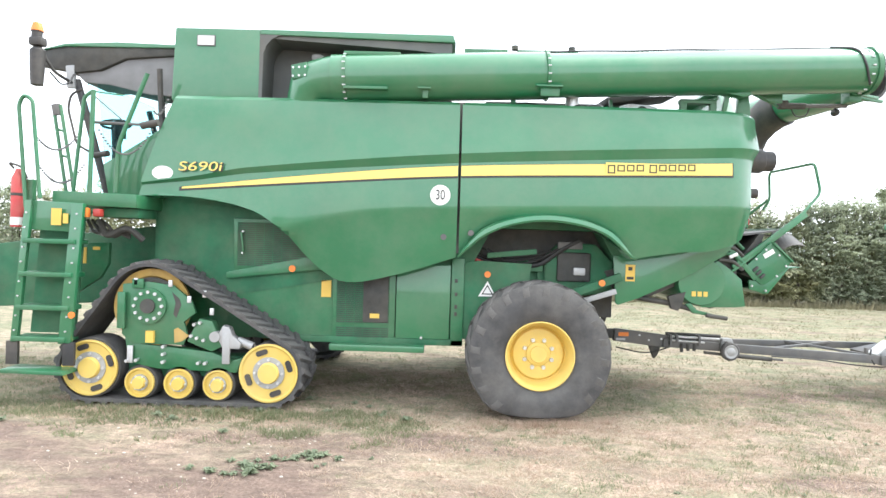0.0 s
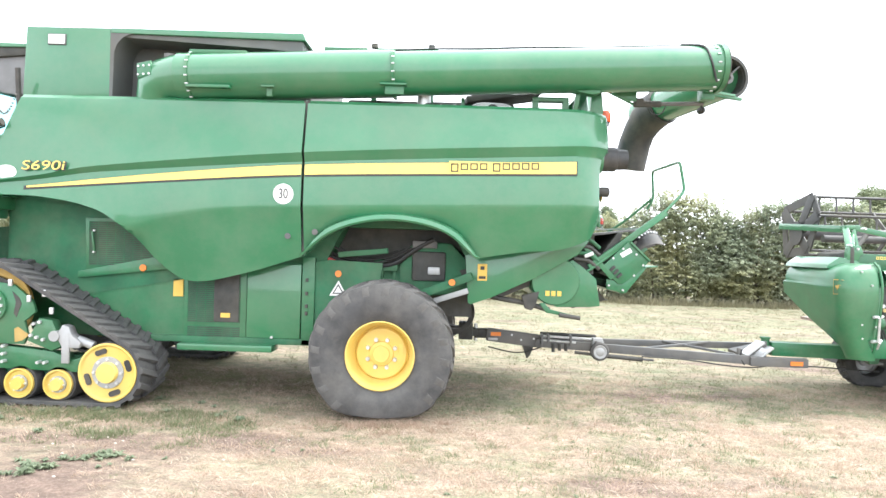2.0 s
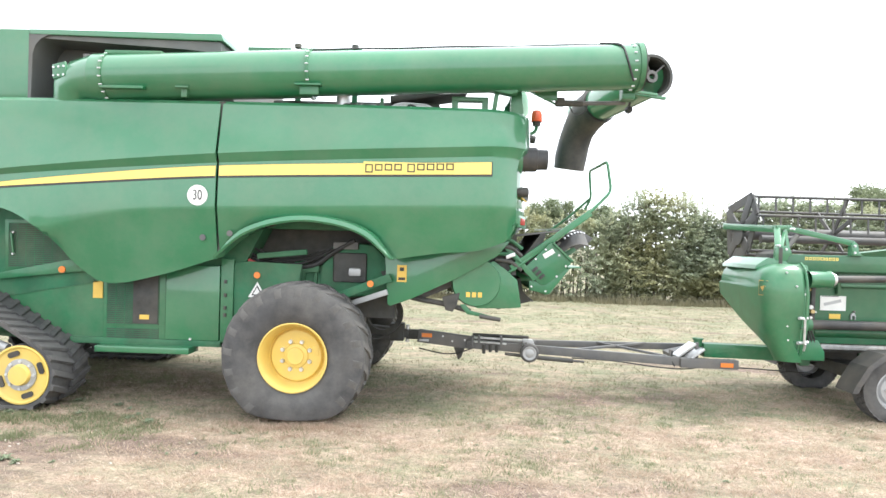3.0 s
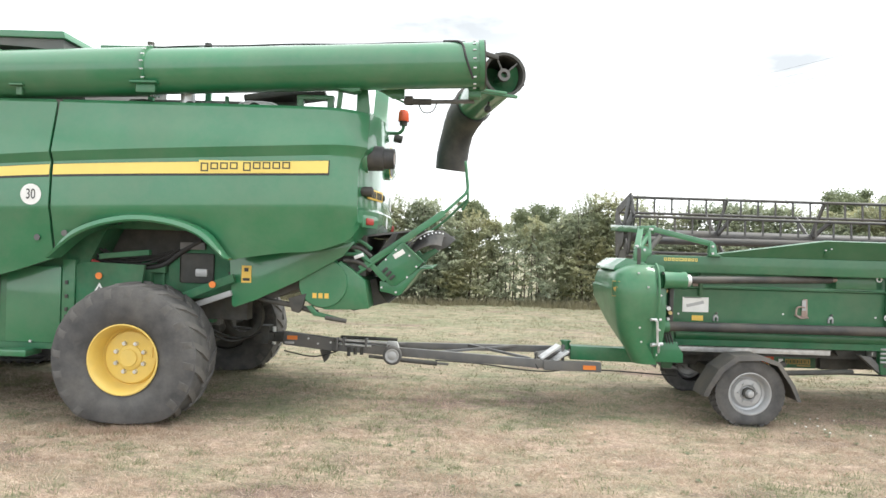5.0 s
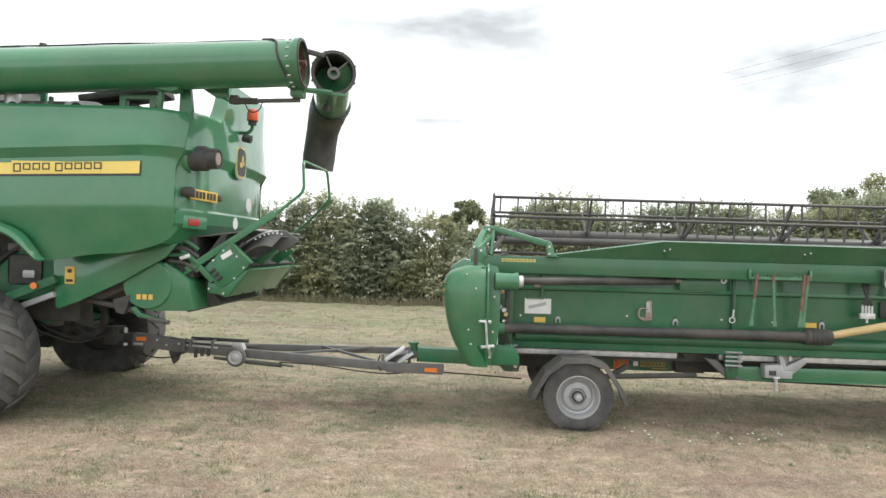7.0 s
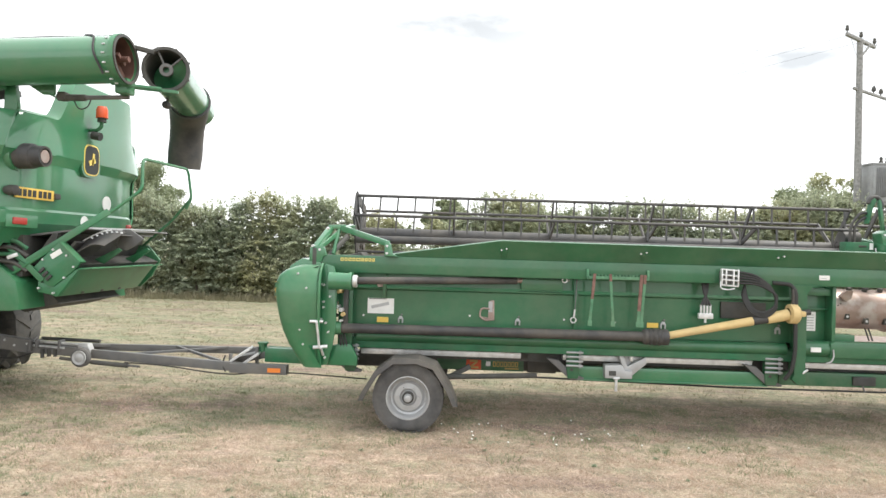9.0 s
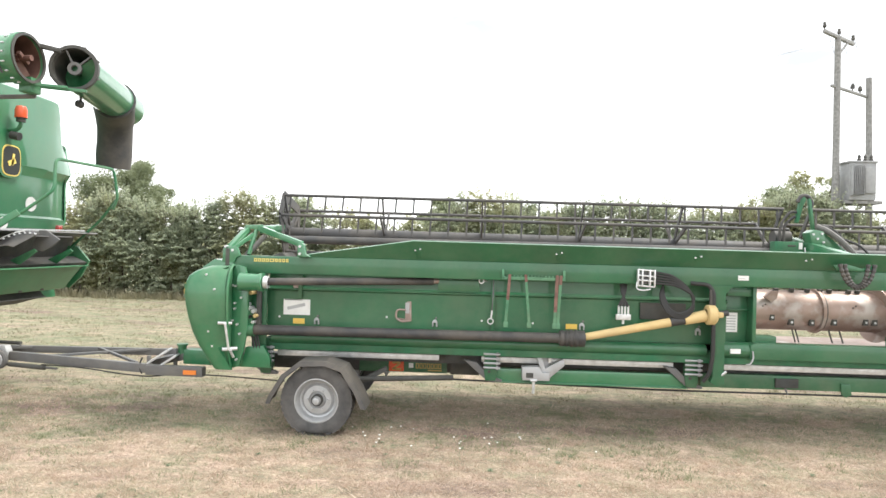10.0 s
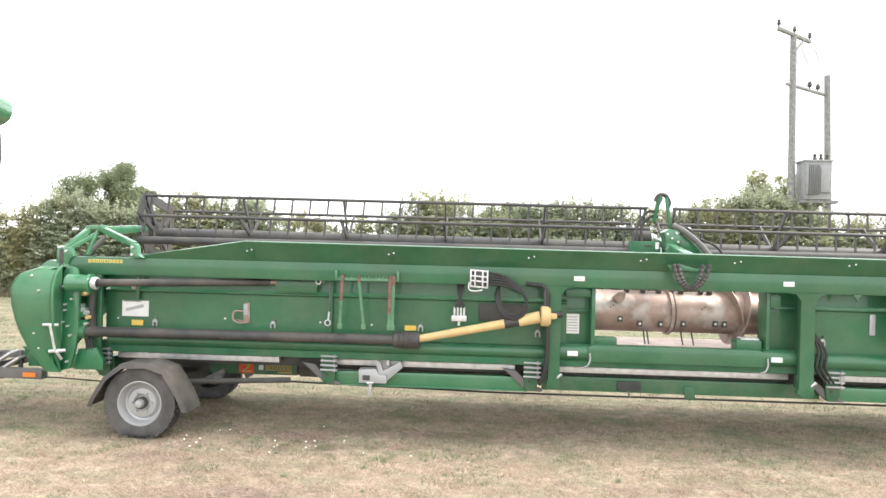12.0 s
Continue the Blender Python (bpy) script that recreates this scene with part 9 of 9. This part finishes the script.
def grow(name, count, area, height, width, mat, label, keep, lean=0.6, seed=1):
    rng = np.random.default_rng(seed)
    x0, x1, y0, y1 = area
    n = int(count)
    xs, ys = rng.uniform(x0, x1, n), y0 + (y1 - y0) * rng.random(n)
    ok = np.array([keep(x, y, r) for x, y, r in zip(xs, ys, rng.random(n))])
    xs, ys = xs[ok], ys[ok]
    n = len(xs)
    h = height * (0.4 + rng.random(n))
    a = rng.uniform(0, 2 * np.pi, n)
    l = lean * h * rng.random(n) * 1.5
    b = rng.uniform(0, 2 * np.pi, n)
    w = width * (0.6 + 0.8 * rng.random(n))
    p = np.stack([xs, ys, np.array([lie(x, y) for x, y in zip(xs, ys)]) - 0.012], 1)
    s = np.stack([np.cos(b) * w, np.sin(b) * w, np.zeros(n)], 1)
    t = p + np.stack([np.cos(a) * l, np.sin(a) * l, h + 0.012], 1)
    verts = np.stack([p - s, p + s, t], 1).reshape(-1, 3)
    me = bpy.data.meshes.new(name)
    me.from_pydata(verts.tolist(), [], np.arange(n * 3).reshape(-1, 3).tolist())
    me.materials.append(mat)
    return tagged(new(name, me), label, "grass", kind="stuff")


def tufts(name, count, blades, area, height, width, mat, label, keep, spread=0.05, lean=1.0, seed=1, grain=0.0):
    """Clumps of narrow blades; grain turns their lean along the mowing."""
    rng = np.random.default_rng(seed)
    x0, x1, y0, y1 = area
    cx, cy = rng.uniform(x0, x1, count), y0 + (y1 - y0) * rng.random(count)
    ok = np.array([keep(x, y, r) for x, y, r in zip(cx, cy, rng.random(count))])
    cx, cy = cx[ok], cy[ok]
    big = 0.5 + 1.1 * rng.random(len(cx)) ** 2
    ground = np.array([lie(x, y) for x, y in zip(cx, cy)])
    n = len(cx) * blades
    cx, cy, big, ground = (np.repeat(v, blades) for v in (cx, cy, big, ground))
    a = rng.uniform(0, 2 * np.pi, n)
    r = spread * big * np.sqrt(rng.random(n))
    p = np.stack([cx + r * np.cos(a) * (1 + grain), cy + r * np.sin(a), ground - 0.012], 1)
    h = height * big * (0.45 + 0.8 * rng.random(n))
    d = a + rng.normal(size=n) * 0.9
    l = lean * h * (0.3 + rng.random(n))
    t = p + np.stack([np.cos(d) * l * (1 + grain), np.sin(d) * l, h + 0.012], 1)
    b = rng.uniform(0, 2 * np.pi, n)
    w = width * (0.6 + 0.8 * rng.random(n))
    s = np.stack([np.cos(b) * w, np.sin(b) * w, np.zeros(n)], 1)
    verts = np.stack([p - s, p + s, t], 1).reshape(-1, 3)
    me = bpy.data.meshes.new(name)
    me.from_pydata(verts.tolist(), [], np.arange(n * 3).reshape(-1, 3).tolist())
    me.materials.append(mat)
    return tagged(new(name, me), label, "grass", kind="stuff")


FIELD = (-5.5, 18.5, -6.4, 0.5)
tufts("grass_tufts", 22000, 16, FIELD, 0.034, 0.0034, BLADE, "short green grass tufts growing in patches", lambda x, y, r: green_share(x, y) > 0.24 + 0.5 * (r - 0.5) and r > bare(x, y), 0.06, 0.9, 1)
tufts("dry_tufts", 26000, 14, FIELD, 0.036, 0.0036, STRAW, "bleached dry grass tufts on the mown field", lambda x, y, r: green_share(x, y) < 0.45 + 0.7 * (r - 0.5) and r > bare(x, y), 0.05, 1.4, 2, 0.4)
tufts("cut_stalks", 32000, 9, FIELD, 0.013, 0.0045, STALK, "pale cut stalks strewn over the turf", lambda x, y, r: green_share(x, y) < 0.45 + 0.8 * (r - 0.5) and r > bare(x, y), 0.075, 6.0, 7, 0.7)
grow("tyre_tufts", 12000, (1.1, 2.6, -2.05, -1.6), 0.055, 0.0035, STRAW, "straw tufts pressed up round the tyre", lambda x, y, r: 0.55 * math.exp(-((x - 1.8) / 0.45) ** 2 - ((y + 1.76) / 0.1) ** 2) + 0.6 * noise.noise((x * 6, y * 8, 2.0)) > r, 1.0, 8)
tufts("track_tufts", 3600, 18, (-5.0, 0.6, -2.8, -1.66), 0.042, 0.004, BLADE, "green tufts along the rubber track", lambda x, y, r: 0.75 * math.exp(-((y + 1.9) / 0.35) ** 2) + 0.9 * noise.noise((x * 1.8, y * 3.0, 2.0)) > r, 0.06, 0.8, 9)
tufts("far_grass", 13000, 10, (-6, 26, 0.5, 13.4), 0.04, 0.008, FARBLADE, "short grass on the far side of the field", lambda x, y, r: 0.5 * green_share(x, y) > r - 0.6, 0.10, 1.2, 3, 0.5)
tufts("hedge_bottom_grass", 3400, 14, (-10, 32, 12.5, 13.7), 0.24, 0.012, FARBLADE, "rough uncut grass along the hedge bottom", lambda x, y, r: r < 0.35 + 0.65 * (y - 12.5) / 1.2, 0.14, 0.5, 4)


def weed(x, y, size, seed):
    rng = random.Random(seed)
    z0 = lie(x, y)
    w = thing("weed", (x, y, z0), "low green broad-leaved weed growing in the stubble", "weed", "field weeds")
    bm = bmesh.new()
    for k in range(26):
        a = rng.uniform(0, 2 * math.pi)
        r = size * rng.uniform(0.3, 1.0)
        c = Vector((x, y, z0))
        d = Vector((math.cos(a), math.sin(a), 0))
        s = Vector((-d.y, d.x, 0)) * size * rng.uniform(0.10, 0.2)
        up = size * rng.uniform(0.15, 0.55)
        v = [c, c + d * r * 0.5 + s + Vector((0, 0, up)), c + d * r + Vector((0, 0, up * 0.7)), c + d * r * 0.5 - s + Vector((0, 0, up))]
        bm.faces.new([bm.verts.new(q) for q in v])
    me = bpy.data.meshes.new("leaf_rosette")
    bm.to_mesh(me)
    bm.free()
    me.materials.append(WEED)
    ob = new("leaf_rosette", me)
    ob.parent = w
    ob.matrix_parent_inverse = w.matrix_world.inverted()


random.seed(11)
for i in range(44):
    cx, cy, sx, sy = random.choice(((-0.75, -3.40, 0.22, 0.09), (-0.25, -3.10, 0.14, 0.05), (-2.6, -2.2, 0.8, 0.15), (-0.6, -1.6, 0.8, 0.2)))
    weed(cx + random.gauss(0, sx), cy + random.gauss(0, sy), random.uniform(0.05, 0.10), i)
CHALK = material("chalky_stone", (0.52, 0.47, 0.41), 0.9, vary=0.2, scale=30)
for i in range(34):
    weed(10.0 + random.gauss(0, 1.0), -1.05 + random.gauss(0, 0.25), random.uniform(0.02, 0.04), 100 + i)
for i in range(60):
    weed(random.uniform(-2.5, 16), random.uniform(-4.6, -1.6), random.uniform(0.02, 0.045), 200 + i)
FLOWER = material("white_flower", (0.8, 0.8, 0.76), 0.7, vary=0.05)
for i in range(26):
    x, y = 9.9 + random.gauss(0, 0.9), -1.05 + random.gauss(0, 0.22)
    z0 = lie(x, y)
    f = thing("wild_flower", (x, y, z0), "small white wild flower among the grass", "flower", "white flowers")
    part_of("stalk", WEED, f, rod, (x, y, z0), (x, y, z0 + 0.045), 0.002, 5)
    part_of("petals", FLOWER, f, rod, (x, y, z0 + 0.045), (x, y, z0 + 0.052), random.uniform(0.006, 0.011), 8)
for i in range(110):
    x, y = random.choice(((-0.5, -2.5), (-2.2, -2.6), (-1.5, -3.4), (0.3, -2.3)))
    x, y = x + random.gauss(0, 0.8), y + random.gauss(0, 0.35)
    s = random.choice((0.004, 0.006, 0.008, 0.012))
    bm = bmesh.new()
    bmesh.ops.create_icosphere(bm, subdivisions=1, radius=s, matrix=Matrix.Translation((x, y, lie(x, y) + s * 0.4)) @ Matrix.Diagonal((1.3, 0.9, 0.6, 1)))
    tagged(link("stone", bm, CHALK), "small pale stone lying on bare soil", "stone", "field stones")
